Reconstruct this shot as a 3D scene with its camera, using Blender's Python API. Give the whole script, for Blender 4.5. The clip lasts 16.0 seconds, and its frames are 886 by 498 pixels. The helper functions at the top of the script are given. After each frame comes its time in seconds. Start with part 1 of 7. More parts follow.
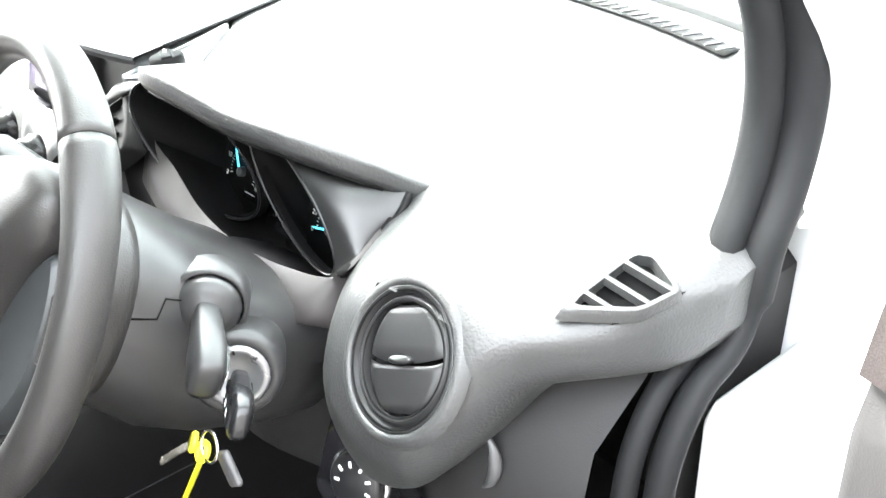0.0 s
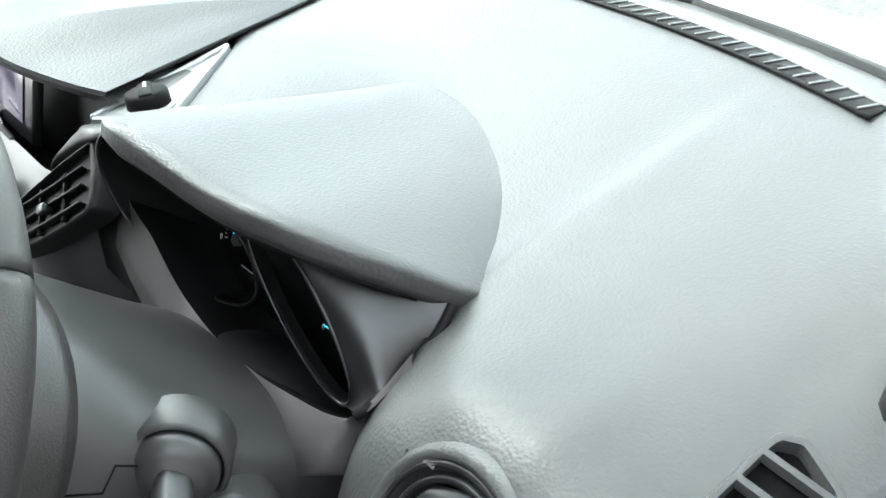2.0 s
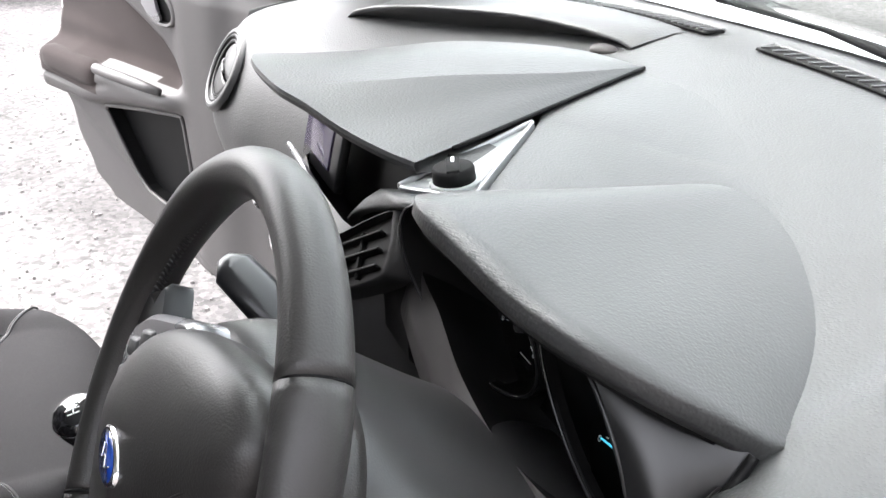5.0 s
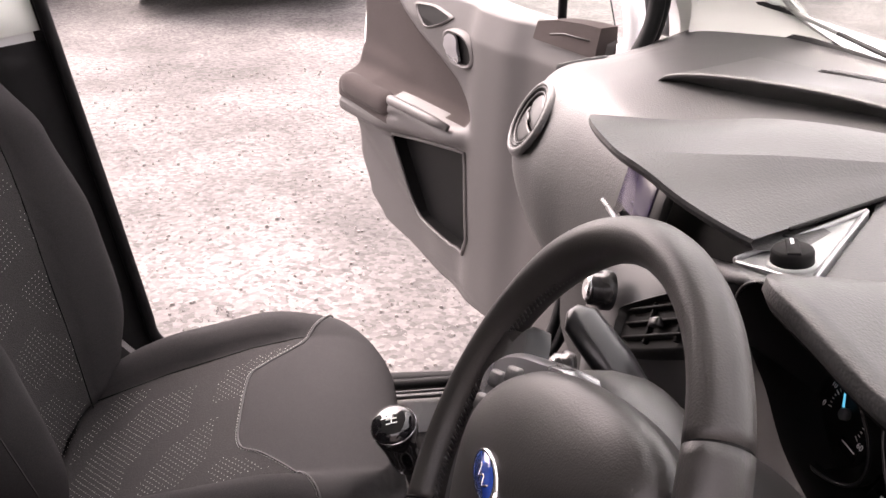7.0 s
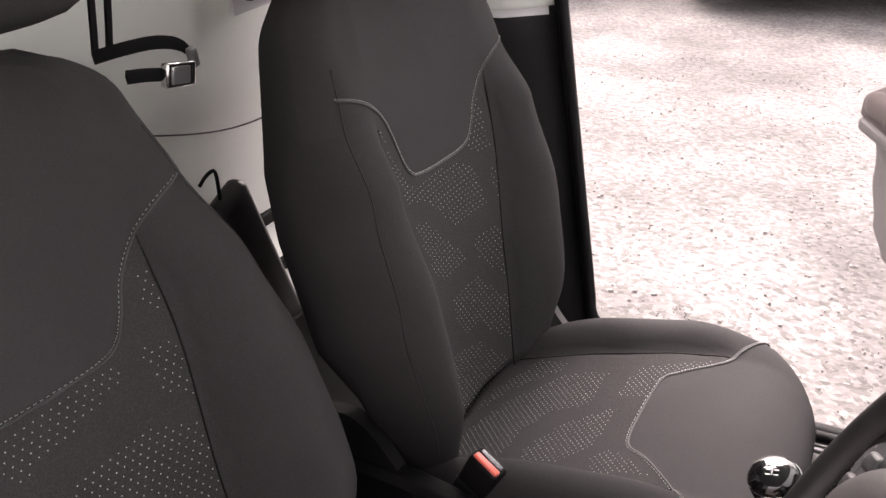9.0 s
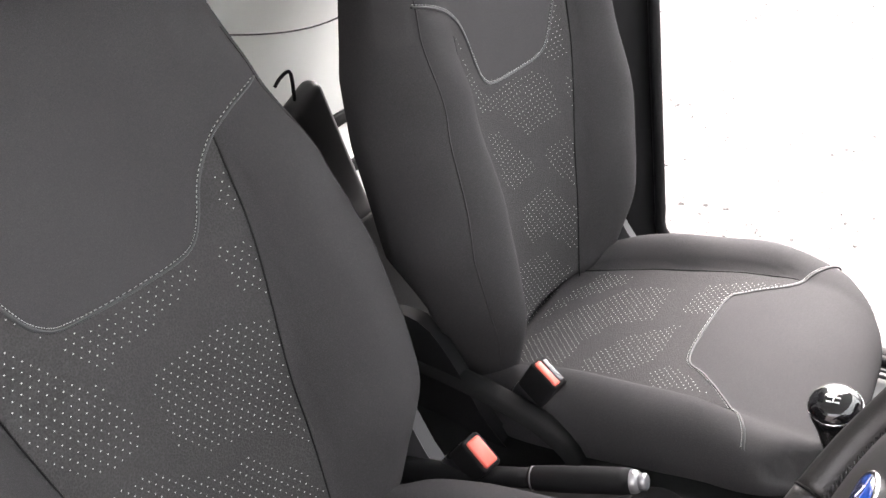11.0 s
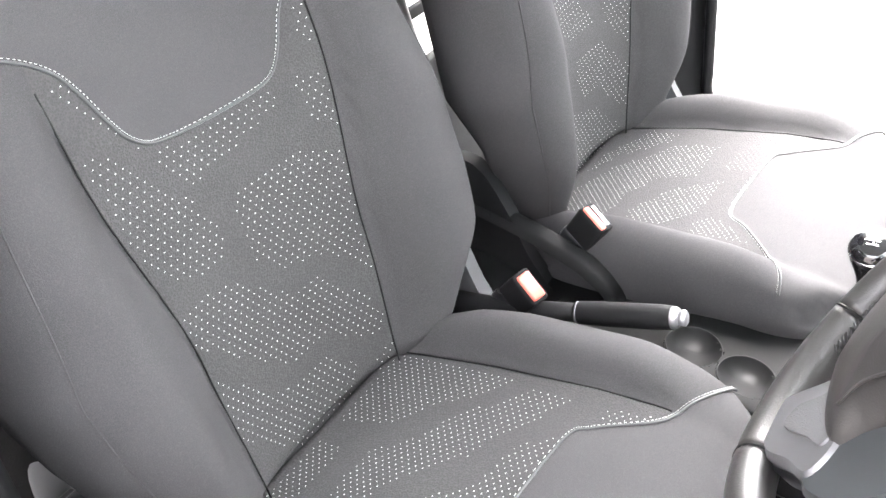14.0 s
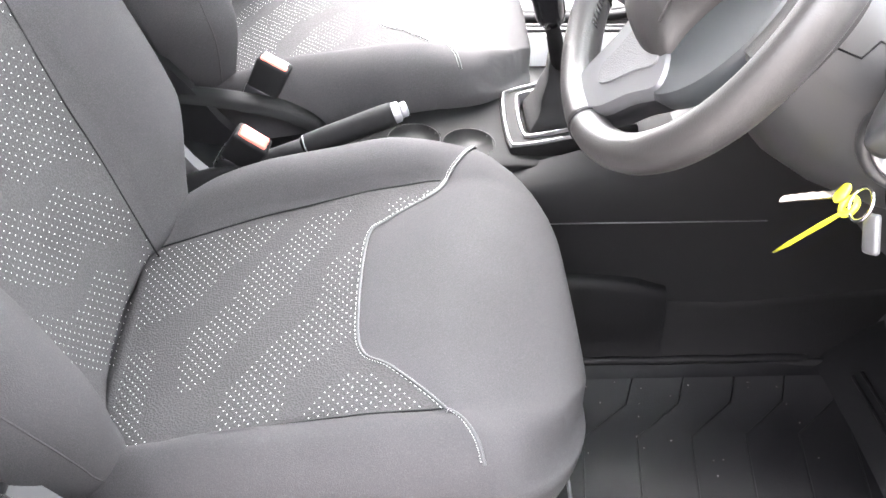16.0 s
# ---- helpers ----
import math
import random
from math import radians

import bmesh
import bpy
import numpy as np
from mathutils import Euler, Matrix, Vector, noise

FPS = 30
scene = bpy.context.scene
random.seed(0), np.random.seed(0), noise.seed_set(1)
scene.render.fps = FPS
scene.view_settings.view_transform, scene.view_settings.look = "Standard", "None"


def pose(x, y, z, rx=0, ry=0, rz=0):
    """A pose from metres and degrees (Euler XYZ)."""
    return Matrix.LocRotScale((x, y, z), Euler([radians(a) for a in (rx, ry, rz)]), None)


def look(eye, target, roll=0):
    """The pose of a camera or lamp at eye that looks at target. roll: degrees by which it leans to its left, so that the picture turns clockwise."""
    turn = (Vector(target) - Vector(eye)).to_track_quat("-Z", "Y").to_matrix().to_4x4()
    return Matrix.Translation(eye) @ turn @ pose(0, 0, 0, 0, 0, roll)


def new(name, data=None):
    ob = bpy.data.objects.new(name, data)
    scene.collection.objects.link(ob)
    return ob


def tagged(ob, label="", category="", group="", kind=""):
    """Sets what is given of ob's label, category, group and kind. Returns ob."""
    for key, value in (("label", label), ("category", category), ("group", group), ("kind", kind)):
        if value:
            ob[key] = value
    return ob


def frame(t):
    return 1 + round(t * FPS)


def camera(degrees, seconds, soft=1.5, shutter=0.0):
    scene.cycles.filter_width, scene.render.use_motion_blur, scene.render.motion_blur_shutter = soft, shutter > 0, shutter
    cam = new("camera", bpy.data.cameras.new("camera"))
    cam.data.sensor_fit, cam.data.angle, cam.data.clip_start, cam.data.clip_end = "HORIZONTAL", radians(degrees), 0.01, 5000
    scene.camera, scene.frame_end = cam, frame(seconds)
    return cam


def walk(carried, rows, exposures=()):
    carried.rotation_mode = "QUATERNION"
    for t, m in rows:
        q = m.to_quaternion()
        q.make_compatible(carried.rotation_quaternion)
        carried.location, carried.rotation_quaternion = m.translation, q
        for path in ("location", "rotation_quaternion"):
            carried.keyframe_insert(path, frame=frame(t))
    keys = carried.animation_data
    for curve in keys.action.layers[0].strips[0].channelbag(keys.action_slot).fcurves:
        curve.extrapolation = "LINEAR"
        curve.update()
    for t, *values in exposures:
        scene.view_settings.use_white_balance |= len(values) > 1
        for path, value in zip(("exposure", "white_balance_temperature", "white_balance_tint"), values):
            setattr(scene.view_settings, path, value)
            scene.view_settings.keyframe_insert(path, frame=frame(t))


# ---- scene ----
cam = camera(50.16, 16.0)
PATH = [
    (0, (1.1398, 0.4291, 1.4657), (-0.2130, 1.5553, 0.5161), -2.24),
    (0.5, (1.0977, 0.4959, 1.4438), (-0.2807, 1.5868, 0.4899), -1.88),
    (1, (1.0317, 0.5022, 1.4270), (-0.3391, 1.5993, 0.4692), -1.39),
    (1.5, (0.9664, 0.5482, 1.4344), (-0.4025, 1.6345, 0.4616), -1.41),
    (2, (0.9406, 0.5714, 1.4583), (-0.4203, 1.6390, 0.4543), -1.49),
    (2.5, (0.9138, 0.5844, 1.4665), (-0.4904, 1.5865, 0.4546), -1.79),
    (3, (0.8941, 0.5962, 1.4562), (-0.5847, 1.5191, 0.4757), -1.78),
    (3.5, (0.8791, 0.5959, 1.4749), (-0.6452, 1.4366, 0.4900), -1.28),
    (4, (0.8747, 0.5733, 1.4884), (-0.7096, 1.3012, 0.5087), -1.42),
    (6.3, (0.8853, 0.5387, 1.5272), (-0.8293, 1.0933, 0.6596), 0.19),
    (6.5, (0.8967, 0.5139, 1.5394), (-0.8424, 0.9829, 0.6702), -0.25),
    (7, (0.8902, 0.4384, 1.5378), (-0.8971, 0.6789, 0.6730), 0.27),
    (7.5, (0.8610, 0.4231, 1.5510), (-0.9343, 0.3116, 0.6766), -0.13),
    (8, (0.8455, 0.4521, 1.5386), (-0.8805, -0.0408, 0.6566), 0.27),
    (8.5, (0.8445, 0.5164, 1.5350), (-0.8249, -0.1536, 0.6608), 0.09),
    (9, (0.8445, 0.5204, 1.5219), (-0.7849, -0.2439, 0.6495), -0.01),
    (11.5, (0.8459, 0.5151, 1.5429), (-0.6074, -0.3046, 0.4401), 0.92),
    (12, (0.8481, 0.4990, 1.5472), (-0.5962, -0.2975, 0.4159), 1.59),
    (12.5, (0.8765, 0.4723, 1.5417), (-0.5438, -0.3670, 0.4111), 1.70),
    (13, (0.8898, 0.4743, 1.5442), (-0.4798, -0.4450, 0.4133), 1.89),
    (13.5, (0.9132, 0.4943, 1.5528), (-0.4322, -0.4525, 0.4154), 2.13),
    (14, (0.9325, 0.5170, 1.5311), (-0.3872, -0.2846, 0.2599), 1.68),
    (14.5, (0.9877, 0.5070, 1.5216), (-0.3705, -0.0707, 0.1719), 2.13),
    (15, (1.0989, 0.4369, 1.5272), (-0.3528, 0.1505, 0.1817), 2.50),
    (15.5, (1.1337, 0.3677, 1.4934), (-0.3458, 0.3019, 0.1493), 2.12),
    (16, (1.1066, 0.3124, 1.4221), (-0.3838, 0.4139, 0.0924), 1.91),
]
EXPOSURES = [(0, 5.35, 6450, 6), (0.5, 4.75, 6450, 6), (1.5, 3.98, 6200, 3), (2.5, 3.62, 6150, 2), (4, 3.42, 6350, 8), (6.3, 3.2, 6900, 22), (7, 3.03, 7300, 28), (8, 2.82, 7400, 27), (9, 3.15, 7250, 25), (11.4, 4.52, 6750, 15), (13, 5.42, 6620, 13), (14.5, 5.95, 6600, 13), (15.3, 6.17, 6600, 13), (16, 6.17, 6550, 14)]
walk(cam, [(t, look(eye, target, roll)) for t, eye, target, roll in PATH], EXPOSURES)

world = bpy.data.worlds.new("overcast_sky")
scene.world = world
world.use_nodes = True
nt = world.node_tree
sky = nt.nodes.new("ShaderNodeTexSky")
sky.sky_type, sky.sun_disc, sky.sun_elevation, sky.sun_rotation = "NISHITA", False, radians(52), radians(-125)
sky.dust_density, sky.air_density = 4.0, 1.0
grey = nt.nodes.new("ShaderNodeHueSaturation")
grey.inputs["Saturation"].default_value = 0.18
back = nt.nodes["Background"]
back.inputs[1].default_value = 0.15
nt.links.new(sky.outputs[0], grey.inputs["Color"])
nt.links.new(grey.outputs[0], back.inputs[0])
sun = new("sun", bpy.data.lights.new("sun", "SUN"))
sun.data.energy, sun.data.angle, sun.data.color = 0.24, radians(40), (1.0, 0.98, 0.95)
sun.matrix_world = look((-0.505, -0.353, 0.788), (0, 0, 0))


# ---- mesh helpers ----
class Geo:
    """Vertices, faces and material slots gathered for one mesh."""

    def __init__(self):
        self.v, self.f, self.m = [], [], []

    def add(self, verts, faces, slot=0, at=None):
        base = len(self.v)
        self.v += [tuple(at @ Vector(p)) if at is not None else tuple(p) for p in verts]
        self.f += [tuple(base + i for i in f) for f in faces]
        self.m += [slot] * len(faces)
        return self


def part(name, geo, materials, parent=None, label="", smooth=True, flip=False, edge=None):
    """One mesh object out of a Geo, under a thing or a part."""
    me = bpy.data.meshes.new(name)
    me.from_pydata(geo.v, [], [f[::-1] for f in geo.f] if flip else geo.f)
    for m in materials if isinstance(materials, (list, tuple)) else [materials]:
        me.materials.append(m)
    me.polygons.foreach_set("material_index", geo.m)
    if smooth:
        me.polygons.foreach_set("use_smooth", [True] * len(geo.f))
        if edge:
            me.set_sharp_from_angle(angle=radians(edge))
    me.validate()
    ob = new(name, me)
    if parent is not None:
        ob.parent = parent
    if label:
        tagged(ob, label)
    return ob


def thing(name, label, category, at=None, group="", kind=""):
    """An Empty at a thing's base that carries its parts."""
    ob = tagged(new(name), label, category, group, kind)
    ob.empty_display_size = 0.05
    if at is not None:
        ob.matrix_world = at
    return ob


def spline(pts, n, closed=False):
    """n points on a smooth curve through pts."""
    P = [Vector(p) for p in pts]
    k = len(P)
    spans = k if closed else k - 1
    out = []
    for i in range(n):
        t = i / (n if closed else n - 1) * spans
        a = min(int(t), spans - 1)
        t -= a
        if closed:
            p0, p1, p2, p3 = (P[(a + j) % k] for j in (-1, 0, 1, 2))
        else:
            p1, p2 = P[a], P[a + 1]
            p0 = P[a - 1] if a else p1 * 2 - p2
            p3 = P[a + 2] if a + 2 < k else p2 * 2 - p1
        out.append(0.5 * (2 * p1 + (p2 - p0) * t + (2 * p0 - 5 * p1 + 4 * p2 - p3) * t * t + (3 * p1 - p0 - 3 * p2 + p3) * t ** 3))
    return out


def lerp_table(table, x):
    """Smooth reading of a table of (x, value)."""
    if x <= table[0][0]:
        return table[0][1]
    for (a, p), (b, q) in zip(table, table[1:]):
        if x <= b:
            t = (x - a) / (b - a)
            return p + (q - p) * t * t * (3 - 2 * t)
    return table[-1][1]


def lin_table(table, x):
    if x <= table[0][0]:
        return table[0][1]
    for (a, p), (b, q) in zip(table, table[1:]):
        if x <= b:
            return p + (q - p) * (x - a) / (b - a)
    return table[-1][1]


def loft(geo, rings, closed=True, caps=True, slot=0):
    """A skin over rings of equally many points."""
    n = len(rings[0])
    verts = [p for r in rings for p in r]
    faces = []
    for i in range(len(rings) - 1):
        for j in range(n if closed else n - 1):
            k = (j + 1) % n
            faces.append((i * n + j, i * n + k, (i + 1) * n + k, (i + 1) * n + j))
    if caps:
        faces.append(tuple(range(n))[::-1])
        faces.append(tuple((len(rings) - 1) * n + j for j in range(n)))
    return geo.add(verts, faces, slot)


def tube(geo, pts, r, n=8, closed=False, slot=0, flat=1.0, caps=True):
    """A round bar along pts; r may be a list; flat squeezes it along its second axis."""
    P = [Vector(p) for p in pts]
    k = len(P)
    rings, side = [], None
    for i, p in enumerate(P):
        a = P[i - 1] if i or closed else P[0]
        b = P[(i + 1) % k] if i < k - 1 or closed else P[-1]
        d = (b - a).normalized()
        if side is None:
            side = d.cross(Vector((0, 0, 1)))
            if side.length < 1e-3:
                side = Vector((1, 0, 0))
        side = (side - d * side.dot(d)).normalized()
        up = side.cross(d)
        rad = r[i] if isinstance(r, (list, tuple)) else r
        rings.append([p + (side * math.cos(t) + up * math.sin(t) * flat) * rad for t in (j / n * math.tau for j in range(n))])
    if closed:
        rings.append(rings[0])
    return loft(geo, rings, True, caps and not closed, slot)


def rbox(geo, size, r=0.004, at=None, slot=0, seg=2):
    """A box with rounded edges, centred, at a pose."""
    sx, sy, sz = (s / 2 for s in size)
    r = min(r, sx * 0.95, sy * 0.95, sz * 0.95)

    def ring(z, inset):
        out = []
        for cx, cy, a0 in ((sx - r, sy - r, 0), (-sx + r, sy - r, 90), (-sx + r, -sy + r, 180), (sx - r, -sy + r, 270)):
            for i in range(seg + 1):
                a = radians(a0 + 90 * i / seg)
                out.append((cx + (r - inset) * math.cos(a), cy + (r - inset) * math.sin(a), z))
        return out
    rings = []
    for i in range(seg + 1):
        a = radians(90 * i / seg)
        rings.append(ring(-sz + r - r * math.cos(a), r - r * math.sin(a)))
    for i in range(seg + 1):
        a = radians(90 * i / seg)
        rings.append(ring(sz - r + r * math.sin(a), r - r * math.cos(a)))
    g = Geo()
    loft(g, rings)
    return geo.add(g.v, g.f, slot, at)


def slab(geo, outline, depth, at=None, slot=0, bevel=0.0):
    """A plate: an outline in the xy plane, its top at z = 0 and its underside at -depth, the top edge bevelled."""
    P = [Vector((p[0], p[1], 0)) for p in outline]
    n = len(P)
    c = sum(P, Vector()) / n
    rings = [[p + Vector((0, 0, -depth)) for p in P]]
    if bevel:
        rings.append([p + Vector((0, 0, -bevel)) for p in P])
        ins = []
        for i in range(n):
            e1, e2 = (P[i] - P[i - 1]), (P[(i + 1) % n] - P[i])
            n1 = Vector((-e1.y, e1.x, 0)).normalized() + Vector((-e2.y, e2.x, 0)).normalized()
            n1 = n1.normalized() if n1.length > 1e-6 else Vector((0, 0, 0))
            ins.append(P[i] + n1 * bevel)
        rings.append(ins)
    else:
        rings.append(P)
    g = Geo()
    loft(g, rings)
    return geo.add(g.v, g.f, slot, at)


def lathe(geo, profile, n=32, at=None, slot=0, closed=False):
    """A turned shape round z from a profile of (radius, z)."""
    rings = [[(r * math.cos(t), r * math.sin(t), z) for t in (j / n * math.tau for j in range(n))] for r, z in profile]
    g = Geo()
    loft(g, rings, True, not closed)
    return geo.add(g.v, g.f, slot, at)


def inside(poly, x, y):
    c, n = False, len(poly)
    for i in range(n):
        (x1, y1), (x2, y2) = poly[i - 1], poly[i]
        if (y1 > y) != (y2 > y) and x < (x2 - x1) * (y - y1) / (y2 - y1) + x1:
            c = not c
    return c


def frame_at(p, x_axis, y_axis):
    """A pose at p whose x and y run along the axes given."""
    x = Vector(x_axis).normalized()
    z = x.cross(Vector(y_axis)).normalized()
    y = z.cross(x)
    return Matrix.Translation(p) @ Matrix((x, y, z)).transposed().to_4x4()


def ring_frame(c, normal, up=(0, 0, 1)):
    z = Vector(normal).normalized()
    x = Vector(up).cross(z).normalized()
    return Matrix.Translation(c) @ Matrix((x, z.cross(x), z)).transposed().to_4x4()


# ---- materials ----
def mat(name, color, rough=0.6, metal=0.0, grain=0.0, bump=0.0, stain=0.0, stain_scale=6.0, kind="noise", spec=0.5, sheen=0.0, coat=0.0, rvar=0.08):
    """A surface with fine grain (grain: its size in metres) and slow stains."""
    m = bpy.data.materials.new(name)
    m.use_nodes = True
    t = m.node_tree
    b = t.nodes["Principled BSDF"]
    b.inputs["Roughness"].default_value, b.inputs["Metallic"].default_value = rough, metal
    b.inputs["Specular IOR Level"].default_value = spec
    b.inputs["Sheen Weight"].default_value = sheen
    b.inputs["Coat Weight"].default_value = coat
    co = t.nodes.new("ShaderNodeTexCoord")
    big = t.nodes.new("ShaderNodeTexNoise")
    big.inputs["Scale"].default_value, big.inputs["Detail"].default_value = stain_scale, 6
    t.links.new(co.outputs["Object"], big.inputs["Vector"])
    mix = t.nodes.new("ShaderNodeMix")
    mix.data_type = "RGBA"
    lo, hi = 1 - stain, 1 + stain
    mix.inputs["A"].default_value = (*[c * lo for c in color], 1)
    mix.inputs["B"].default_value = (*[min(1, c * hi) for c in color], 1)
    t.links.new(big.outputs["Fac"], mix.inputs["Factor"])
    t.links.new(mix.outputs["Result"], b.inputs["Base Color"])
    rr = t.nodes.new("ShaderNodeMapRange")
    rr.inputs["To Min"].default_value, rr.inputs["To Max"].default_value = rough - rvar, rough + rvar
    t.links.new(big.outputs["Fac"], rr.inputs["Value"])
    t.links.new(rr.outputs["Result"], b.inputs["Roughness"])
    if grain:
        if kind == "voronoi":
            fine = t.nodes.new("ShaderNodeTexVoronoi")
            fine.feature = "SMOOTH_F1"
            fine.inputs["Scale"].default_value = 1 / grain
            out = fine.outputs["Distance"]
        else:
            fine = t.nodes.new("ShaderNodeTexNoise")
            fine.inputs["Scale"].default_value, fine.inputs["Detail"].default_value = 0.5 / grain, 3
            out = fine.outputs["Fac"]
        t.links.new(co.outputs["Object"], fine.inputs["Vector"])
        bp = t.nodes.new("ShaderNodeBump")
        bp.inputs["Strength"].default_value, bp.inputs["Distance"].default_value = bump, grain * 0.5
        t.links.new(out, bp.inputs["Height"])
        t.links.new(bp.outputs["Normal"], b.inputs["Normal"])
    return m


def woven(name, color, pitch, bump, sheen=0.3):
    """Knitted cloth: two crossed fine waves and a little fuzz."""
    m = mat(name, color, 0.95, grain=0.0, stain=0.14, stain_scale=9, spec=0.03, sheen=sheen, rvar=0.04)
    t = m.node_tree
    b = t.nodes["Principled BSDF"]
    co = t.nodes.new("ShaderNodeTexCoord")
    v = t.nodes.new("ShaderNodeTexVoronoi")
    v.inputs["Scale"].default_value = 1 / pitch
    fz = t.nodes.new("ShaderNodeTexNoise")
    fz.inputs["Scale"].default_value = 700
    for q in (v, fz):
        t.links.new(co.outputs["Object"], q.inputs["Vector"])
    bw = t.nodes.new("ShaderNodeMath")
    bw.operation, bw.inputs[1].default_value = "MULTIPLY", 1.6
    t.links.new(v.outputs["Distance"], bw.inputs[0])
    c = t.nodes.new("ShaderNodeMath")
    c.operation = "ADD"
    t.links.new(bw.outputs[0], c.inputs[0])
    t.links.new(fz.outputs["Fac"], c.inputs[1])
    bp = t.nodes.new("ShaderNodeBump")
    bp.inputs["Strength"].default_value, bp.inputs["Distance"].default_value = bump, pitch * 0.5
    t.links.new(c.outputs[0], bp.inputs["Height"])
    t.links.new(bp.outputs["Normal"], b.inputs["Normal"])
    # lighter thread tops
    src = b.inputs["Base Color"].links[0].from_socket
    mx = t.nodes.new("ShaderNodeMix")
    mx.data_type, mx.blend_type = "RGBA", "MULTIPLY"
    mx.inputs["Factor"].default_value = 0.55
    ramp = t.nodes.new("ShaderNodeMapRange")
    ramp.inputs["From Min"].default_value, ramp.inputs["From Max"].default_value = 0.4, 2.0
    ramp.inputs["To Min"].default_value, ramp.inputs["To Max"].default_value = 0.55, 1.5
    ramp.clamp = False
    t.links.new(c.outputs[0], ramp.inputs["Value"])
    t.links.new(src, mx.inputs["A"])
    t.links.new(ramp.outputs["Result"], mx.inputs["B"])
    t.links.new(mx.outputs["Result"], b.inputs["Base Color"])
    return m


CLOTH = woven("seat_cloth", (0.036, 0.035, 0.0362), 0.0012, 0.18, 0.0)
CLOTH_TOP = woven("smooth_seat_cloth", (0.039, 0.038, 0.0392), 0.0009, 0.12, 0.0)
CLOTH_INSERT = woven("ribbed_seat_cloth", (0.039, 0.038, 0.0385), 0.0022, 0.40, 0.0)
THREAD = mat("white_thread", (0.35, 0.35, 0.34), 0.7, grain=0.001, bump=0.2, stain=0.1)
PIPING = mat("dark_piping", (0.03, 0.03, 0.032), 0.6)
DASH = mat("grained_dash_plastic", (0.028, 0.0285, 0.029), 0.48, grain=0.0024, bump=0.34, stain=0.08, stain_scale=5, kind="voronoi", spec=0.66)
DASH_LOW = mat("lower_dash_plastic", (0.014, 0.0136, 0.014), 0.60, grain=0.0012, bump=0.2, stain=0.08, kind="voronoi", spec=0.25)
BLACK = mat("matt_black_plastic", (0.0065, 0.0065, 0.007), 0.72, spec=0.13, grain=0.0012, bump=0.15, stain=0.15)
SATIN = mat("satin_black_plastic", (0.010, 0.010, 0.011), 0.28, stain=0.1, spec=0.5)
GLOSS = mat("gloss_black_plastic", (0.006, 0.006, 0.007), 0.08, stain=0.2, spec=0.5, coat=0.4, rvar=0.03)
GREYPL = mat("grey_trim_plastic", (0.060, 0.060, 0.062), 0.42, grain=0.001, bump=0.15, stain=0.08)
SILVER = mat("silver_painted_plastic", (0.27, 0.27, 0.28), 0.28, metal=0.7, stain=0.06, grain=0.0006, bump=0.03)
CHROME = mat("chrome", (0.75, 0.75, 0.76), 0.1, metal=1.0, stain=0.04, rvar=0.04)
LEATHER = mat("black_wheel_leather", (0.022, 0.0205, 0.020), 0.42, grain=0.0013, bump=0.25, stain=0.2, stain_scale=14, kind="voronoi", spec=0.5)
RUBBER = mat("black_door_rubber", (0.007, 0.0073, 0.008), 0.62, spec=0.2, grain=0.002, bump=0.1, stain=0.2)
PAINT = mat("white_van_paint", (0.78, 0.79, 0.80), 0.25, stain=0.03, coat=0.5, grain=0.004, bump=0.01)
BULKHEAD = mat("pale_grey_painted_steel", (0.80, 0.83, 0.79), 0.4, stain=0.06, stain_scale=3, grain=0.01, bump=0.02)
MATRUB = mat("black_rubber_mat", (0.0042, 0.0042, 0.0046), 0.50, spec=0.13, grain=0.0015, bump=0.3, stain=0.5, stain_scale=8, rvar=0.15)
CARPET = mat("black_carpet", (0.006, 0.006, 0.006), 0.95, grain=0.002, bump=0.8, stain=0.3)
RED = mat("red_buckle_button", (0.62, 0.10, 0.07), 0.35, stain=0.08)
YELLOW = mat("yellow_plastic_tie", (0.75, 0.72, 0.03), 0.35, stain=0.05)
BRASS = mat("worn_key_metal", (0.62, 0.56, 0.45), 0.25, metal=1.0, stain=0.12, stain_scale=60)
BLUE = mat("blue_badge_enamel", (0.01, 0.05, 0.30), 0.12, stain=0.15, stain_scale=60, coat=0.5, rvar=0.03)
WHITEINK = mat("white_print", (0.75, 0.76, 0.76), 0.5)
PANELPALE = mat("pale_satin_panel_paint", (0.24, 0.25, 0.25), 0.38, metal=0.15, stain=0.05, grain=0.0008, bump=0.04)
CONSOLE = mat("black_console_plastic", (0.0045, 0.0045, 0.0047), 0.66, spec=0.07, grain=0.0012, bump=0.15, stain=0.2)
FRAME = mat("dull_silver_paint", (0.13, 0.13, 0.135), 0.38, metal=0.5, stain=0.08, grain=0.0006, bump=0.03)
SURROUND = mat("brownish_trim_plastic", (0.034, 0.031, 0.031), 0.55, grain=0.001, bump=0.12, stain=0.1, spec=0.35)
SIDEWALL = mat("smooth_grey_plastic", (0.005, 0.005, 0.0053), 0.30, stain=0.06, spec=0.60)
# near-black for dull plastic parts, and for hollows as shade put into colour
PITCH = mat("dull_black_plastic_and_hollow_shade", (0.004, 0.004, 0.0042), 0.55, stain=0.1, spec=0.12)
VENT = mat("dark_vent_plastic", (0.014, 0.014, 0.0146), 0.40, grain=0.0009, bump=0.1, stain=0.08, spec=0.38)
COLUMN = mat("smooth_column_plastic", (0.024, 0.024, 0.0245), 0.38, grain=0.0011, bump=0.16, stain=0.1, spec=0.5)
PALE = mat("pale_satin_spoke_paint", (0.036, 0.039, 0.041), 0.42, metal=0.2, stain=0.05)


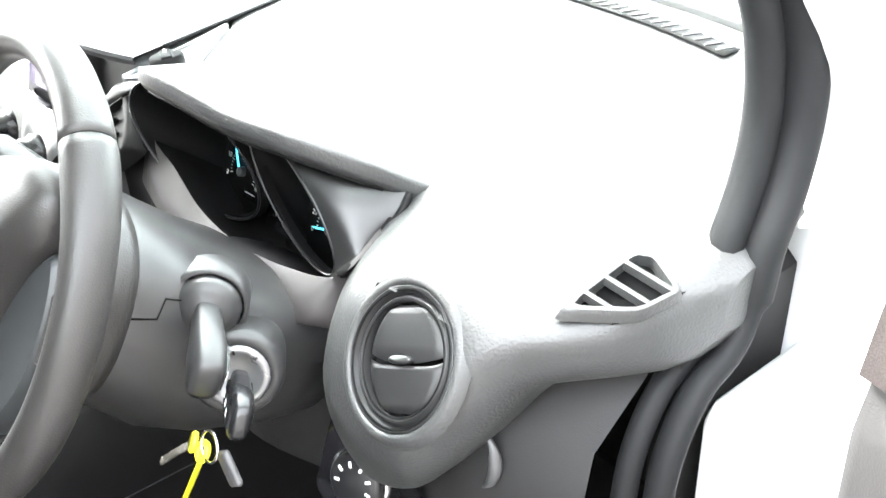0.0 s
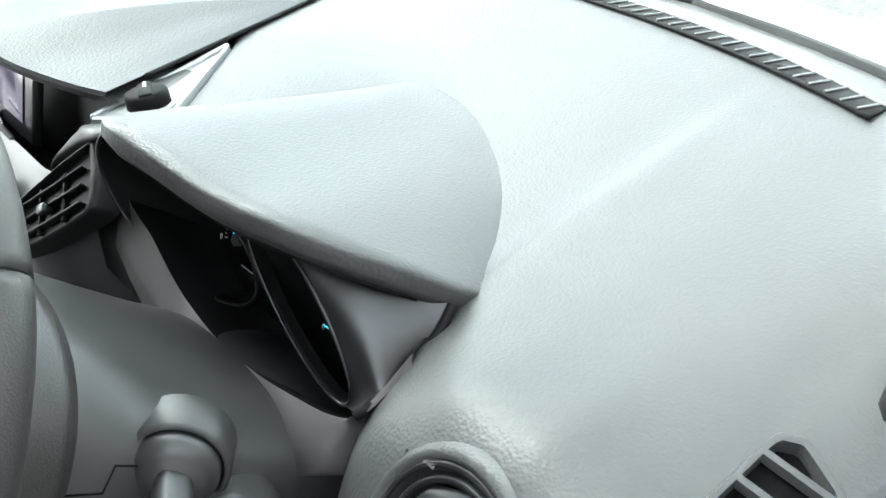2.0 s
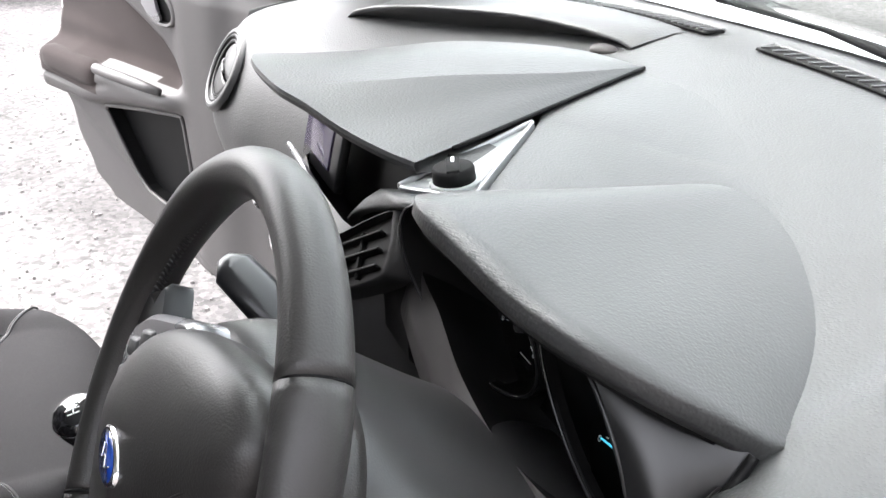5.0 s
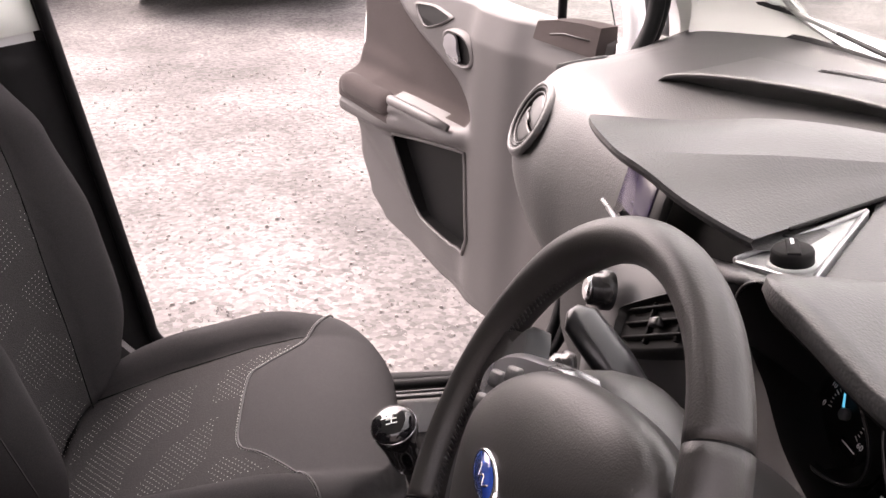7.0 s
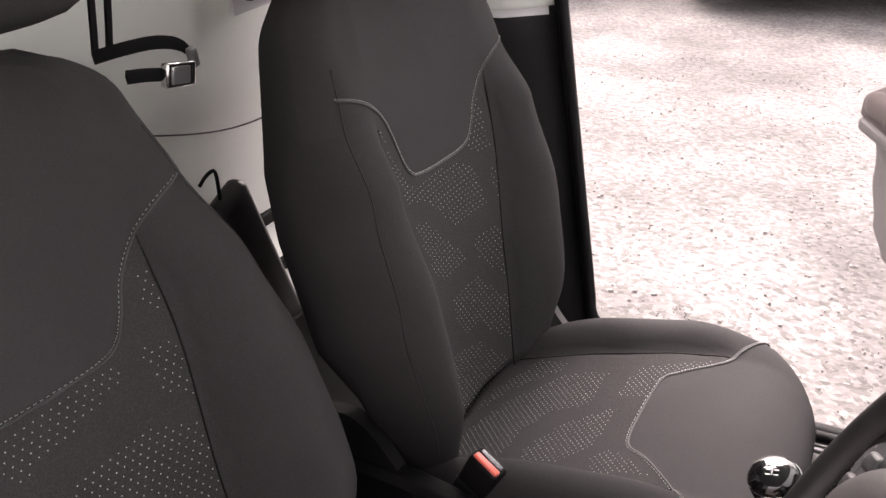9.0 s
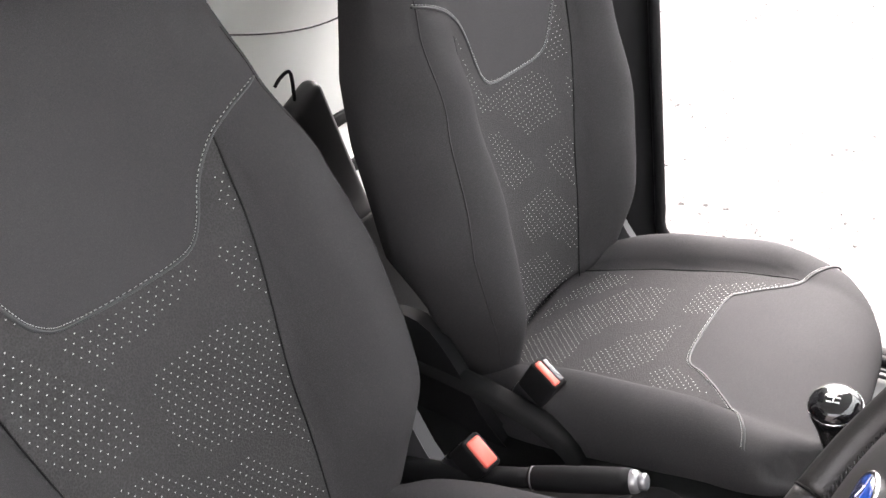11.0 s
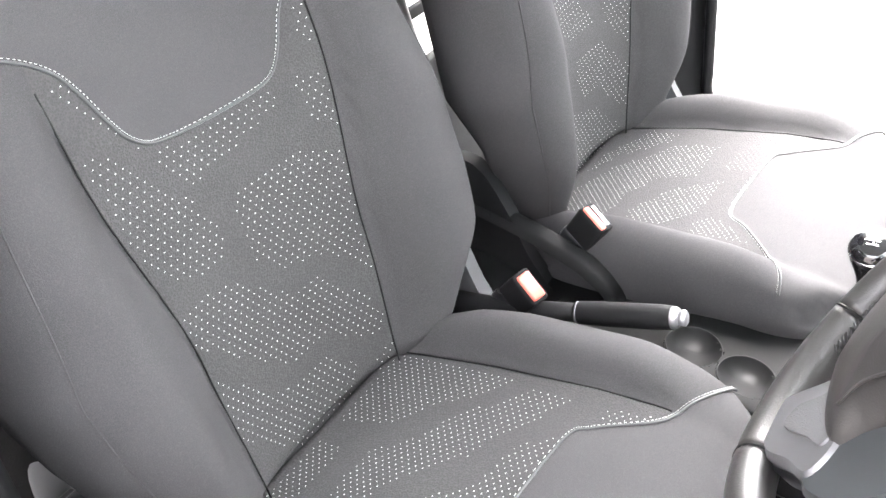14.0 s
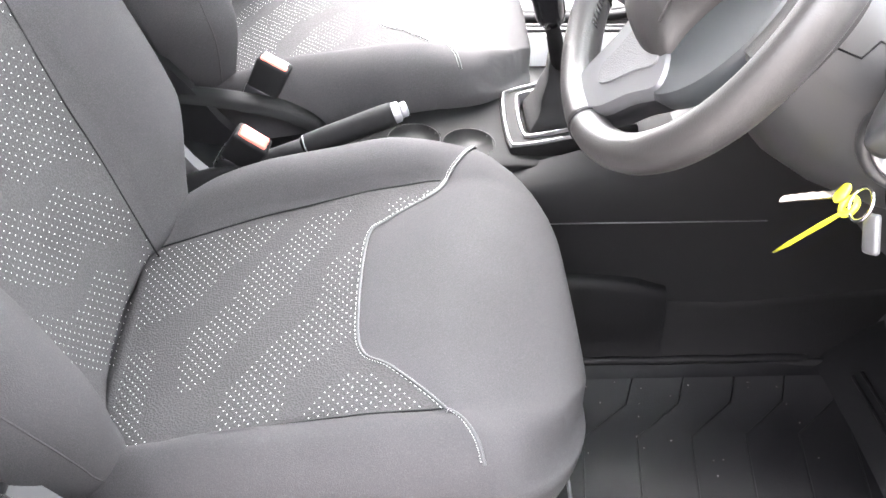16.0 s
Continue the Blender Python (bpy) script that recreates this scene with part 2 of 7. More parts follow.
# ---- ground and van shell ----
def gravel_material():
    m = mat("gravel_ground", (0.30, 0.275, 0.26), 0.9, stain=0.25, stain_scale=0.6)
    t = m.node_tree
    b = t.nodes["Principled BSDF"]
    co = t.nodes.new("ShaderNodeTexCoord")
    v = t.nodes.new("ShaderNodeTexVoronoi")
    v.inputs["Scale"].default_value = 55
    n = t.nodes.new("ShaderNodeTexNoise")
    n.inputs["Scale"].default_value, n.inputs["Detail"].default_value = 1.1, 7
    n2 = t.nodes.new("ShaderNodeTexNoise")
    n2.inputs["Scale"].default_value, n2.inputs["Detail"].default_value = 28, 4
    for x in (v, n, n2):
        t.links.new(co.outputs["Object"], x.inputs["Vector"])
    ramp = t.nodes.new("ShaderNodeValToRGB")
    ramp.color_ramp.elements[0].color, ramp.color_ramp.elements[0].position = (0.046, 0.043, 0.0415, 1), 0.36
    ramp.color_ramp.elements[1].color, ramp.color_ramp.elements[1].position = (0.112, 0.105, 0.1025, 1), 0.62
    t.links.new(n.outputs["Fac"], ramp.inputs["Fac"])
    bw = t.nodes.new("ShaderNodeRGBToBW")
    t.links.new(v.outputs["Color"], bw.inputs["Color"])
    mr = t.nodes.new("ShaderNodeMapRange")
    mr.inputs["To Min"].default_value, mr.inputs["To Max"].default_value = 0.40, 1.6
    t.links.new(bw.outputs["Val"], mr.inputs["Value"])
    mx = t.nodes.new("ShaderNodeMix")
    mx.data_type, mx.blend_type = "RGBA", "MULTIPLY"
    mx.inputs["Factor"].default_value = 1
    t.links.new(ramp.outputs["Color"], mx.inputs["A"])
    t.links.new(mr.outputs["Result"], mx.inputs["B"])
    t.links.new(mx.outputs["Result"], b.inputs["Base Color"])
    bp = t.nodes.new("ShaderNodeBump")
    bp.inputs["Strength"].default_value, bp.inputs["Distance"].default_value = 0.8, 0.012
    t.links.new(n2.outputs["Fac"], bp.inputs["Height"])
    t.links.new(bp.outputs["Normal"], b.inputs["Normal"])
    return m


GRAVEL = gravel_material()
g = Geo()
xs = [-400, -60, -20, -9] + [-8 + 0.25 * i for i in range(29)] + [-0.5, 2, 9, 20, 60, 400]
ys = [-400, -60, -20, -6] + [-5 + 0.25 * i for i in range(61)] + [14, 20, 60, 400]
for y in ys:
    for x in xs:
        g.v.append((x, y, 0.03 * noise.noise((x * 0.8, y * 0.8, 0)) + 0.012 * noise.noise((x * 3, y * 3, 4)) if max(abs(x), abs(y)) < 15 else 0))
for j in range(len(ys) - 1):
    for i in range(len(xs) - 1):
        a = j * len(xs) + i
        g.f.append((a, a + 1, a + 1 + len(xs), a + len(xs)))
        g.m.append(0)
tagged(part("ground", g, GRAVEL), "pinkish grey compacted gravel car park", "ground", kind="structure")

STONE = mat("loose_stone", (0.15, 0.14, 0.137), 0.85, stain=0.4, stain_scale=3)
g = Geo()
rs = random.Random(5)
for i in range(5200):
    x, y = -0.95 - 4.2 * rs.random() ** 1.4, -1.2 + 4.2 * rs.random()
    r = 0.003 + 0.008 * rs.random() ** 3
    z = 0.03 * noise.noise((x * 0.8, y * 0.8, 0)) + 0.012 * noise.noise((x * 3, y * 3, 4))
    a0, k = rs.random() * 6.28, 0.6 + 0.5 * rs.random()
    base = [(x + r * (0.7 + 0.5 * rs.random()) * math.cos(a0 + a), y + r * k * math.sin(a0 + a), z - 0.002) for a in (0, 1.26, 2.51, 3.77, 5.03)]
    top = [(x + (p[0] - x) * 0.6, y + (p[1] - y) * 0.6, z + r * 0.8) for p in base]
    g.add(base + top, [(j, (j + 1) % 5, 5 + (j + 1) % 5, 5 + j) for j in range(5)] + [(5, 6, 7, 8, 9)])
tagged(part("loose_gravel", g, STONE, smooth=False), "scattered loose grey and pink gravel stones", "gravel", kind="stuff")

body = thing("van_body", "white painted van body shell with black door seals", "van")
# floor, tunnel sides, roof
g = Geo()
rbox(g, (1.50, 2.0, 0.05), 0.01, Matrix.Translation((0, 0.55, 0.295)))
part("floor_pan", g, CARPET, body)
g = Geo()
rbox(g, (1.46, 1.37, 0.04), 0.02, Matrix.Translation((0, -0.06, 1.78)))
part("roof", g, PAINT, body)
g = Geo()
rbox(g, (1.42, 1.24, 0.012), 0.005, Matrix.Translation((0, -0.07, 1.748)))
part("headlining", g, BULKHEAD, body)
for sg in (-1, 1):
    # sill with a ribbed tread
    g = Geo()
    rbox(g, (0.10, 1.95, 0.30), 0.02, Matrix.Translation((sg * 0.81, 0.42, 0.245)))
    sill = part("sill", g, PAINT, body)
    g = Geo()
    rbox(g, (0.085, 1.1, 0.010), 0.003, Matrix.Translation((sg * 0.795, 0.52, 0.402)))
    for i in range(5):
        rbox(g, (0.006, 1.08, 0.006), 0.002, Matrix.Translation((sg * (0.765 + 0.014 * i), 0.52, 0.409)))
    part("sill_tread", g, GREYPL, sill, "ribbed grey sill tread")
    # pillar between door and load space
    g = Geo()
    loft(g, [[(sg * xx, yy - (z - 0.9) * 0.16 - 0.06 + (max(0, 0.62 - z) ** 2) * 1.4, z) for xx, yy in ((0.70, -0.20), (0.86, -0.20), (0.86, 0.06), (0.80, 0.08), (0.72, 0.0))] for z in [0.38 + 0.07 * i for i in range(20)]])
    pil = part("door_pillar", g, PAINT, body, edge=50)
    g = Geo()
    loft(g, [[(sg * xx, yy - (z - 0.9) * 0.16 - 0.06 + (max(0, 0.62 - z) ** 2) * 1.4, z) for xx, yy in ((0.690, -0.24), (0.716, -0.24), (0.812, 0.062), (0.790, 0.088), (0.716, 0.022), (0.688, -0.03))] for z in [0.40 + 0.04 * i for i in range(20)]])
    part("pillar_trim", g, BLACK, pil, "black plastic pillar trim")
    g = Geo()
    loft(g, [[(sg * xx, yy - (z - 0.9) * 0.16 - 0.06 + (max(0, 0.62 - z) ** 2) * 1.4, z) for xx, yy in ((0.688, -0.24), (0.716, -0.24), (0.806, 0.062), (0.784, 0.082), (0.714, 0.020), (0.686, -0.03))] for z in [1.178 + 0.04 * i for i in range(14)]])
    part("upper_pillar_trim", g, BULKHEAD, pil, "pale grey upper pillar trim")
    # seal round the door opening
    pts = [(sg * 0.80, 0.078 - (z - 0.9) * 0.16 - 0.06 + (max(0, 0.62 - z) ** 2) * 1.4, z) for z in [1.70 - 0.06 * i for i in range(20)]]
    pts += [(sg * 0.80, 0.16, 0.475), (sg * 0.80, 0.24, 0.432), (sg * 0.80, 0.40, 0.42), (sg * 0.80, 0.74, 0.42), (sg * 0.80, 0.87, 0.46), (sg * 0.80, 0.918, 0.60), (sg * 0.80, 0.926, 0.80), (sg * 0.80, 0.931, 0.912), (sg * 0.80, 0.945, 0.966), (sg * 0.80, 0.972, 1.003), (sg * 0.80, 1.010, 1.022), (sg * 0.80, 1.030, 1.057), (sg * 0.80, 1.040, 1.105), (sg * 0.80, 1.058, 1.147), (sg * 0.80, 1.068, 1.196), (sg * 0.80, 1.064, 1.244), (sg * 0.797, 1.045, 1.305), (sg * 0.785, 0.965, 1.45), (sg * 0.77, 0.84, 1.60), (sg * 0.75, 0.70, 1.70)]
    g = Geo()
    path = spline(pts, 150)
    tube(g, path, [0.018 if p.z > 1.06 or p.y < 0.6 else 0.013 for p in path], 12, flat=0.9)
    seal = part("door_seal", g, RUBBER, body, "soft black rubber door seal")
    g = Geo()
    tube(g, [p + (Vector((sg * -0.022, -0.017, 0)) if p.y > 0.5 and p.z > 0.7 else Vector((sg * -0.016, 0.018, 0))) for p in path], [0.0155 if p.y > 0.6 and p.z > 1.06 else 0.011 for p in path], 10)
    part("seal_lip", g, RUBBER, seal)
    # windscreen pillar
    g = Geo()
    spine = spline([(sg * 0.775, 1.12, 0.40), (sg * 0.785, 1.14, 0.95), (sg * 0.790, 1.14, 1.10), (sg * 0.786, 1.12, 1.20), (sg * 0.772, 1.04, 1.33), (sg * 0.745, 0.89, 1.50), (sg * 0.72, 0.70, 1.68), (sg * 0.70, 0.6, 1.76)], 30)
    loft(g, [[p + Vector(o) for o in ((sg * 0.045, -0.035, 0), (sg * 0.075, 0.03, 0), (sg * 0.05, 0.10, 0.02), (sg * -0.02, 0.075, 0.015), (sg * -0.035, 0.0, 0))] for p in spine])
    part("windscreen_pillar", g, PAINT, body, edge=60)
    g = Geo()
    loft(g, [[p + Vector(o) for o in ((sg * 0.000, -0.030, 0), (sg * 0.020, -0.01, 0), (sg * -0.040, 0.03, 0), (sg * -0.048, -0.005, 0.0))] for p in spine[8:]])
    part("pillar_cover", g, BULKHEAD, body, "pale grey windscreen pillar cover", edge=60)
    # hinge post below the dash
    g = Geo()
    rbox(g, (0.05, 0.20, 0.58), 0.02, Matrix.Translation((sg * 0.825, 1.07, 0.70)))
    part("hinge_post", g, PAINT, body)
    # side wall of the footwell
    g = Geo()
    loft(g, [[(sg * 0.785, y, 0.32), (sg * 0.785, y, 1.05), (sg * 0.765, y, 1.06), (sg * 0.750, y, 0.32)] for y in (0.965, 1.0, 1.06, 1.4)])
    part("kick_panel", g, DASH_LOW, body, edge=40)

# bulkhead behind the seats
g = Geo()
nx, nz = 60, 48
for j in range(nz + 1):
    z = 0.32 + 1.44 * j / nz
    for i in range(nx + 1):
        x = -0.74 + 1.48 * i / nx
        crease = 0.010 * math.tanh((z - (1.085 + 0.06 * math.sin(x * 5 + 0.6))) * 60)
        bulge = 0.02 * math.cos(x * 2.1)
        g.v.append((x, -0.43 + crease + bulge + 0.05 * math.tanh((0.70 - z) * 14), z))
for j in range(nz):
    for i in range(nx):
        a = j * (nx + 1) + i
        g.f.append((a, a + 1, a + nx + 2, a + nx + 1))
        g.m.append(0)
o = len(g.v)
g.add([(-0.74, -0.55, 0.32), (0.74, -0.55, 0.32), (0.74, -0.55, 1.76), (-0.74, -0.55, 1.76)], [(0, 3, 2, 1)])
bulk = tagged(part("bulkhead_wall", g, BULKHEAD, flip=True), "pale grey painted steel bulkhead behind the seats", "bulkhead", kind="structure")
for i, z in enumerate((0.800, 0.715, 0.630, 0.545)):
    g = Geo()
    x = -0.44 - 0.025 * i
    rbox(g, (0.16, 0.012, 0.026), 0.004, Matrix.Translation((x, -0.436 + 0.02 * math.cos(x * 2.1) + 0.05 * math.tanh((0.70 - z) * 14), z)))
    part("vent_slot", g, BLACK, bulk)
g = Geo()
rbox(g, (0.27, 0.008, 0.36), 0.003, Matrix.Translation((-0.492, -0.410, 1.388)) @ Matrix.Rotation(radians(2), 4, "Y"))
plate = part("cover_plate", g, PAINT, bulk, "white steel cover plate")
g = Geo()
lathe(g, [(0.014, -0.002), (0.014, 0.006), (0.010, 0.014), (0.0, 0.016)], 20, ring_frame((-0.402, -0.404, 1.236), (0, 1, 0)))
part("plate_knob", g, BLACK, plate, "black plastic knob")
g = Geo()
tube(g, [(x, -0.4195 + 0.02 * math.cos(x * 2.1), 1.085 + 0.06 * math.sin(x * 5 + 0.6)) for x in (-0.72 + 0.03 * k for k in range(49))], 0.0014, 6)
part("panel_seam", g, DASH_LOW, bulk)
g = Geo()
rbox(g, (1.44, 0.02, 0.36), 0.006, Matrix.Translation((0, -0.345, 0.50)))
part("lower_carpet", g, CARPET, bulk, "black carpet on the lower bulkhead")

# unseen dark wall beyond the driver's side, added to cut light through the door
LIGHT_BLOCK = mat("dark_light_block", (0.16, 0.15, 0.145), 0.9, stain=0.15, stain_scale=0.8, grain=0.01, bump=0.3)
g = Geo()
rbox(g, (0.25, 16.0, 2.9), 0.02, Matrix.Translation((3.2, 1.0, 1.40)))
tagged(part("light_block_east", g, LIGHT_BLOCK), "unseen dark wall added to cut light on the driver side", "wall", kind="structure")


# ---- dashboard ----
dash = thing("dashboard", "grained dark grey plastic dashboard with round air vents", "dashboard")
# stations across: x, then (y, z) of lip, nose, top front, middle, rear, glass edge
ST = [
    (-0.816, (0.995, 1.050), (0.987, 1.068), (0.995, 1.086), (1.010, 1.094), (1.024, 1.095), (1.036, 1.085)),
    (-0.800, (0.948, 1.032), (0.933, 1.058), (0.952, 1.087), (1.010, 1.103), (1.050, 1.108), (1.090, 1.100)),
    (-0.775, (0.905, 1.036), (0.885, 1.066), (0.915, 1.097), (1.000, 1.115), (1.200, 1.162), (1.310, 1.167)),
    (-0.74, (0.860, 1.020), (0.840, 1.055), (0.875, 1.100), (1.000, 1.120), (1.200, 1.167), (1.340, 1.169)),
    (-0.7, (0.812, 0.960), (0.795, 1.010), (0.848, 1.100), (0.980, 1.125), (1.220, 1.170), (1.370, 1.172)),
    (-0.65, (0.785, 0.890), (0.770, 0.980), (0.834, 1.102), (0.970, 1.130), (1.240, 1.172), (1.390, 1.174)),
    (-0.57, (0.800, 0.840), (0.785, 0.970), (0.845, 1.094), (0.960, 1.131), (1.250, 1.174), (1.420, 1.176)),
    (-0.48, (0.835, 0.820), (0.815, 0.960), (0.860, 1.088), (0.960, 1.125), (1.270, 1.176), (1.440, 1.177)),
    (-0.36, (0.865, 0.820), (0.845, 0.950), (0.880, 1.078), (0.970, 1.118), (1.280, 1.177), (1.450, 1.177)),
    (-0.26, (0.885, 0.820), (0.865, 0.950), (0.895, 1.070), (0.980, 1.115), (1.280, 1.177), (1.455, 1.177)),
    (-0.15, (0.905, 0.820), (0.890, 0.950), (0.915, 1.070), (0.990, 1.113), (1.280, 1.177), (1.455, 1.177)),
    (0.1, (0.915, 0.900), (0.905, 0.980), (0.935, 1.075), (1.000, 1.113), (1.280, 1.176), (1.455, 1.177)),
    (0.3, (0.925, 0.930), (0.920, 1.000), (0.950, 1.085), (1.020, 1.115), (1.270, 1.174), (1.450, 1.177)),
    (0.48, (0.925, 0.930), (0.920, 1.010), (0.945, 1.090), (1.020, 1.116), (1.260, 1.173), (1.430, 1.176)),
    (0.505, (0.870, 0.900), (0.865, 1.000), (0.905, 1.085), (1.000, 1.115), (1.260, 1.173), (1.425, 1.176)),
    (0.522, (0.813, 0.895), (0.805, 0.985), (0.847, 1.062), (0.960, 1.113), (1.250, 1.172), (1.420, 1.176)),
    (0.56, (0.790, 0.895), (0.776, 0.985), (0.834, 1.086), (0.955, 1.115), (1.250, 1.172), (1.420, 1.176)),
    (0.61, (0.780, 0.900), (0.768, 0.980), (0.832, 1.098), (0.960, 1.118), (1.250, 1.172), (1.400, 1.174)),
    (0.66, (0.784, 0.922), (0.768, 0.980), (0.832, 1.099), (0.970, 1.118), (1.240, 1.170), (1.390, 1.174)),
    (0.7, (0.812, 0.972), (0.793, 1.015), (0.832, 1.091), (0.980, 1.115), (1.220, 1.168), (1.370, 1.172)),
    (0.74, (0.862, 1.030), (0.842, 1.055), (0.858, 1.088), (1.000, 1.111), (1.200, 1.162), (1.340, 1.169)),
    (0.775, (0.906, 1.034), (0.886, 1.060), (0.900, 1.087), (1.000, 1.106), (1.200, 1.157), (1.310, 1.167)),
    (0.794, (0.948, 1.032), (0.933, 1.058), (0.952, 1.087), (1.010, 1.103), (1.050, 1.108), (1.090, 1.100)),
    (0.806, (0.995, 1.050), (0.987, 1.068), (0.995, 1.086), (1.010, 1.094), (1.024, 1.095), (1.036, 1.085)),
]


def lead(x):
    """How far the glass edge comes forward towards the passenger side."""
    k = max(0.0, min(1.0, (0.3 - x) / 0.7))
    return -0.10 * k * k * (3 - 2 * k)


ST = [(*r[:5], (r[5][0] + (0.5 * lead(r[0]) if abs(r[0]) < 0.78 else 0), r[5][1]), (r[6][0] + (lead(r[0]) if abs(r[0]) < 0.78 else 0), r[6][1])) for r in ST]


def slopes(x, y):
    """Tangents of a monotone curve through (x, y)."""
    d = [(y[i + 1] - y[i]) / (x[i + 1] - x[i]) for i in range(len(x) - 1)]
    out = [d[0]]
    for i in range(1, len(d)):
        if d[i - 1] * d[i] <= 0:
            out.append(0.0)
        else:
            h0, h1 = x[i] - x[i - 1], x[i + 1] - x[i]
            w0, w1 = 2 * h1 + h0, h1 + 2 * h0
            out.append((w0 + w1) / (w0 / d[i - 1] + w1 / d[i]))
    return out + [d[-1]]


# windscreen, scuttle and wipers
GLASS = bpy.data.materials.new("windscreen_glass")
GLASS.use_nodes = True
gb = GLASS.node_tree.nodes["Principled BSDF"]
gb.inputs["Transmission Weight"].default_value, gb.inputs["Roughness"].default_value, gb.inputs["IOR"].default_value = 1.0, 0.0, 1.45
gb.inputs["Base Color"].default_value = (0.90, 0.96, 0.93, 1)
g = Geo()
for j in range(13):
    k = j / 12
    for i in range(25):
        x = (-1 + 2 * i / 24)
        w = 0.80 - 0.09 * k
        y = (1.425 - 0.13 * x * x) * (1 - k) + (0.62 - 0.05 * x * x) * k
        g.v.append((x * w, y + lead(x * w) * (1 - k), 1.172 + (1.745 - 1.172) * (0.35 * k + 0.65 * k ** 0.9)))
for j in range(12):
    for i in range(24):
        a = j * 25 + i
        g.f.append((a, a + 1, a + 26, a + 25))
        g.m.append(0)
pane = part("windscreen", g, GLASS, body, "clear laminated windscreen")
sol = pane.modifiers.new("thickness", "SOLIDIFY")
sol.thickness = 0.005
pane.visible_shadow = False
g = Geo()
tube(g, spline([(x, 1.420 - 0.17 * (x / 0.8) ** 2 + lead(x), 1.174) for x in [-0.8 + 0.1 * i for i in range(17)]], 40), 0.010, 6)
part("windscreen_seal", g, RUBBER, body)
g = Geo()
loft(g, [[(x, 1.47 - 0.20 * (x / 0.8) ** 2, 1.135), (x, 1.62 - 0.20 * (x / 0.8) ** 2, 1.125), (x, 1.62 - 0.2 * (x / 0.8) ** 2, 1.03), (x, 1.47 - 0.2 * (x / 0.8) ** 2, 1.03)] for x in [-0.8 + 0.1 * i for i in range(17)]])
part("scuttle", g, BLACK, body, edge=40)
g = Geo()
rings = []
for k in range(9):
    y = 1.60 + 0.75 * k / 8
    rings.append([(x * (1 - 0.08 * k / 8), y - 0.18 * x * x, 1.02 - 0.20 * (k / 8) ** 1.3 - 0.16 * abs(x) ** 3) for x in [-0.8 + 0.1 * i for i in range(17)]])
loft(g, rings, closed=False, caps=False)
part("bonnet", g, PAINT, body, flip=True)
for x0, x1 in ((0.55, -0.12), (-0.02, -0.66)):
    wp = Geo()
    a, b = Vector((x0, 1.53 - 0.2 * (x0 / 0.8) ** 2 + lead(x0), 1.155)), Vector((x1, 1.415 - 0.2 * (x1 / 0.8) ** 2 + lead(x1), 1.225))
    tube(wp, [a, a.lerp(b, 0.5) + Vector((0, 0, 0.012)), b], [0.011, 0.008, 0.005], 8)
    wiper = part("wiper_arm", wp, BLACK, body)
    g = Geo()
    tube(g, [a.lerp(b, 0.2) + Vector((0, -0.02, 0)), b + Vector((-0.04, -0.01, 0.01))], 0.006, 6)
    part("wiper_blade", g, RUBBER, wiper)

STX = [r[0] for r in ST]
STC = [[(slopes(STX, [r[k + 1][c] for r in ST]), [r[k + 1][c] for r in ST]) for c in (0, 1)] for k in range(6)]


def dash_profile(x, n=44):
    i = max(0, min(len(STX) - 2, next((k for k in range(len(STX) - 1) if x <= STX[k + 1] + 1e-9), len(STX) - 2)))
    h = STX[i + 1] - STX[i]
    t = (x - STX[i]) / h
    val = lambda mv: (1 + 2 * t) * (1 - t) ** 2 * mv[1][i] + t * (1 - t) ** 2 * h * mv[0][i] + t * t * (3 - 2 * t) * mv[1][i + 1] + t * t * (t - 1) * h * mv[0][i + 1]
    pts = [(val(STC[k][0]), val(STC[k][1]), 0) for k in range(6)]
    lip = pts[0]
    pts = [(lip[0] + 0.035, lip[1] - 0.004, 0)] + pts
    return [(x, p.x, p.y) for p in spline(pts, n)]


def dash_top(x, y):
    """Height of the top pad at x, y."""
    prof = dash_profile(max(-0.815, min(0.805, x)), 60)
    nose = min(range(60), key=lambda i: prof[i][1])
    for p, q in zip(prof[nose:], prof[nose + 1:]):
        if p[1] <= y <= q[1]:
            return p[2] + (q[2] - p[2]) * (y - p[1]) / max(1e-6, q[1] - p[1])
    return prof[nose][2] if y < prof[nose][1] else prof[-1][2]


g = Geo()
xs = [-0.816 + 1.622 * i / 190 for i in range(191)]
loft(g, [dash_profile(x) for x in xs], closed=False, caps=False)
keep = []
for f in g.f:
    c = sum((Vector(g.v[i]) for i in f), Vector()) / len(f)
    keep.append(min((c - Vector((sg * 0.645, 0.7895, 1.0405))).length for sg in (-1, 1)) > 0.0600)
g.f = [f for f, k in zip(g.f, keep) if k]
g.m = [0] * len(g.f)
for x in (xs[0], xs[-1]):
    pr = dash_profile(x)
    n0 = len(g.v)
    g.v += pr + [(x, pr[-1][1], 1.04)]
    g.f.append(tuple(range(n0, n0 + len(pr) + 1)) if x < 0 else tuple(range(n0, n0 + len(pr) + 1))[::-1])
    g.m.append(0)
pad = part("upper_pad", g, DASH, dash, "soft grained dark grey upper pad", flip=True)

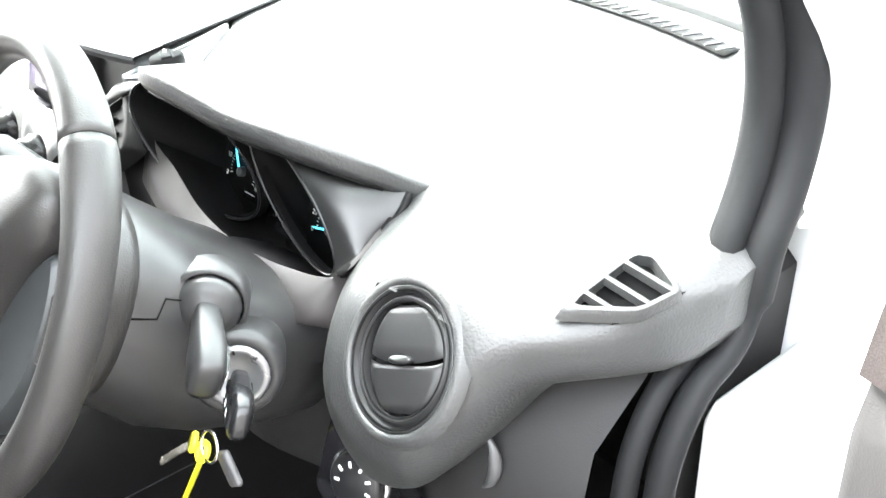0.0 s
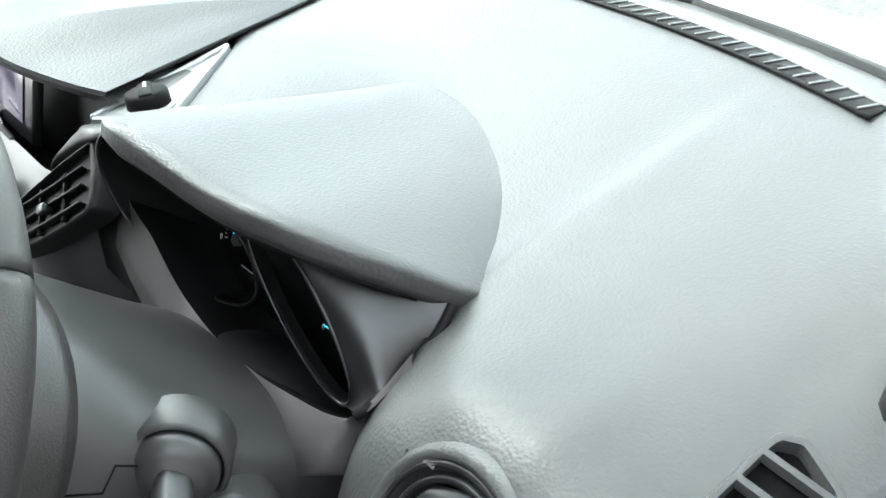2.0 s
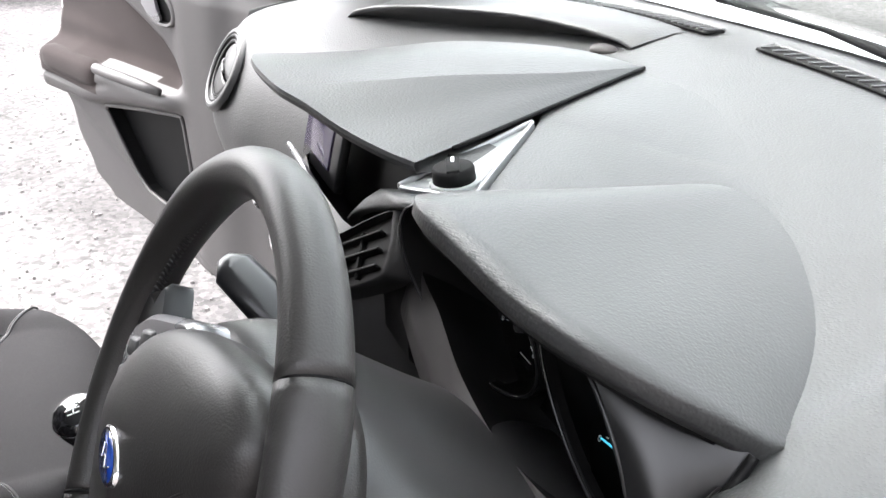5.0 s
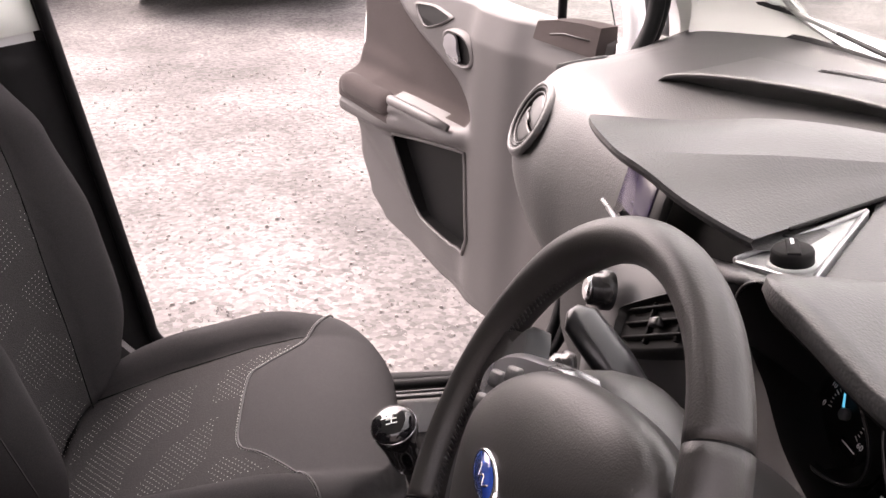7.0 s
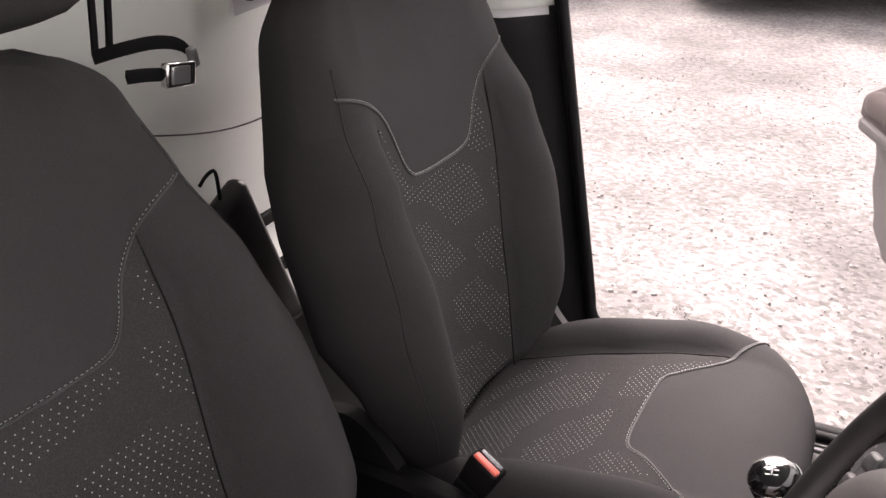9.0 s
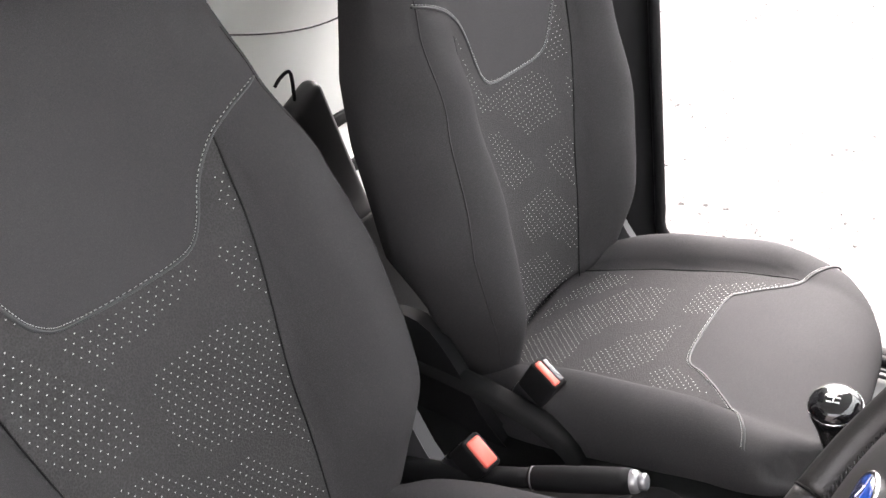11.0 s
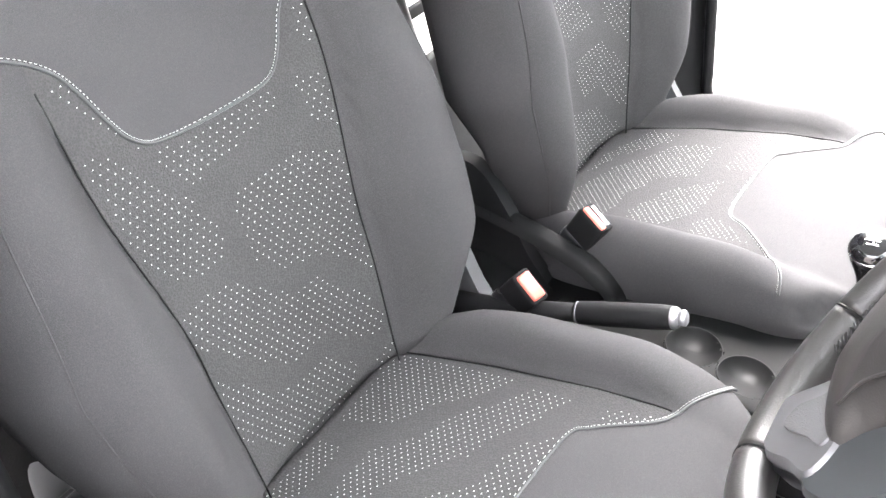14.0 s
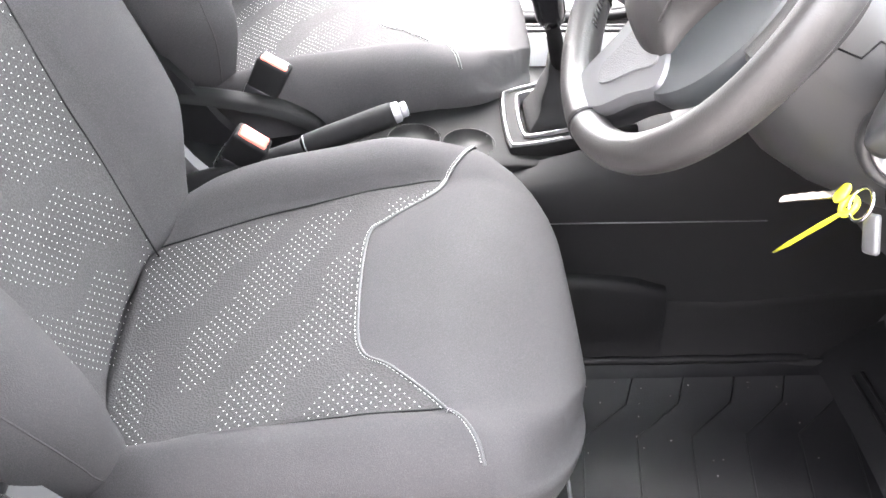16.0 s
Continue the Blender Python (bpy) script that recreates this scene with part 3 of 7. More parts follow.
# lower body of the dash on both sides
for sg, x0, x1, y0 in ((1, 0.50, 0.772, 0.86), (-1, -0.745, -0.24, 0.90)):
    g = Geo()
    rings = []
    for i in range(13):
        x = x0 + (x1 - x0) * i / 12
        yy = y0 - 0.03 * math.sin(math.pi * i / 12)
        draw = (1 - i / 12) ** 1.5 if sg < 0 else 0
        rings.append([(x + draw * d, yy + dy, z) for d, dy, z in ((0, 0.10, 1.03), (0.035, 0.02, 0.97), (0.080, 0, 0.88), (0.115, 0.01, 0.72), (0.125, 0.06, 0.60), (0.125, 0.22, 0.56))])
    loft(g, rings, closed=False, caps=False)
    low = part("lower_panel", g, DASH_LOW, dash, flip=sg > 0)
    if sg > 0:
        g = Geo()
        tube(g, spline([(0.690, 0.842, 0.965), (0.700, 0.842, 0.945), (0.697, 0.842, 0.92), (0.683, 0.842, 0.90)], 12), [0.001 + 0.005 * math.sin(math.pi * i / 11) for i in range(12)], 8)
        part("fuse_lid_grip", g, GREYPL, low)
    else:
        g = Geo()
        slab(g, [(p.x, p.y) for p in spline([(-0.62, 0.90, 0), (-0.53, 0.875, 0), (-0.40, 0.86, 0), (-0.32, 0.83, 0), (-0.315, 0.70, 0), (-0.33, 0.645, 0), (-0.46, 0.635, 0), (-0.585, 0.645, 0), (-0.61, 0.70, 0)], 50, True)], 0.03, Matrix(((1, 0, 0, 0), (0, 0, -1, 0.862), (0, 1, 0, 0), (0, 0, 0, 1))), bevel=0.008)
        lid = part("glovebox_lid", g, DASH_LOW, dash, "curved glovebox lid", edge=50)
        g = Geo()
        rbox(g, (0.012, 0.006, 0.075), 0.003, Matrix.Translation((-0.30, 0.852, 0.93)) @ Matrix.Rotation(radians(35), 4, "Y"))
        part("glovebox_latch", g, BLACK, lid)

# steel crossbar of the dash down to the floor, hidden bracket
g = Geo()
loft(g, [[(x, 1.18, 0.32), (x, 1.22, 0.75), (x, 1.30, 1.06), (x, 1.45, 1.06), (x, 1.45, 0.32)] for x in (-0.76, 0.76)])
part("firewall", g, CARPET, dash, edge=30)


def round_vent(c, normal, label):
    """A round swivel vent set in a pod: ring, bowl, split flap and thumb tab."""
    mo = ring_frame(c, normal) @ Matrix.Diagonal((0.768, 0.80, 0.80, 1))
    m = ring_frame(c, normal) @ Matrix.Diagonal((0.768, 0.80, 0.80, 1)) @ Matrix.Rotation(radians(22 if c[0] > 0 else -22), 4, "Z")
    g = Geo()
    lathe(g, [(0.0900, -0.010), (0.0850, -0.0005), (0.0790, 0.0025), (0.0745, 0.001), (0.0735, -0.004)], 64, mo, closed=True)
    ring = part("round_vent", g, DASH, dash, label)
    g = Geo()
    lathe(g, [(0.0738, -0.006), (0.0734, 0.0000), (0.0715, 0.001), (0.0695, -0.002), (0.067, -0.009), (0.0645, -0.010), (0.0625, -0.003), (0.0605, -0.002), (0.058, -0.006), (0.056, -0.02)], 64, mo, closed=True)
    part("vent_bezel", g, VENT, ring, "dark grey inner ring")
    for r, z in ((0.0695, 0.000), (0.0585, -0.004)):
        g = Geo()
        lathe(g, [(r - 0.0016, z), (r, z + 0.0012), (r + 0.0016, z)], 64, mo, closed=True)
        part("vent_groove", g, PITCH, ring)
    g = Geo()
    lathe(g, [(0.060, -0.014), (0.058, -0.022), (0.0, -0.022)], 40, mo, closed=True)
    # bowl is shallow, its near-black colour stands in for a deep duct's shade
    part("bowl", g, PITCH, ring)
    for lo, hi, nm in ((0.004, 0.054, "upper_flap"), (-0.054, -0.001, "lower_flap")):
        g = Geo()
        rows = []
        for i in range(11):
            v = lo + (hi - lo) * i / 10
            row = []
            for j in range(17):
                u = -1 + 2 * j / 16
                half = min(0.0550 * math.sqrt(max(0.02, 1 - (v / 0.0566) ** 2)), 0.054)
                inner = (nm == "upper_flap" and i == 0) or (nm == "lower_flap" and i == 10)
                vv = v - (0.009 * (1 - u * u) if inner else 0)
                edge_in = 0.004 if i in (0, 10) or j in (0, 16) else 0
                row.append(m @ Vector((u * half, vv, -0.001 - 0.14 * (u * half) ** 2 / 0.06 - 0.06 * v * v / 0.05 - edge_in)))
            rows.append(row)
        loft(g, rows, closed=False, caps=False)
        part(nm, g, VENT, ring)
    g = Geo()
    lathe(g, [(0.0165, -0.006), (0.016, 0.0), (0.013, 0.0018), (0.0, 0.0024)], 28, m @ Matrix.Translation((0, -0.001, 0)) @ Matrix.Diagonal((1, 0.30, 1, 1)))
    part("thumb_tab", g, VENT, ring)
    return ring


round_vent((0.645, 0.7920, 1.0393), (0.0, -1.0, 0.56), "round swivel vent with a two-piece flap")
round_vent((-0.645, 0.7920, 1.0393), (0.0, -1.0, 0.56), "round swivel vent with a two-piece flap")

# slotted side window vents on the top pad
for sg in (-1, 1):
    A, B, C = Vector((0.742, 0.957, 1.112)), Vector((0.787, 0.958, 1.100)), Vector((0.750, 0.874, 1.0975))
    fr = frame_at((A + B + C) / 3, (C - A), (A - B))
    if fr.to_3x3().col[2].z < 0:
        fr = frame_at((A + B + C) / 3, (C - A), (B - A))
    fr = fr @ Matrix.Translation((0, 0, 0.004))
    inv = fr.inverted()
    hull = [(q.x, q.y) for q in (inv @ Vector(p) for p in ((0.746, 0.862, 1.096), (0.786, 0.905, 1.097), (0.793, 0.946, 1.101), (0.756, 0.960, 1.108), (0.744, 0.950, 1.111)))]
    cx, cy = sum(p[0] for p in hull) / 5, sum(p[1] for p in hull) / 5
    lin = []
    for i in range(5):
        a, b = Vector(hull[i]), Vector(hull[(i + 1) % 5])
        lin += [a.lerp(b, k / 6) for k in range(6)]
    for _ in range(1):
        lin = [lin[k - 1] * 0.25 + lin[k] * 0.5 + lin[(k + 1) % 30] * 0.25 for k in range(30)]
    def on_pad(u, v, h):
        p = fr @ Vector((u, v, h))
        return Vector((sg * p.x, p.y, p.z))
    # the pad is cut away under the vent
    cut = [(cx + (p.x - cx) * 0.93, cy + (p.y - cy) * 0.93) for p in lin]
    me = pad.data
    bm = bmesh.new()
    bm.from_mesh(me)
    gone = []
    for f in bm.faces:
        c = f.calc_center_median()
        if sg * c.x > 0.70 and c.z > 1.05:
            q = inv @ Vector((sg * c.x, c.y, c.z))
            if abs(q.z) < 0.03 and inside(cut, q.x, q.y):
                gone.append(f)
    bmesh.ops.delete(bm, geom=gone, context="FACES")
    bm.to_mesh(me)
    bm.free()
    g = Geo()
    rings = []
    for q, z in ((1.12, -0.009), (1.08, -0.004), (1.04, -0.0004), (1.01, 0.0010), (0.95, 0.0012), (0.86, 0.0008), (0.84, -0.010)):
        rings.append([on_pad(cx + (p.x - cx) * q, cy + (p.y - cy) * q, z) for p in lin])
    loft(g, rings, caps=False)
    vent = part("side_window_vent", g, DASH, dash, "five-sided slotted window vent", flip=sg < 0, edge=50)
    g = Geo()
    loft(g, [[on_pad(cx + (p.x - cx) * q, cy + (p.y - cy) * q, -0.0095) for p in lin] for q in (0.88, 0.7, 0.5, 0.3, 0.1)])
    # shallow floor, the shade between the slats is put into its near-black
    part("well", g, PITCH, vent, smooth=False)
    for k in range(3):
        xs2 = max(p[0] for p in hull) - 0.004 - 0.0232 * (k + 1)
        ins = []
        for i in range(30):
            a, b = lin[i], lin[(i + 1) % 30]
            if (a.x - xs2) * (b.x - xs2) < 0:
                ins.append(a.y + (b.y - a.y) * (xs2 - a.x) / (b.x - a.x))
        if len(ins) >= 2:
            lo, hi = min(ins), max(ins)
            lo, hi = lo + (hi - lo) * 0.06, hi - (hi - lo) * 0.06
            g = Geo()
            loft(g, [[on_pad(xs2 + o, lo + (hi - lo) * t / 6, h) for o, h in ((-0.0026, -0.006), (-0.0022, 0.0012), (0.0022, 0.0012), (0.0026, -0.006))] for t in range(7)])
            part("slat", g, DASH, vent, edge=40)

# defroster grilles along the glass
for x0, x1 in ((0.02, 0.615), (-0.40, -0.055)):
    g = Geo()
    mid = lambda x: Vector((x, 1.322 - 0.39 * (x - 0.2) ** 2, dash_top(x, 1.322 - 0.39 * (x - 0.2) ** 2) + 0.001))
    n = 34
    path = [mid(x0 + (x1 - x0) * i / 60) for i in range(61)]
    loft(g, [[p + Vector((0, -0.013, 0.000)), p + Vector((0, -0.011, 0.003)), p + Vector((0, 0.011, 0.004)), p + Vector((0, 0.014, 0.000))] for p in path])
    grille = part("defroster_grille", g, PITCH, dash, "long black defroster grille")
    tube_g = Geo()
    tube(tube_g, [p + Vector((0, 0.0145, 0.003)) for p in path], 0.0022, 6)
    part("grille_rim", tube_g, GREYPL, grille)
    for i in range(n):
        p = mid(x0 + (x1 - x0) * (i + 0.5) / n)
        g = Geo()
        rbox(g, (0.0030, 0.023, 0.002), 0.0008, Matrix.Translation(p + Vector((0, 0, 0.0042))) @ Matrix.Rotation(radians(-20), 4, "Z"))
        part("grille_bar", g, GREYPL, grille)

# raised ledge with a shallow tray before the glass on the passenger side
g = Geo()
edge = spline([(-0.52, 0.975, 0), (-0.44, 1.01, 0), (-0.35, 1.06, 0), (-0.22, 1.135, 0), (-0.085, 1.20, 0)], 40)
rings = []
for i, p in enumerate(edge):
    k = math.sin(math.pi * i / 39) ** 0.6
    h = 0.003 + 0.032 * k
    z0 = dash_top(p.x, p.y)
    y1, y2 = p.y + 0.05, min(1.32, p.y + 0.16)
    rings.append([(p.x, p.y + 0.035, z0 - 0.004), (p.x, p.y + 0.004, z0 + h - 0.008), (p.x, p.y - 0.004, z0 + h - 0.003), (p.x, p.y, z0 + h), (p.x, y1, dash_top(p.x, y1) + h * 0.6), (p.x, y2, dash_top(p.x, y2) + 0.0015)])
loft(g, rings, closed=False, caps=False)
part("tray_ledge", g, DASH, dash, flip=True)

# small light sensor dome beside the tray
g = Geo()
lathe(g, [(0.020, -0.004), (0.019, 0.002), (0.014, 0.006), (0.007, 0.0078), (0.0, 0.008)], 28, Matrix.Translation((-0.1115, 1.176, 1.1615)) @ Matrix.Rotation(radians(28), 4, "Z") @ Matrix.Diagonal((1.0, 0.6, 1.0, 1.0)))
part("light_sensor", g, SURROUND, dash, "small oval light sensor")
# broad foot of the passenger's windscreen pillar cover
g = Geo()
foot = [[(-0.748, 1.105, 1.150), (-0.64, 1.185, 1.164), (-0.503, 1.283, 1.172)], [(-0.748, 1.10, 1.22), (-0.675, 1.162, 1.222), (-0.60, 1.212, 1.226)], [(-0.738, 1.04, 1.33), (-0.70, 1.075, 1.333), (-0.655, 1.125, 1.335)], [(-0.715, 0.93, 1.46), (-0.69, 0.95, 1.462), (-0.66, 0.99, 1.465)]]
cols = [spline([r[c] for r in foot], 16) for c in range(3)]
loft(g, cols + [[p + Vector((0.004, 0.004, -0.002)) for p in cols[2]], [p + Vector((0.0, 0.022, 0.0)) for p in cols[2]]], closed=False, caps=False)
foot = part("pillar_foot", g, BULKHEAD, body, "pale grey foot of the windscreen pillar cover")
g = Geo()
tube(g, [p + Vector((0.007, 0.008, 0.0)) for p in cols[2]], 0.0055, 8)
part("glass_edge", g, RUBBER, foot)

# instrument binnacle
HOOD = [(0.165, 0.93, 1.115), (0.185, 0.875, 1.145), (0.229, 0.806, 1.179), (0.279, 0.778, 1.198), (0.335, 0.784, 1.192), (0.395, 0.799, 1.177), (0.45, 0.820, 1.168), (0.485, 0.850, 1.152), (0.508, 0.882, 1.134), (0.522, 0.912, 1.114), (0.527, 0.945, 1.094)]
edge = spline(HOOD, 60)
hood_foot = spline([(0.21, 1.07, 0), (0.225, 1.10, 0), (0.262, 1.114, 0), (0.335, 1.10, 0), (0.42, 1.052, 0), (0.48, 0.995, 0)], 60)
g = Geo()
rings = []
for k in range(15):
    t = k / 14
    ring = []
    for i, p in enumerate(edge):
        u = i / 59
        tail = hood_foot[i].copy()
        tail.z = dash_top(tail.x, tail.y) - 0.004
        q = p.lerp(tail, t)
        lift = 0.017 * math.sin(math.pi * t) ** 1.3 * math.sin(math.pi * u ** 0.55)
        near = 0.958
        low0, low = dash_top(p.x, max(near, p.y)), dash_top(q.x, max(near, q.y))
        ease = (1 - t) ** 2 * (1 + t)
        end = max(0, (u - 0.88) / 0.12) ** 2
        ring.append(Vector((q.x, q.y, low + (p.z - low0) * ease + lift - 0.004 * t ** 3 - 0.004 * end * min(1, t * 4))))
    rings.append(ring)
for _ in range(25):
    for k in range(1, 14):
        for i in range(1, 59):
            rings[k][i].z += 0.5 * ((rings[k - 1][i].z + rings[k + 1][i].z + rings[k][i - 1].z + rings[k][i + 1].z) / 4 - rings[k][i].z)
for k in range(1, 14):
    for i in range(1, 59):
        rings[k][i].z += 0.010 * math.sin(math.pi * k / 14) ** 0.8 * math.exp(-((i / 59 - 0.27) / 0.17) ** 2)
band = [[p + Vector((0, 0.010, -0.024)) for p in edge], [p + Vector((0, 0.002, -0.022)) for p in edge], [p + Vector((0, -0.003, -0.012)) for p in edge], [p + Vector((0, -0.001, -0.003)) for p in edge]]
under = [[p + Vector((0, 0.10 - 0.075 * max(0, min(1, (i / 59 - 0.55) / 0.25)), -0.018 - 0.02 * math.sin(math.pi * i / 59) - 0.012 * max(0, min(1, (i / 59 - 0.55) / 0.25)))) for i, p in enumerate(edge)]]
loft(g, under + band + rings, closed=False, caps=False)
part("cluster_hood", g, DASH, dash, "arched grained hood over the instruments")
# near-black strip below the lip, standing in for the shaded gap there
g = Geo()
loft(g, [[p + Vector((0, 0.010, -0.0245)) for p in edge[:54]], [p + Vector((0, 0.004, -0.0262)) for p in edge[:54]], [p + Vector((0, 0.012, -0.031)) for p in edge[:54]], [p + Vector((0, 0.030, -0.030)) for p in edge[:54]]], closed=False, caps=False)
part("hood_gap_shade", g, PITCH, dash, "black strip for the shaded gap under the hood lip")
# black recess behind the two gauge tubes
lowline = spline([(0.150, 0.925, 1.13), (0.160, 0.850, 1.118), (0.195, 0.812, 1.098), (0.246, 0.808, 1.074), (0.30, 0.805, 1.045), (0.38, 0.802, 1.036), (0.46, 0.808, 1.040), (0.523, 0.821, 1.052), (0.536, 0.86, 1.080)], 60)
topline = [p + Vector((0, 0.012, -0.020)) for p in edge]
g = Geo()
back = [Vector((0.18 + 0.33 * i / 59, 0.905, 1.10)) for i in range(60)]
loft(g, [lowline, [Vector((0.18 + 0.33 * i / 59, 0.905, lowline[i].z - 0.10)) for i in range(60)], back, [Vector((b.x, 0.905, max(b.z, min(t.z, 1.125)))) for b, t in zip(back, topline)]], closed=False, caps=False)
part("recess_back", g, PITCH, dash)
# smooth side wall at the outer end
g = Geo()
left = [Vector((0.4315 + 0.0555 * math.cos(a) + 0.0315 * math.sin(a), 0.8355, 1.0872 - 0.0560 * math.cos(a) + 0.0196 * math.sin(a))) for a in (radians(150 - 150 * k / 11) for k in range(12))]
right = spline([(0.5235, 0.906, 1.104), (0.5265, 0.890, 1.088), (0.5270, 0.862, 1.068), (0.5235, 0.822, 1.0525)], 12)
rows = []
for i, (a, b) in enumerate(zip(left, right)):
    rows.append([a.lerp(b, k / 12) + Vector((0.007, -0.006 * math.sin(math.pi * i / 11), 0.003)) * math.sin(math.pi * k / 12) for k in range(13)])
loft(g, rows, closed=False, caps=False)
part("recess_side", g, SIDEWALL, dash, "smooth dark grey side wall of the recess")
g = Geo()
tube(g, [p + Vector((0.001, -0.001, 0.001)) for p in right], 0.0042, 6)
part("recess_gap", g, PITCH, dash)


def gauge(c, ca, sa, hub, dial, ang, name):
    """A deep tube cut at a slant, with a dial, ticks, numerals and a lit needle."""
    c, ca, sa = Vector(c), Vector(ca), Vector(sa)
    m = frame_at(hub, (1, 0, 0), (0, 0.30, 0.95))
    lip, base = [], []
    for j in range(56):
        a = j / 56 * math.tau
        lip.append(ca * math.cos(a) + sa * math.sin(a))
        b0 = a - radians(45)
        base.append(m @ Vector((0.046 * math.cos(b0), 0.046 * math.sin(b0), 0)))
    g = Geo()
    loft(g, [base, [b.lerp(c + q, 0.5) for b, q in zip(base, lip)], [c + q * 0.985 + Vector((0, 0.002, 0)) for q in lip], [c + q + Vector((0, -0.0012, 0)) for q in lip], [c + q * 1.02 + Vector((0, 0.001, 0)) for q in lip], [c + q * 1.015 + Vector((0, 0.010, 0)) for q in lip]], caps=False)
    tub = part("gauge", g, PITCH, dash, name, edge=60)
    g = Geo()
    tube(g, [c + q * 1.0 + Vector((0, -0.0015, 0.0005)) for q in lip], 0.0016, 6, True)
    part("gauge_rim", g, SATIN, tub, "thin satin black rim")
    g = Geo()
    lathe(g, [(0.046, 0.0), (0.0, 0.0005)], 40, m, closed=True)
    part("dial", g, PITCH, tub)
    for i in range(25):
        a = radians(196 - 216 * i / 24)
        g = Geo()
        L = 0.0055 if i % 4 == 0 else 0.003
        rbox(g, (L, 0.0008, 0.0006), 0.0002, m @ Matrix.Translation((0.0245 * math.cos(a), 0.0245 * math.sin(a), 0.001)) @ Matrix.Rotation(a, 4, "Z"), seg=1)
        part("tick", g, WHITEINK, tub)
    for i, txt in enumerate(dial):
        a = radians(196 - 216 * i / (len(dial) - 1))
        cu = bpy.data.curves.new("numeral", "FONT")
        cu.body, cu.size, cu.align_x, cu.align_y, cu.extrude = txt, 0.0078, "CENTER", "CENTER", 0.0002
        cu.materials.append(WHITEINK)
        me = bpy.data.meshes.new_from_object(new("numeral_text", cu))
        bpy.data.objects.remove(bpy.data.objects["numeral_text"])
        ob = new("numeral", me)
        ob.parent = tub
        ob.matrix_world = m @ Matrix.Translation((0.033 * math.cos(a), 0.033 * math.sin(a), 0.001))
    a = radians(ang)
    g = Geo()
    tube(g, [m @ Vector((0.006 * math.cos(a), 0.006 * math.sin(a), 0.005)), m @ Vector((0.029 * math.cos(a), 0.029 * math.sin(a), 0.003))], [0.0011, 0.0007], 6)
    part("needle", g, NEEDLE, tub)
    g = Geo()
    lathe(g, [(0.0055, 0.0), (0.0055, 0.006), (0.004, 0.0075), (0.0, 0.0075)], 20, m)
    part("needle_hub", g, GREYPL, tub)
    g = Geo()
    rbox(g, (0.026, 0.010, 0.001), 0.002, m @ Matrix.Translation((0.020, -0.022, 0.0008)))
    sub = part("small_gauge", g, GLOSS, tub)
    g = Geo()
    rbox(g, (0.020, 0.0009, 0.001), 0.0004, m @ Matrix.Translation((0.020, -0.0195, 0.0014)))
    part("scale_bar", g, WHITEINK, sub)
    return tub


NEEDLE = bpy.data.materials.new("lit_blue_needle")
NEEDLE.use_nodes = True
nb = NEEDLE.node_tree.nodes["Principled BSDF"]
nb.inputs["Base Color"].default_value = (0.05, 0.45, 0.65, 1)
nb.inputs["Emission Color"].default_value, nb.inputs["Emission Strength"].default_value = (0.08, 0.60, 0.9, 1), 0.12
gauge((0.2655, 0.8252, 1.094), (0.0577, 0.0231, -0.0653), (0.0436, 0.0185, 0.0259), (0.264, 0.878, 1.054), ["0", "10", "20", "30", "40", "50", "60"], 128, "rev counter in a deep black tube with a lit blue needle")
gauge((0.4315, 0.838, 1.0872), (0.0555, 0.0, -0.0560), (0.0330, 0.0, 0.0205), (0.430, 0.879, 1.042), ["0", "20", "40", "60", "80", "100", "120", "140"], 192, "speedometer in a deep black tube with a lit blue needle")
g = Geo()
m = frame_at((0.352, 0.868, 1.040), (1, 0, 0), (0, 0.36, 0.93))
slab(g, [(-0.022, -0.022), (0.026, -0.022), (0.018, 0.010), (-0.016, 0.010)], 0.004, m, bevel=0.001)
msg = part("message_screen", g, GLOSS, dash)
g = Geo()
rbox(g, (0.012, 0.002, 0.001), 0.0005, m @ Matrix.Translation((0.0, -0.006, 0.001)))
part("print_bar", g, WHITEINK, msg)
g = Geo()
rbox(g, (0.003, 0.003, 0.001), 0.0005, m @ Matrix.Translation((0.010, 0.002, 0.001)))
part("warning_mark", g, RED, msg)

# sloping trim under the instruments
g = Geo()
upper = [p for p in lowline]
lower = spline([(0.150, 0.90, 1.05), (0.158, 0.812, 1.045), (0.20, 0.795, 1.025), (0.30, 0.785, 1.000), (0.40, 0.782, 0.995), (0.47, 0.784, 0.998), (0.517, 0.790, 1.018), (0.522, 0.83, 1.05), (0.525, 0.88, 1.09)], 60)
bottom = [p + Vector((0, 0.10, -0.06)) for p in lower]
loft(g, [bottom, lower, [a.lerp(b, 0.5) + Vector((0, -0.004, 0.002)) for a, b in zip(lower, upper)], upper], closed=False, caps=False)
part("cluster_surround", g, SURROUND, dash, "brownish grey trim below the instruments")

# display hood
VIS = [(-0.275, 0.875, 1.118), (-0.235, 0.815, 1.158), (-0.165, 0.762, 1.195), (-0.095, 0.738, 1.209), (-0.025, 0.744, 1.203), (0.022, 0.762, 1.196), (0.070, 0.783, 1.184), (0.118, 0.808, 1.175), (0.143, 0.828, 1.169)]
edge = spline(VIS, 56)
g = Geo()
NC, NT = 28, 24
tip = Vector((-0.030, 1.180, dash_top(-0.030, 1.180) + 0.002))
crease = spline([edge[NC], (0.008, 0.835, 1.204), (0.014, 0.920, 1.200), (0.002, 1.060, 1.181), tip], NT)
flank = spline([edge[0], (-0.285, 0.960, dash_top(-0.285, 0.960) + 0.003), (-0.245, 1.070, dash_top(-0.245, 1.070)), (-0.145, 1.150, dash_top(-0.145, 1.150)), tip], NT)
slab_rows, rings = [], []
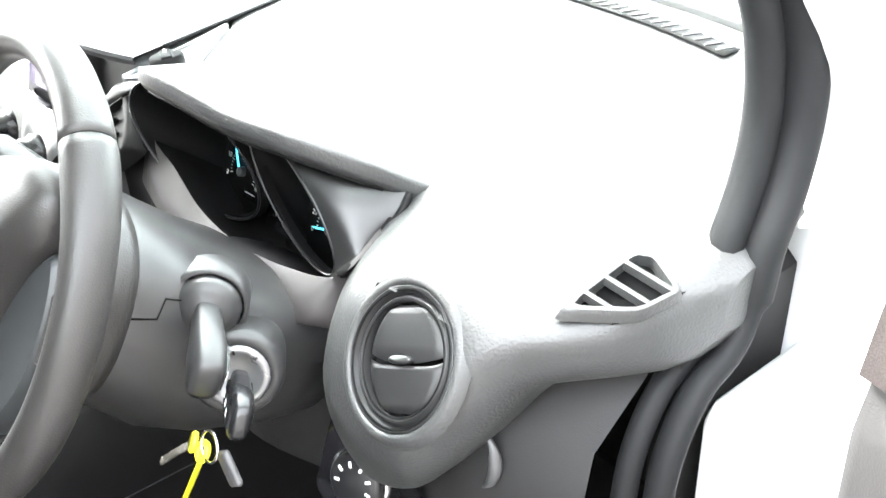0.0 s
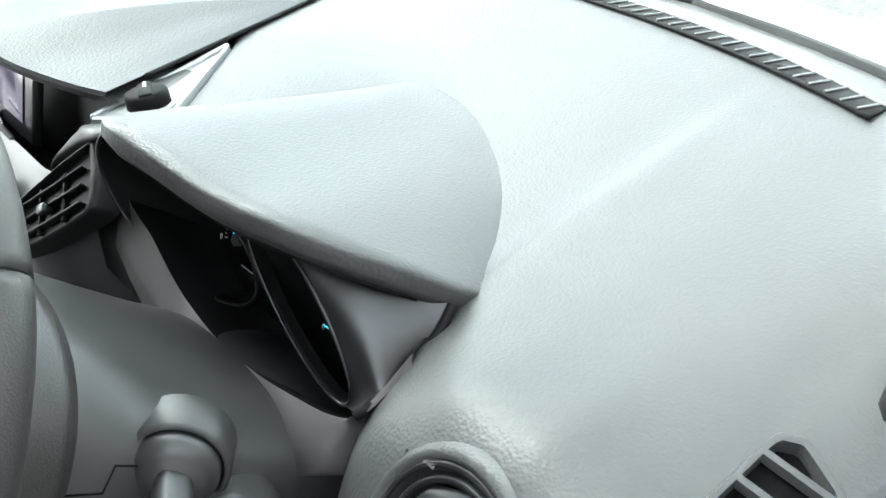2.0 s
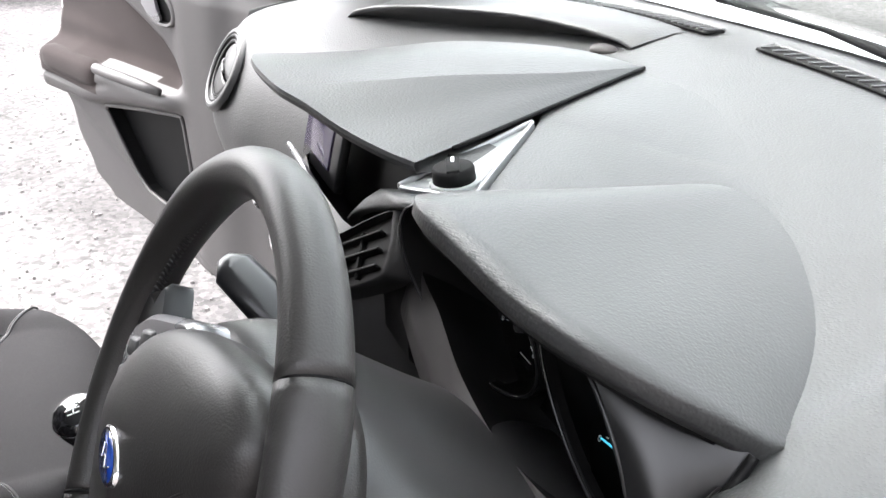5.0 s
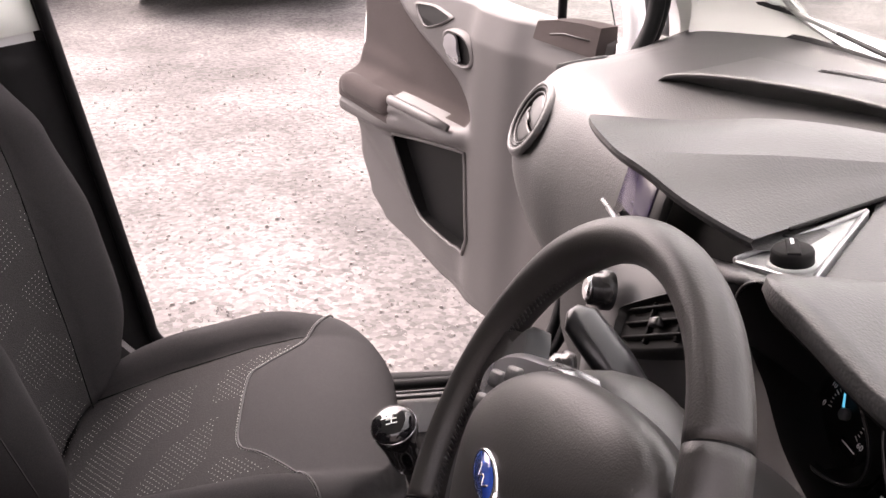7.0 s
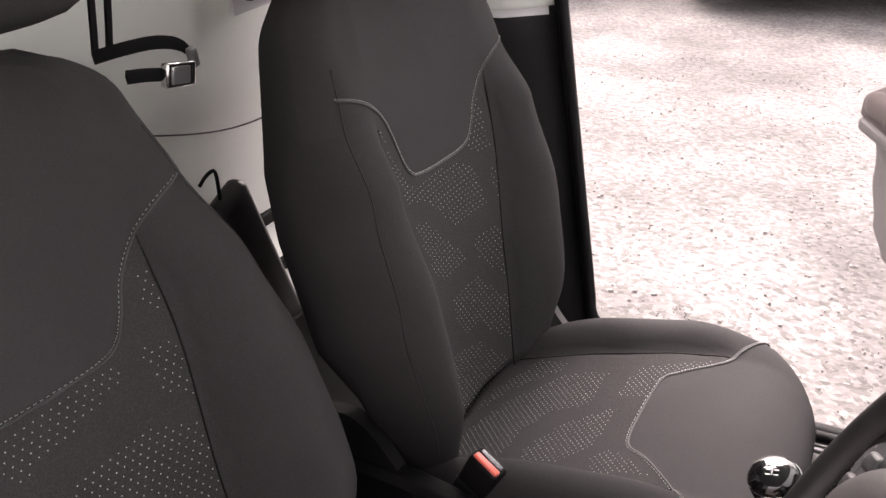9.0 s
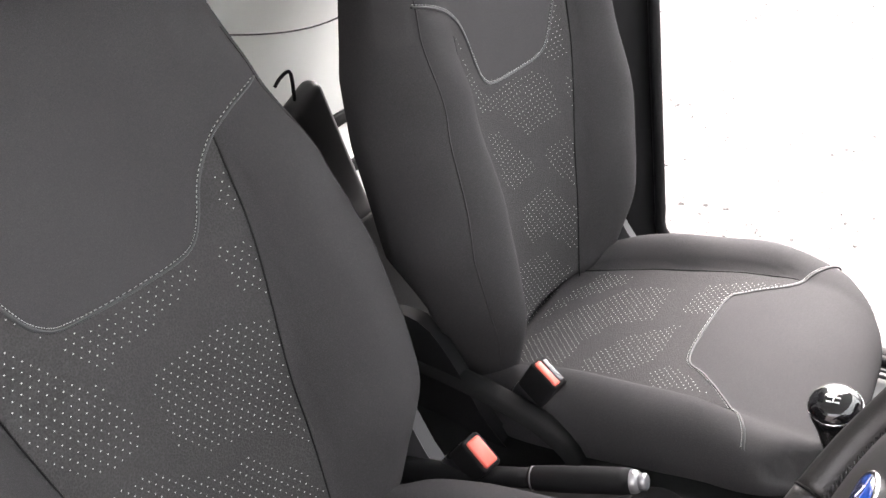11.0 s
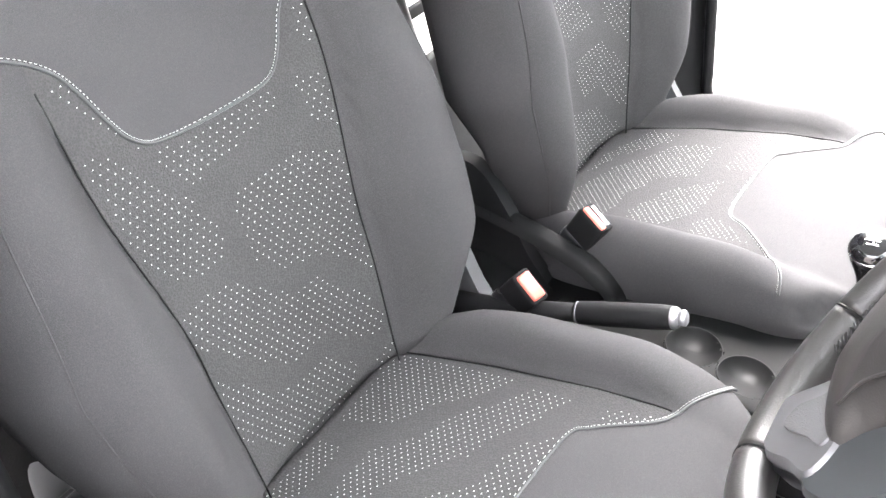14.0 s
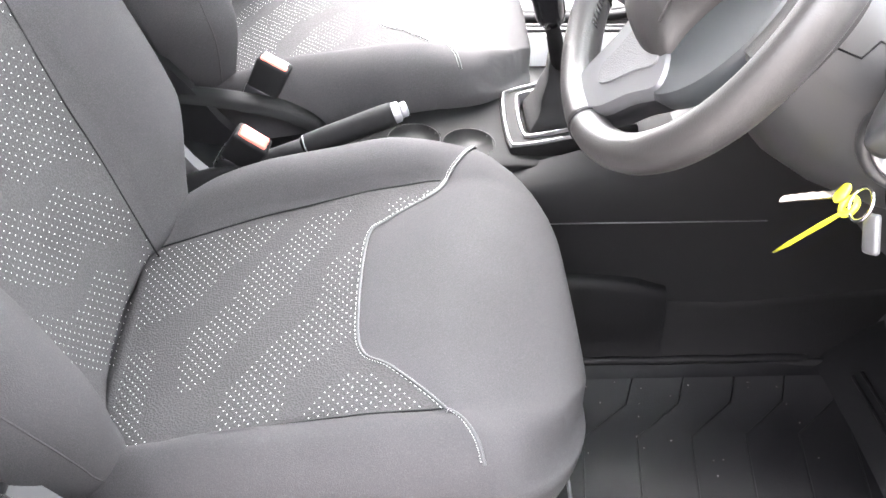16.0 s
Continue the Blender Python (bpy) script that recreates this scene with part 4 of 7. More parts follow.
for k in range(NT):
    t = k / (NT - 1)
    fade = (1 - t) ** 1.6
    right = edge[-1].lerp(tip, t)
    row = []
    for i in range(NC + 1):
        v = i / NC
        bow = edge[i] - edge[0].lerp(edge[NC], v)
        row.append(flank[k].lerp(crease[k], v) + bow * fade + Vector((0, 0, 0.012 * math.sin(math.pi * v) * math.sin(math.pi * t))))
    slab_rows.append(row)
    row = []
    for i in range(NC, 56):
        v = (i - NC) / (55 - NC)
        row.append(crease[k].lerp(right, v) + (edge[i] - edge[NC].lerp(edge[-1], v)) * fade)
    rings.append(row)
loft(g, slab_rows, closed=False, caps=False)
loft(g, rings, closed=False, caps=False)
loft(g, [[p + Vector((0, 0.12, -0.02)) for p in edge], [p + Vector((0, 0.012, -0.012)) for p in edge], [p + Vector((0, 0.001, -0.010)) for p in edge], [p + Vector((0, -0.0015, -0.004)) for p in edge], edge], closed=False, caps=False)
part("display_hood", g, DASH, dash, "pointed grained hood over the display", edge=25)
g = Geo()
tube(g, [r[-1] + Vector((0.0015, 0, -0.001)) for r in rings[3:]], 0.0022, 6)
part("hood_gap", g, BLACK, dash)
# display and its recess
g = Geo()
rbox(g, (0.36, 0.02, 0.15), 0.006, Matrix.Translation((-0.055, 0.862, 1.085)) @ Matrix.Rotation(radians(-10), 4, "X"))
part("display_recess", g, PITCH, dash)
SCREEN = mat("dim_display_glass", (0.055, 0.045, 0.085), 0.15, stain=0.1, spec=0.6)
DM = Matrix.Translation((-0.130, 0.822, 1.096)) @ Matrix.Rotation(radians(-14), 4, "X")
g = Geo()
rbox(g, (0.135, 0.012, 0.088), 0.004, DM)
scr = part("display", g, SATIN, dash, "small dim violet display")
g = Geo()
rbox(g, (0.100, 0.004, 0.062), 0.002, DM @ Matrix.Translation((-0.010, -0.006, 0.004)))
part("display_glass", g, SCREEN, scr)
g = Geo()
tube(g, [(-0.192, 0.790, 1.072), (-0.13, 0.788, 1.073), (-0.055, 0.786, 1.074)], 0.0036, 8, flat=0.8)
part("display_trim", g, SILVER, dash, "thin silver strip below the display")

# triangular panel with a rotary knob between the hoods
g = Geo()
pan_l, pan_a, pan_r = Vector((0.148, 0.806, 1.149)), Vector((0.072, 0.985, 1.159)), Vector((0.215, 0.850, 1.157))
pn = (pan_r - pan_l).cross(pan_a - pan_l).normalized()
m = frame_at(pan_l, pan_r - pan_l, pn.cross(pan_r - pan_l))
flat = [m.inverted() @ p for p in (pan_l, pan_r, pan_a)]
slab(g, [(p.x, p.y) for p in flat], 0.030, m, bevel=0.004)
pan = part("knob_panel", g, PANELPALE, dash, "triangular pale grey switch panel", edge=40)
g = Geo()
mid = (pan_l + pan_a + pan_r) / 3
tube(g, spline([tuple(p.lerp(mid, 0.06) + Vector((0, 0, 0.0012))) for q, r in ((pan_l, pan_r), (pan_r, pan_a), (pan_a, pan_l)) for p in (q.lerp(r, 0.04), q.lerp(r, 0.35), q.lerp(r, 0.65), q.lerp(r, 0.96))], 72, True), 0.0042, 8, closed=True, flat=0.45)
part("panel_rim", g, SILVER, pan, "silver edge strip")
km = Matrix.Translation((0.170, 0.855, 1.1545)) @ m.to_3x3().to_4x4()
g = Geo()
lathe(g, [(0.0225, -0.004), (0.0225, 0.0025), (0.0205, 0.004), (0.0, 0.004)], 36, km)
kb = part("knob_base", g, PANELPALE, pan, "pale round base of the knob")
g = Geo()
lathe(g, [(0.0195, 0.002), (0.0190, 0.014), (0.0178, 0.0165), (0.0165, 0.0172), (0.0, 0.0172)], 36, km)
rbox(g, (0.012, 0.034, 0.003), 0.001, km @ Matrix.Translation((0, 0, 0.0175)) @ Matrix.Rotation(radians(35), 4, "Z"))
part("rotary_knob", g, BLACK, kb, "black rotary knob with a white pointer")
g = Geo()
rbox(g, (0.0032, 0.012, 0.0016), 0.0007, km @ Matrix.Rotation(radians(35), 4, "Z") @ Matrix.Translation((0, 0.010, 0.0192)))
part("pointer", g, WHITEINK, kb, "white pointer line")
# brow between the display recess and the centre vent
g = Geo()
brow_top = spline([(-0.030, 0.850, 1.066), (-0.002, 0.842, 1.081), (0.058, 0.822, 1.108), (0.148, 0.806, 1.1465), (0.196, 0.830, 1.153)], 30)
brow_low = spline([(-0.012, 0.806, 1.050), (0.030, 0.803, 1.078), (0.120, 0.798, 1.1235), (0.174, 0.798, 1.146), (0.200, 0.812, 1.152)], 30)
loft(g, [[p + Vector((0, 0.02, -0.004)) for p in brow_top], brow_top, [p.lerp(q, 0.5) + Vector((0, -0.001, 0.002)) for p, q in zip(brow_top, brow_low)], brow_low, [p + Vector((0, 0.001, -0.004)) for p in brow_low], [p + Vector((0, 0.012, -0.008)) for p in brow_low]], closed=False, caps=False)
part("display_brow", g, DASH, dash, "grey brow between display and vent")
# pad rising to the panel and to the edge of the display hood
g = Geo()
crest = [r[-1] + Vector((0.001, 0, -0.004)) for r in rings[::-1] if r[-1].y > 0.99] + [pan_a + Vector((0.004, 0.002, -0.002)), pan_a.lerp(pan_r, 0.5) + Vector((0.003, 0.003, -0.002)), pan_r + Vector((0.003, 0.003, -0.003))]
crest = spline([tuple(p) for p in crest], 40)
for _ in range(40):
    crest = [crest[0]] + [Vector((b.x, b.y, (a.z + b.z + c.z) / 3)) for a, b, c in zip(crest, crest[1:], crest[2:])] + [crest[-1]]
rows = []
for i, p in enumerate(crest):
    k = i / 39
    reach = 0.10 + 0.18 * min(1, k * 1.2)
    row = []
    for j in range(13):
        q = p + Vector((0.80, 0.60, 0)) * reach * j / 12
        low = dash_top(q.x, max(0.97, q.y)) - 0.0015 * (j / 12) ** 4
        e = (j / 12) ** 3 * (10 - 15 * j / 12 + 6 * (j / 12) ** 2)
        row.append(Vector((q.x, q.y, p.z + (low - p.z) * e)))
    rows.append(row)
loft(g, rows, closed=False, caps=False)
part("pad_shoulder", g, DASH, dash)

# centre vents and centre stack
g = Geo()
stack = []
for i in range(17):
    z = 1.066 - 0.411 * i / 16
    y = lin_table([(0.655, 0.725), (0.75, 0.752), (0.90, 0.765), (1.0, 0.768), (1.055, 0.790), (1.115, 0.86)], z)
    w = lin_table([(0.655, 0.10), (0.80, 0.12), (1.0, 0.145), (1.115, 0.15)], z)
    cx = -0.035
    stack.append([(cx - w - 0.01, y + 0.12, z), (cx - w, y + 0.02, z), (cx - w + 0.02, y, z), (cx - w * 0.4, y - 0.012, z), (cx + w * 0.4, y - 0.012, z), (cx + w - 0.02, y, z), (cx + w, y + 0.02, z), (cx + w + 0.01, y + 0.12, z)])
loft(g, stack, closed=False, caps=False)
cs = part("stack_panel", g, GREYPL, dash, "curved grey centre stack", flip=False)
for sg in (1,):
    # slanted oblong vents that rise outwards on both sides of the stack
    m = frame_at((-0.035 + sg * 0.130, 0.773, 1.058), (1, sg * 0.24, sg * 0.62), (0, 0.45, 0.9))
    hull = [(-0.095, -0.012), (-0.085, -0.028), (0.07, -0.030), (0.10, -0.018), (0.10, 0.020), (0.08, 0.032), (-0.08, 0.022), (-0.095, 0.010)]
    if sg < 0:
        hull = [(-x, y) for x, y in hull][::-1]
    g = Geo()
    ring = spline([(x, y, 0) for x, y in hull], 48, True)
    loft(g, [[m @ Vector((p.x * q, p.y * q, z)) for p in ring] for q, z in ((1.10, -0.02), (1.09, 0.000), (1.06, 0.005), (1.0, 0.006), (0.97, 0.001), (0.96, -0.01))], caps=False)
    cv = part("centre_vent", g, DASH_LOW, dash, "slanted centre air vent with black slats", edge=60)
    g = Geo()
    g.add([m @ Vector((p.x * 0.97, p.y * 0.97, -0.003)) for p in ring], [tuple(range(48))])
    # floor just behind the rim, near-black in place of the opening's shade
    part("well", g, PITCH, cv, smooth=False)
    for k in range(3):
        g = Geo()
        rbox(g, (0.150, 0.0028, 0.007), 0.001, m @ Matrix.Translation((0, -0.016 + 0.016 * k, 0.001)) @ Matrix.Rotation(radians(-20), 4, "X"))
        part("slat", g, PITCH, cv)
    for k in range(2):
        g = Geo()
        rbox(g, (0.004, 0.046, 0.006), 0.001, m @ Matrix.Translation((-0.03 + 0.06 * k, 0, -0.001)))
        part("divider", g, PITCH, cv)
    g = Geo()
    rbox(g, (0.018, 0.010, 0.010), 0.002, m @ Matrix.Translation((-0.010 * sg, -0.002, 0.004)))
    part("thumb_tab", g, SATIN, cv)
# knobs and buttons of the stack
for x, y, z, r in ((-0.150, 0.752, 1.030, 0.017), (-0.030, 0.745, 1.030, 0.017), (-0.135, 0.738, 0.860, 0.016), (0.052, 0.738, 0.860, 0.016)):
    m = ring_frame((x, y, z), (0, -1, 0.18))
    g = Geo()
    lathe(g, [(r + 0.006, -0.01), (r + 0.006, 0.001), (r + 0.002, 0.003), (r + 0.001, 0.015), (r - 0.004, 0.018)], 32, m, closed=True)
    kn = part("stack_knob", g, SATIN, cs, "knob with a chrome cap")
    g = Geo()
    lathe(g, [(r - 0.003, 0.014), (r - 0.003, 0.0185), (r - 0.006, 0.0195), (0, 0.0195)], 32, m)
    part("knob_cap", g, CHROME, kn)
# panel between the stack and the instruments
g = Geo()
loft(g, [[(x, 0.93, 1.128), (x, 0.850 + 0.2 * max(0, x - 0.17), 1.118), (x, 0.812, 1.085), (x, 0.803, 1.04), (x, 0.804, 0.985), (x, 0.835, 0.94)] for x in [0.08 + 0.012 * i for i in range(9)]], closed=False, caps=False)
part("centre_panel", g, DASH_LOW, dash, "grey panel round the centre vent", flip=True)

# light switch panel below the driver's round vent
m = frame_at((0.595, 0.792, 0.895), (0.95, 0.20, -0.25), (0.12, 0.30, 0.95))
g = Geo()
slab(g, [(p.x, p.y) for p in spline([(-0.055, 0.045, 0), (-0.042, 0.05, 0), (0.0, 0.020, 0), (0.055, -0.03, 0), (0.058, -0.05, 0), (-0.035, -0.06, 0), (-0.05, -0.03, 0)], 40, True)], 0.03, m, bevel=0.003)
lp = part("light_switch_panel", g, GLOSS, dash, "gloss black light switch panel", edge=40)
g = Geo()
lathe(g, [(0.032, -0.002), (0.032, 0.003), (0.029, 0.0045), (0.0285, 0.003)], 40, m @ Matrix.Translation((-0.008, -0.018, 0)), closed=True)
part("switch_ring", g, CHROME, lp, "chrome ring")
g = Geo()
lathe(g, [(0.0285, 0.0), (0.0275, 0.010), (0.025, 0.012), (0.0, 0.012)], 40, m @ Matrix.Translation((-0.008, -0.018, 0)))
sw = part("light_switch", g, SATIN, lp, "round rotary light switch")
for i in range(7):
    a = radians(200 - 40 * i)
    g = Geo()
    rbox(g, (0.006, 0.003, 0.001), 0.0008, m @ Matrix.Translation((-0.008 + 0.018 * math.cos(a), -0.018 + 0.018 * math.sin(a), 0.0125)) @ Matrix.Rotation(a, 4, "Z"))
    part("switch_mark", g, WHITEINK, sw)
for i in range(2):
    g = Geo()
    rbox(g, (0.005, 0.006, 0.001), 0.0008, m @ Matrix.Translation((-0.043, 0.028 - 0.018 * i, 0.0005)))
    part("lamp_symbol", g, WHITEINK, lp)


# ---- steering wheel, column and keys ----
WH = Matrix.Translation((0.381, 0.574, 1.105)) @ Matrix.Rotation(radians(90 - 28.1), 4, "X")
wheel = thing("steering_wheel", "black leather steering wheel with silver spoke trims", "steering wheel", WH)
R = 0.185


def rim_section(a0, a1, n, material, label="", r0=0.0178):
    g = Geo()
    rings = []
    for i in range(n + 1):
        a = a0 + (a1 - a0) * i / n
        deg = math.degrees(a) % 360
        fat = 1 + 0.10 * math.exp(-((deg - 40) / 16) ** 2) + 0.10 * math.exp(-((deg - 140) / 16) ** 2)
        ring = []
        for j in range(18):
            b = j / 18 * math.tau
            rr = r0 * fat
            ring.append(((R + rr * 0.95 * math.cos(b)) * math.cos(a), (R + rr * 0.95 * math.cos(b)) * math.sin(a), rr * 1.06 * math.sin(b)))
        rings.append(ring)
    loft(g, rings)
    return part("rim", g, material, wheel, label)


seams = [radians(d) for d in (47, 226, 278, 407)]
for a, b in zip(seams, seams[1:]):
    rim_section(a + 0.004, b - 0.004, max(8, int((b - a) * 24)), LEATHER, "grained black leather rim section")
for a in seams[:3]:
    g = Geo()
    pts = [((R + 0.0172 * math.cos(b)) * math.cos(a), (R + 0.0172 * math.cos(b)) * math.sin(a), 0.0184 * math.sin(b)) for b in (j / 20 * math.tau for j in range(20))]
    tube(g, pts, 0.0014, 6, True)
    part("rim_seam", g, BLACK, wheel)
# stitched leather on the inner side of the lower left of the rim
g = Geo()
for i in range(60):
    a = radians(138 + 100 * i / 60)
    p = Vector(((R - 0.0172) * math.cos(a), (R - 0.0172) * math.sin(a), 0.003))
    q = Vector(((R - 0.0174) * math.cos(a + 0.028), (R - 0.0174) * math.sin(a + 0.028), -0.003))
    tube(g, [p, q], 0.0011, 5)
tagged(part("inner_stitching", g, SATIN, wheel, "black cross stitching inside the rim"), kind="stuff")


# shell behind the airbag cover
g = Geo()
rings = []
for d, w, ht, hb in ((0.012, 0.085, 0.070, 0.075), (0.020, 0.098, 0.080, 0.085), (0.045, 0.110, 0.086, 0.098), (0.068, 0.115, 0.088, 0.106), (0.078, 0.113, 0.086, 0.104), (0.080, 0.100, 0.075, 0.090)):
    rings.append([(w * math.copysign(abs(math.cos(t)) ** 0.8, math.cos(t)), (ht if math.sin(t) > 0 else hb) * math.copysign(abs(math.sin(t)) ** 0.85, math.sin(t)), -d) for t in (j / 48 * math.tau for j in range(48))])
loft(g, rings)
part("hub_shell", g, LEATHER, wheel, "grained hub shell behind the airbag cover", flip=True)


def spoke(pts, material, zt, zb, name, label="", bevel=0.005):
    g = Geo()
    slab(g, [(p.x, p.y) for p in spline([(x, y, 0) for x, y in pts], 48, True)], zt - zb, Matrix.Translation((0, 0, zt)), bevel=bevel)
    return part(name, g, material, wheel, label, edge=45)


for sg in (-1, 1):
    pts = [(sg * 0.06, -0.035), (sg * 0.10, -0.030), (sg * 0.172, -0.022), (sg * 0.180, 0.0), (sg * 0.172, 0.030), (sg * 0.11, 0.035), (sg * 0.06, 0.05)]
    sp = spoke(pts[::sg] if sg > 0 else pts[::-1], LEATHER, 0.004, -0.022, "side_spoke")
    if sg > 0:
        continue
    pts = [(sg * 0.070, -0.028), (sg * 0.118, -0.024), (sg * 0.137, -0.006), (sg * 0.134, 0.016), (sg * 0.108, 0.040), (sg * 0.062, 0.064), (sg * 0.025, 0.080), (sg * 0.02, 0.06)]
    pts = [(x, y + (0.045 if sg > 0 else 0)) for x, y in pts]
    bz = spoke(pts if sg > 0 else pts[::-1], SILVER, 0.016 if sg < 0 else 0.008, -0.010, "switch_bezel", "silver switch bezel")
    for k, (x, y) in enumerate(((0.107, 0.012), (0.107, -0.012), (0.086, 0.030))):
        g = Geo()
        rbox(g, (0.026, 0.015, 0.008), 0.005, Matrix.Translation((sg * x, y + (0.045 if sg > 0 else 0), 0.016 if sg < 0 else 0.008)) @ Matrix.Rotation(radians(sg * -25), 4, "Z"))
        part("switch_button", g, GREYPL, bz)
# pale lower side panels
for sg in (-1, 1):
    pts = [(sg * 0.060, -0.080), (sg * 0.086, -0.108), (sg * 0.122, -0.078), (sg * 0.145, -0.030), (sg * 0.148, 0.020), (sg * 0.132, 0.055), (sg * 0.10, 0.030), (sg * 0.07, -0.02)]
    spoke(pts if sg > 0 else pts[::-1], PALE, 0.006, -0.014, "spoke_panel", "pale satin spoke panel")
# bottom spoke: silver frame round a textured inset
pts = [(-0.030, -0.080), (-0.036, -0.12), (-0.040, -0.168), (-0.028, -0.182), (0.004, -0.184), (0.034, -0.168), (0.066, -0.130), (0.092, -0.098), (0.06, -0.07)]
low = spoke(pts, SATIN, 0.000, -0.020, "bottom_spoke")
pts = [(-0.016, -0.080), (-0.028, -0.12), (-0.038, -0.165), (-0.026, -0.178), (0.004, -0.180), (0.034, -0.164), (0.062, -0.130), (0.092, -0.095), (0.06, -0.07)]
spoke(pts, FRAME, 0.009, -0.006, "spoke_trim", "silver trim of the bottom spoke")
INSET = mat("textured_grey_inset", (0.075, 0.075, 0.078), 0.5, grain=0.0012, bump=0.6, kind="voronoi", stain=0.08)
pts = [(0.004, -0.085), (-0.004, -0.12), (-0.008, -0.140), (0.006, -0.150), (0.022, -0.140), (0.045, -0.112), (0.066, -0.088), (0.04, -0.075)]
spoke(pts, INSET, 0.0105, 0.004, "spoke_inset", "textured grey inset", 0.001)
# airbag cover
outline = spline([(-0.107, -0.012, 0), (-0.092, 0.022, 0), (-0.058, 0.056, 0), (-0.010, 0.084, 0), (0.050, 0.104, 0), (0.098, 0.110, 0), (0.128, 0.094, 0), (0.128, 0.062, 0), (0.104, 0.026, 0), (0.082, -0.012, 0), (0.070, -0.050, 0), (0.068, -0.082, 0), (0.036, -0.096, 0), (-0.010, -0.094, 0), (-0.055, -0.077, 0), (-0.094, -0.044, 0)][::-1], 96, True)
g = Geo()
rings = []
for q, z in ((0.97, -0.012), (1.0, 0.004), (0.997, 0.011), (0.98, 0.017), (0.94, 0.0225), (0.87, 0.0270), (0.75, 0.0315), (0.58, 0.0355), (0.38, 0.0385), (0.17, 0.0400), (0.01, 0.0403)):
    ring = []
    for p in outline:
        x, y = 0.008 + (p.x - 0.008) * q, p.y * q
        d = (x * 0.80 - y * 0.60) - 0.042
        ring.append((x, y, z - (0.16 * d if d > 0 else 0) * min(1, (z + 0.012) / 0.03)))
    rings.append(ring)
loft(g, rings)
bag = part("airbag_cover", g, LEATHER, wheel, "domed grained airbag cover")
g = Geo()
tube(g, spline([(0.058, -0.060, 0.0262), (0.060, -0.030, 0.0322), (0.074, 0.006, 0.0330), (0.092, 0.036, 0.0305), (0.112, 0.062, 0.0235)], 30), 0.0012, 6)
part("cover_crease", g, LEATHER, bag)
# oval badge
g = Geo()
lathe(g, [(0.0235, 0.0), (0.0235, 0.003), (0.021, 0.0042), (0.0195, 0.0036)], 40, Matrix.Translation((0.004, -0.004, 0.0385)) @ Matrix.Diagonal((1.15, 0.55, 1, 1)), closed=True)
badge = part("badge_rim", g, CHROME, bag, "oval chrome badge rim")
g = Geo()
lathe(g, [(0.021, 0.001), (0.020, 0.0037), (0.0, 0.0044)], 40, Matrix.Translation((0.004, -0.004, 0.0385)) @ Matrix.Diagonal((1.15, 0.55, 1, 1)))
part("badge_field", g, BLUE, badge, "blue enamel field")
g = Geo()
tube(g, spline([(-0.009, -0.006, 0.0432), (-0.004, -0.001, 0.0435), (0.001, -0.007, 0.0438), (0.007, -0.002, 0.0438), (0.012, -0.007, 0.0435), (0.018, -0.002, 0.043)], 30), 0.0007, 5)
part("badge_flourish", g, CHROME, badge)

# column shroud with stalks and lock
col = thing("steering_column", "dark grey plastic steering column shroud", "steering column")
ax = Vector((0, 0.883, -0.469))
upv = Vector((0, 0.469, 0.883))
base = Vector((0.381, 0.574, 1.105))
g = Geo()
rings = []
for d, w, ht, hb in ((0.035, 0.090, 0.075, 0.070), (0.05, 0.100, 0.082, 0.085), (0.09, 0.112, 0.078, 0.105), (0.14, 0.122, 0.064, 0.125), (0.19, 0.125, 0.052, 0.130), (0.26, 0.120, 0.042, 0.125), (0.33, 0.11, 0.036, 0.11)):
    c = base + ax * d
    ring = []
    for j in range(48):
        a = j / 48 * math.tau
        ca, sa = math.cos(a), math.sin(a)
        x = w * math.copysign(abs(ca) ** 0.75, ca)
        y = (ht if sa > 0 else hb) * math.copysign(abs(sa) ** 0.8, sa)
        ring.append(c + Vector((x, 0, 0)) + upv * y)
    rings.append(ring)
loft(g, rings)
sh = part("shroud", g, COLUMN, col, "dark grey lower half of the column shroud")
g = Geo()
mids = [sum(r, Vector()) / 48 for r in rings]
loft(g, [[c + (r[j % 48] - c) * 1.014 for j in range(-1, 26)] for c, r in zip(mids, rings)], closed=False, caps=False)
part("upper_shroud", g, COLUMN, sh, "smooth grey upper half of the shroud")
g = Geo()
tube(g, [(0.491, 0.644, 1.0706), (0.4965, 0.664, 1.0641), (0.4955, 0.675, 1.0781), (0.4985, 0.691, 1.0706)], 0.0009, 6)
part("shroud_joint", g, PITCH, sh)
# right stalk, pointing outwards and back
RS = ring_frame((0.500, 0.707, 1.060), (0.80, -0.52, 0.10))
g = Geo()
lathe(g, [(0.034, -0.03), (0.0335, 0.000), (0.0300, 0.003), (0.0285, -0.004)], 36, RS, closed=True)
part("stalk_surround", g, COLUMN, col, "raised round stalk surround")
g = Geo()
lathe(g, [(0.0285, -0.012), (0.0275, 0.004), (0.0250, 0.009), (0.0180, 0.014), (0.0, 0.016)], 36, RS)
part("stalk_collar", g, COLUMN, col, "round grey stalk collar")
g = Geo()
a, b = Vector((0.505, 0.703, 1.060)), Vector((0.570, 0.664, 1.040))
d = (b - a).normalized()
SM = frame_at(a, d, (0.25, 0.30, 0.92))
L = (b - a).length
rings = []
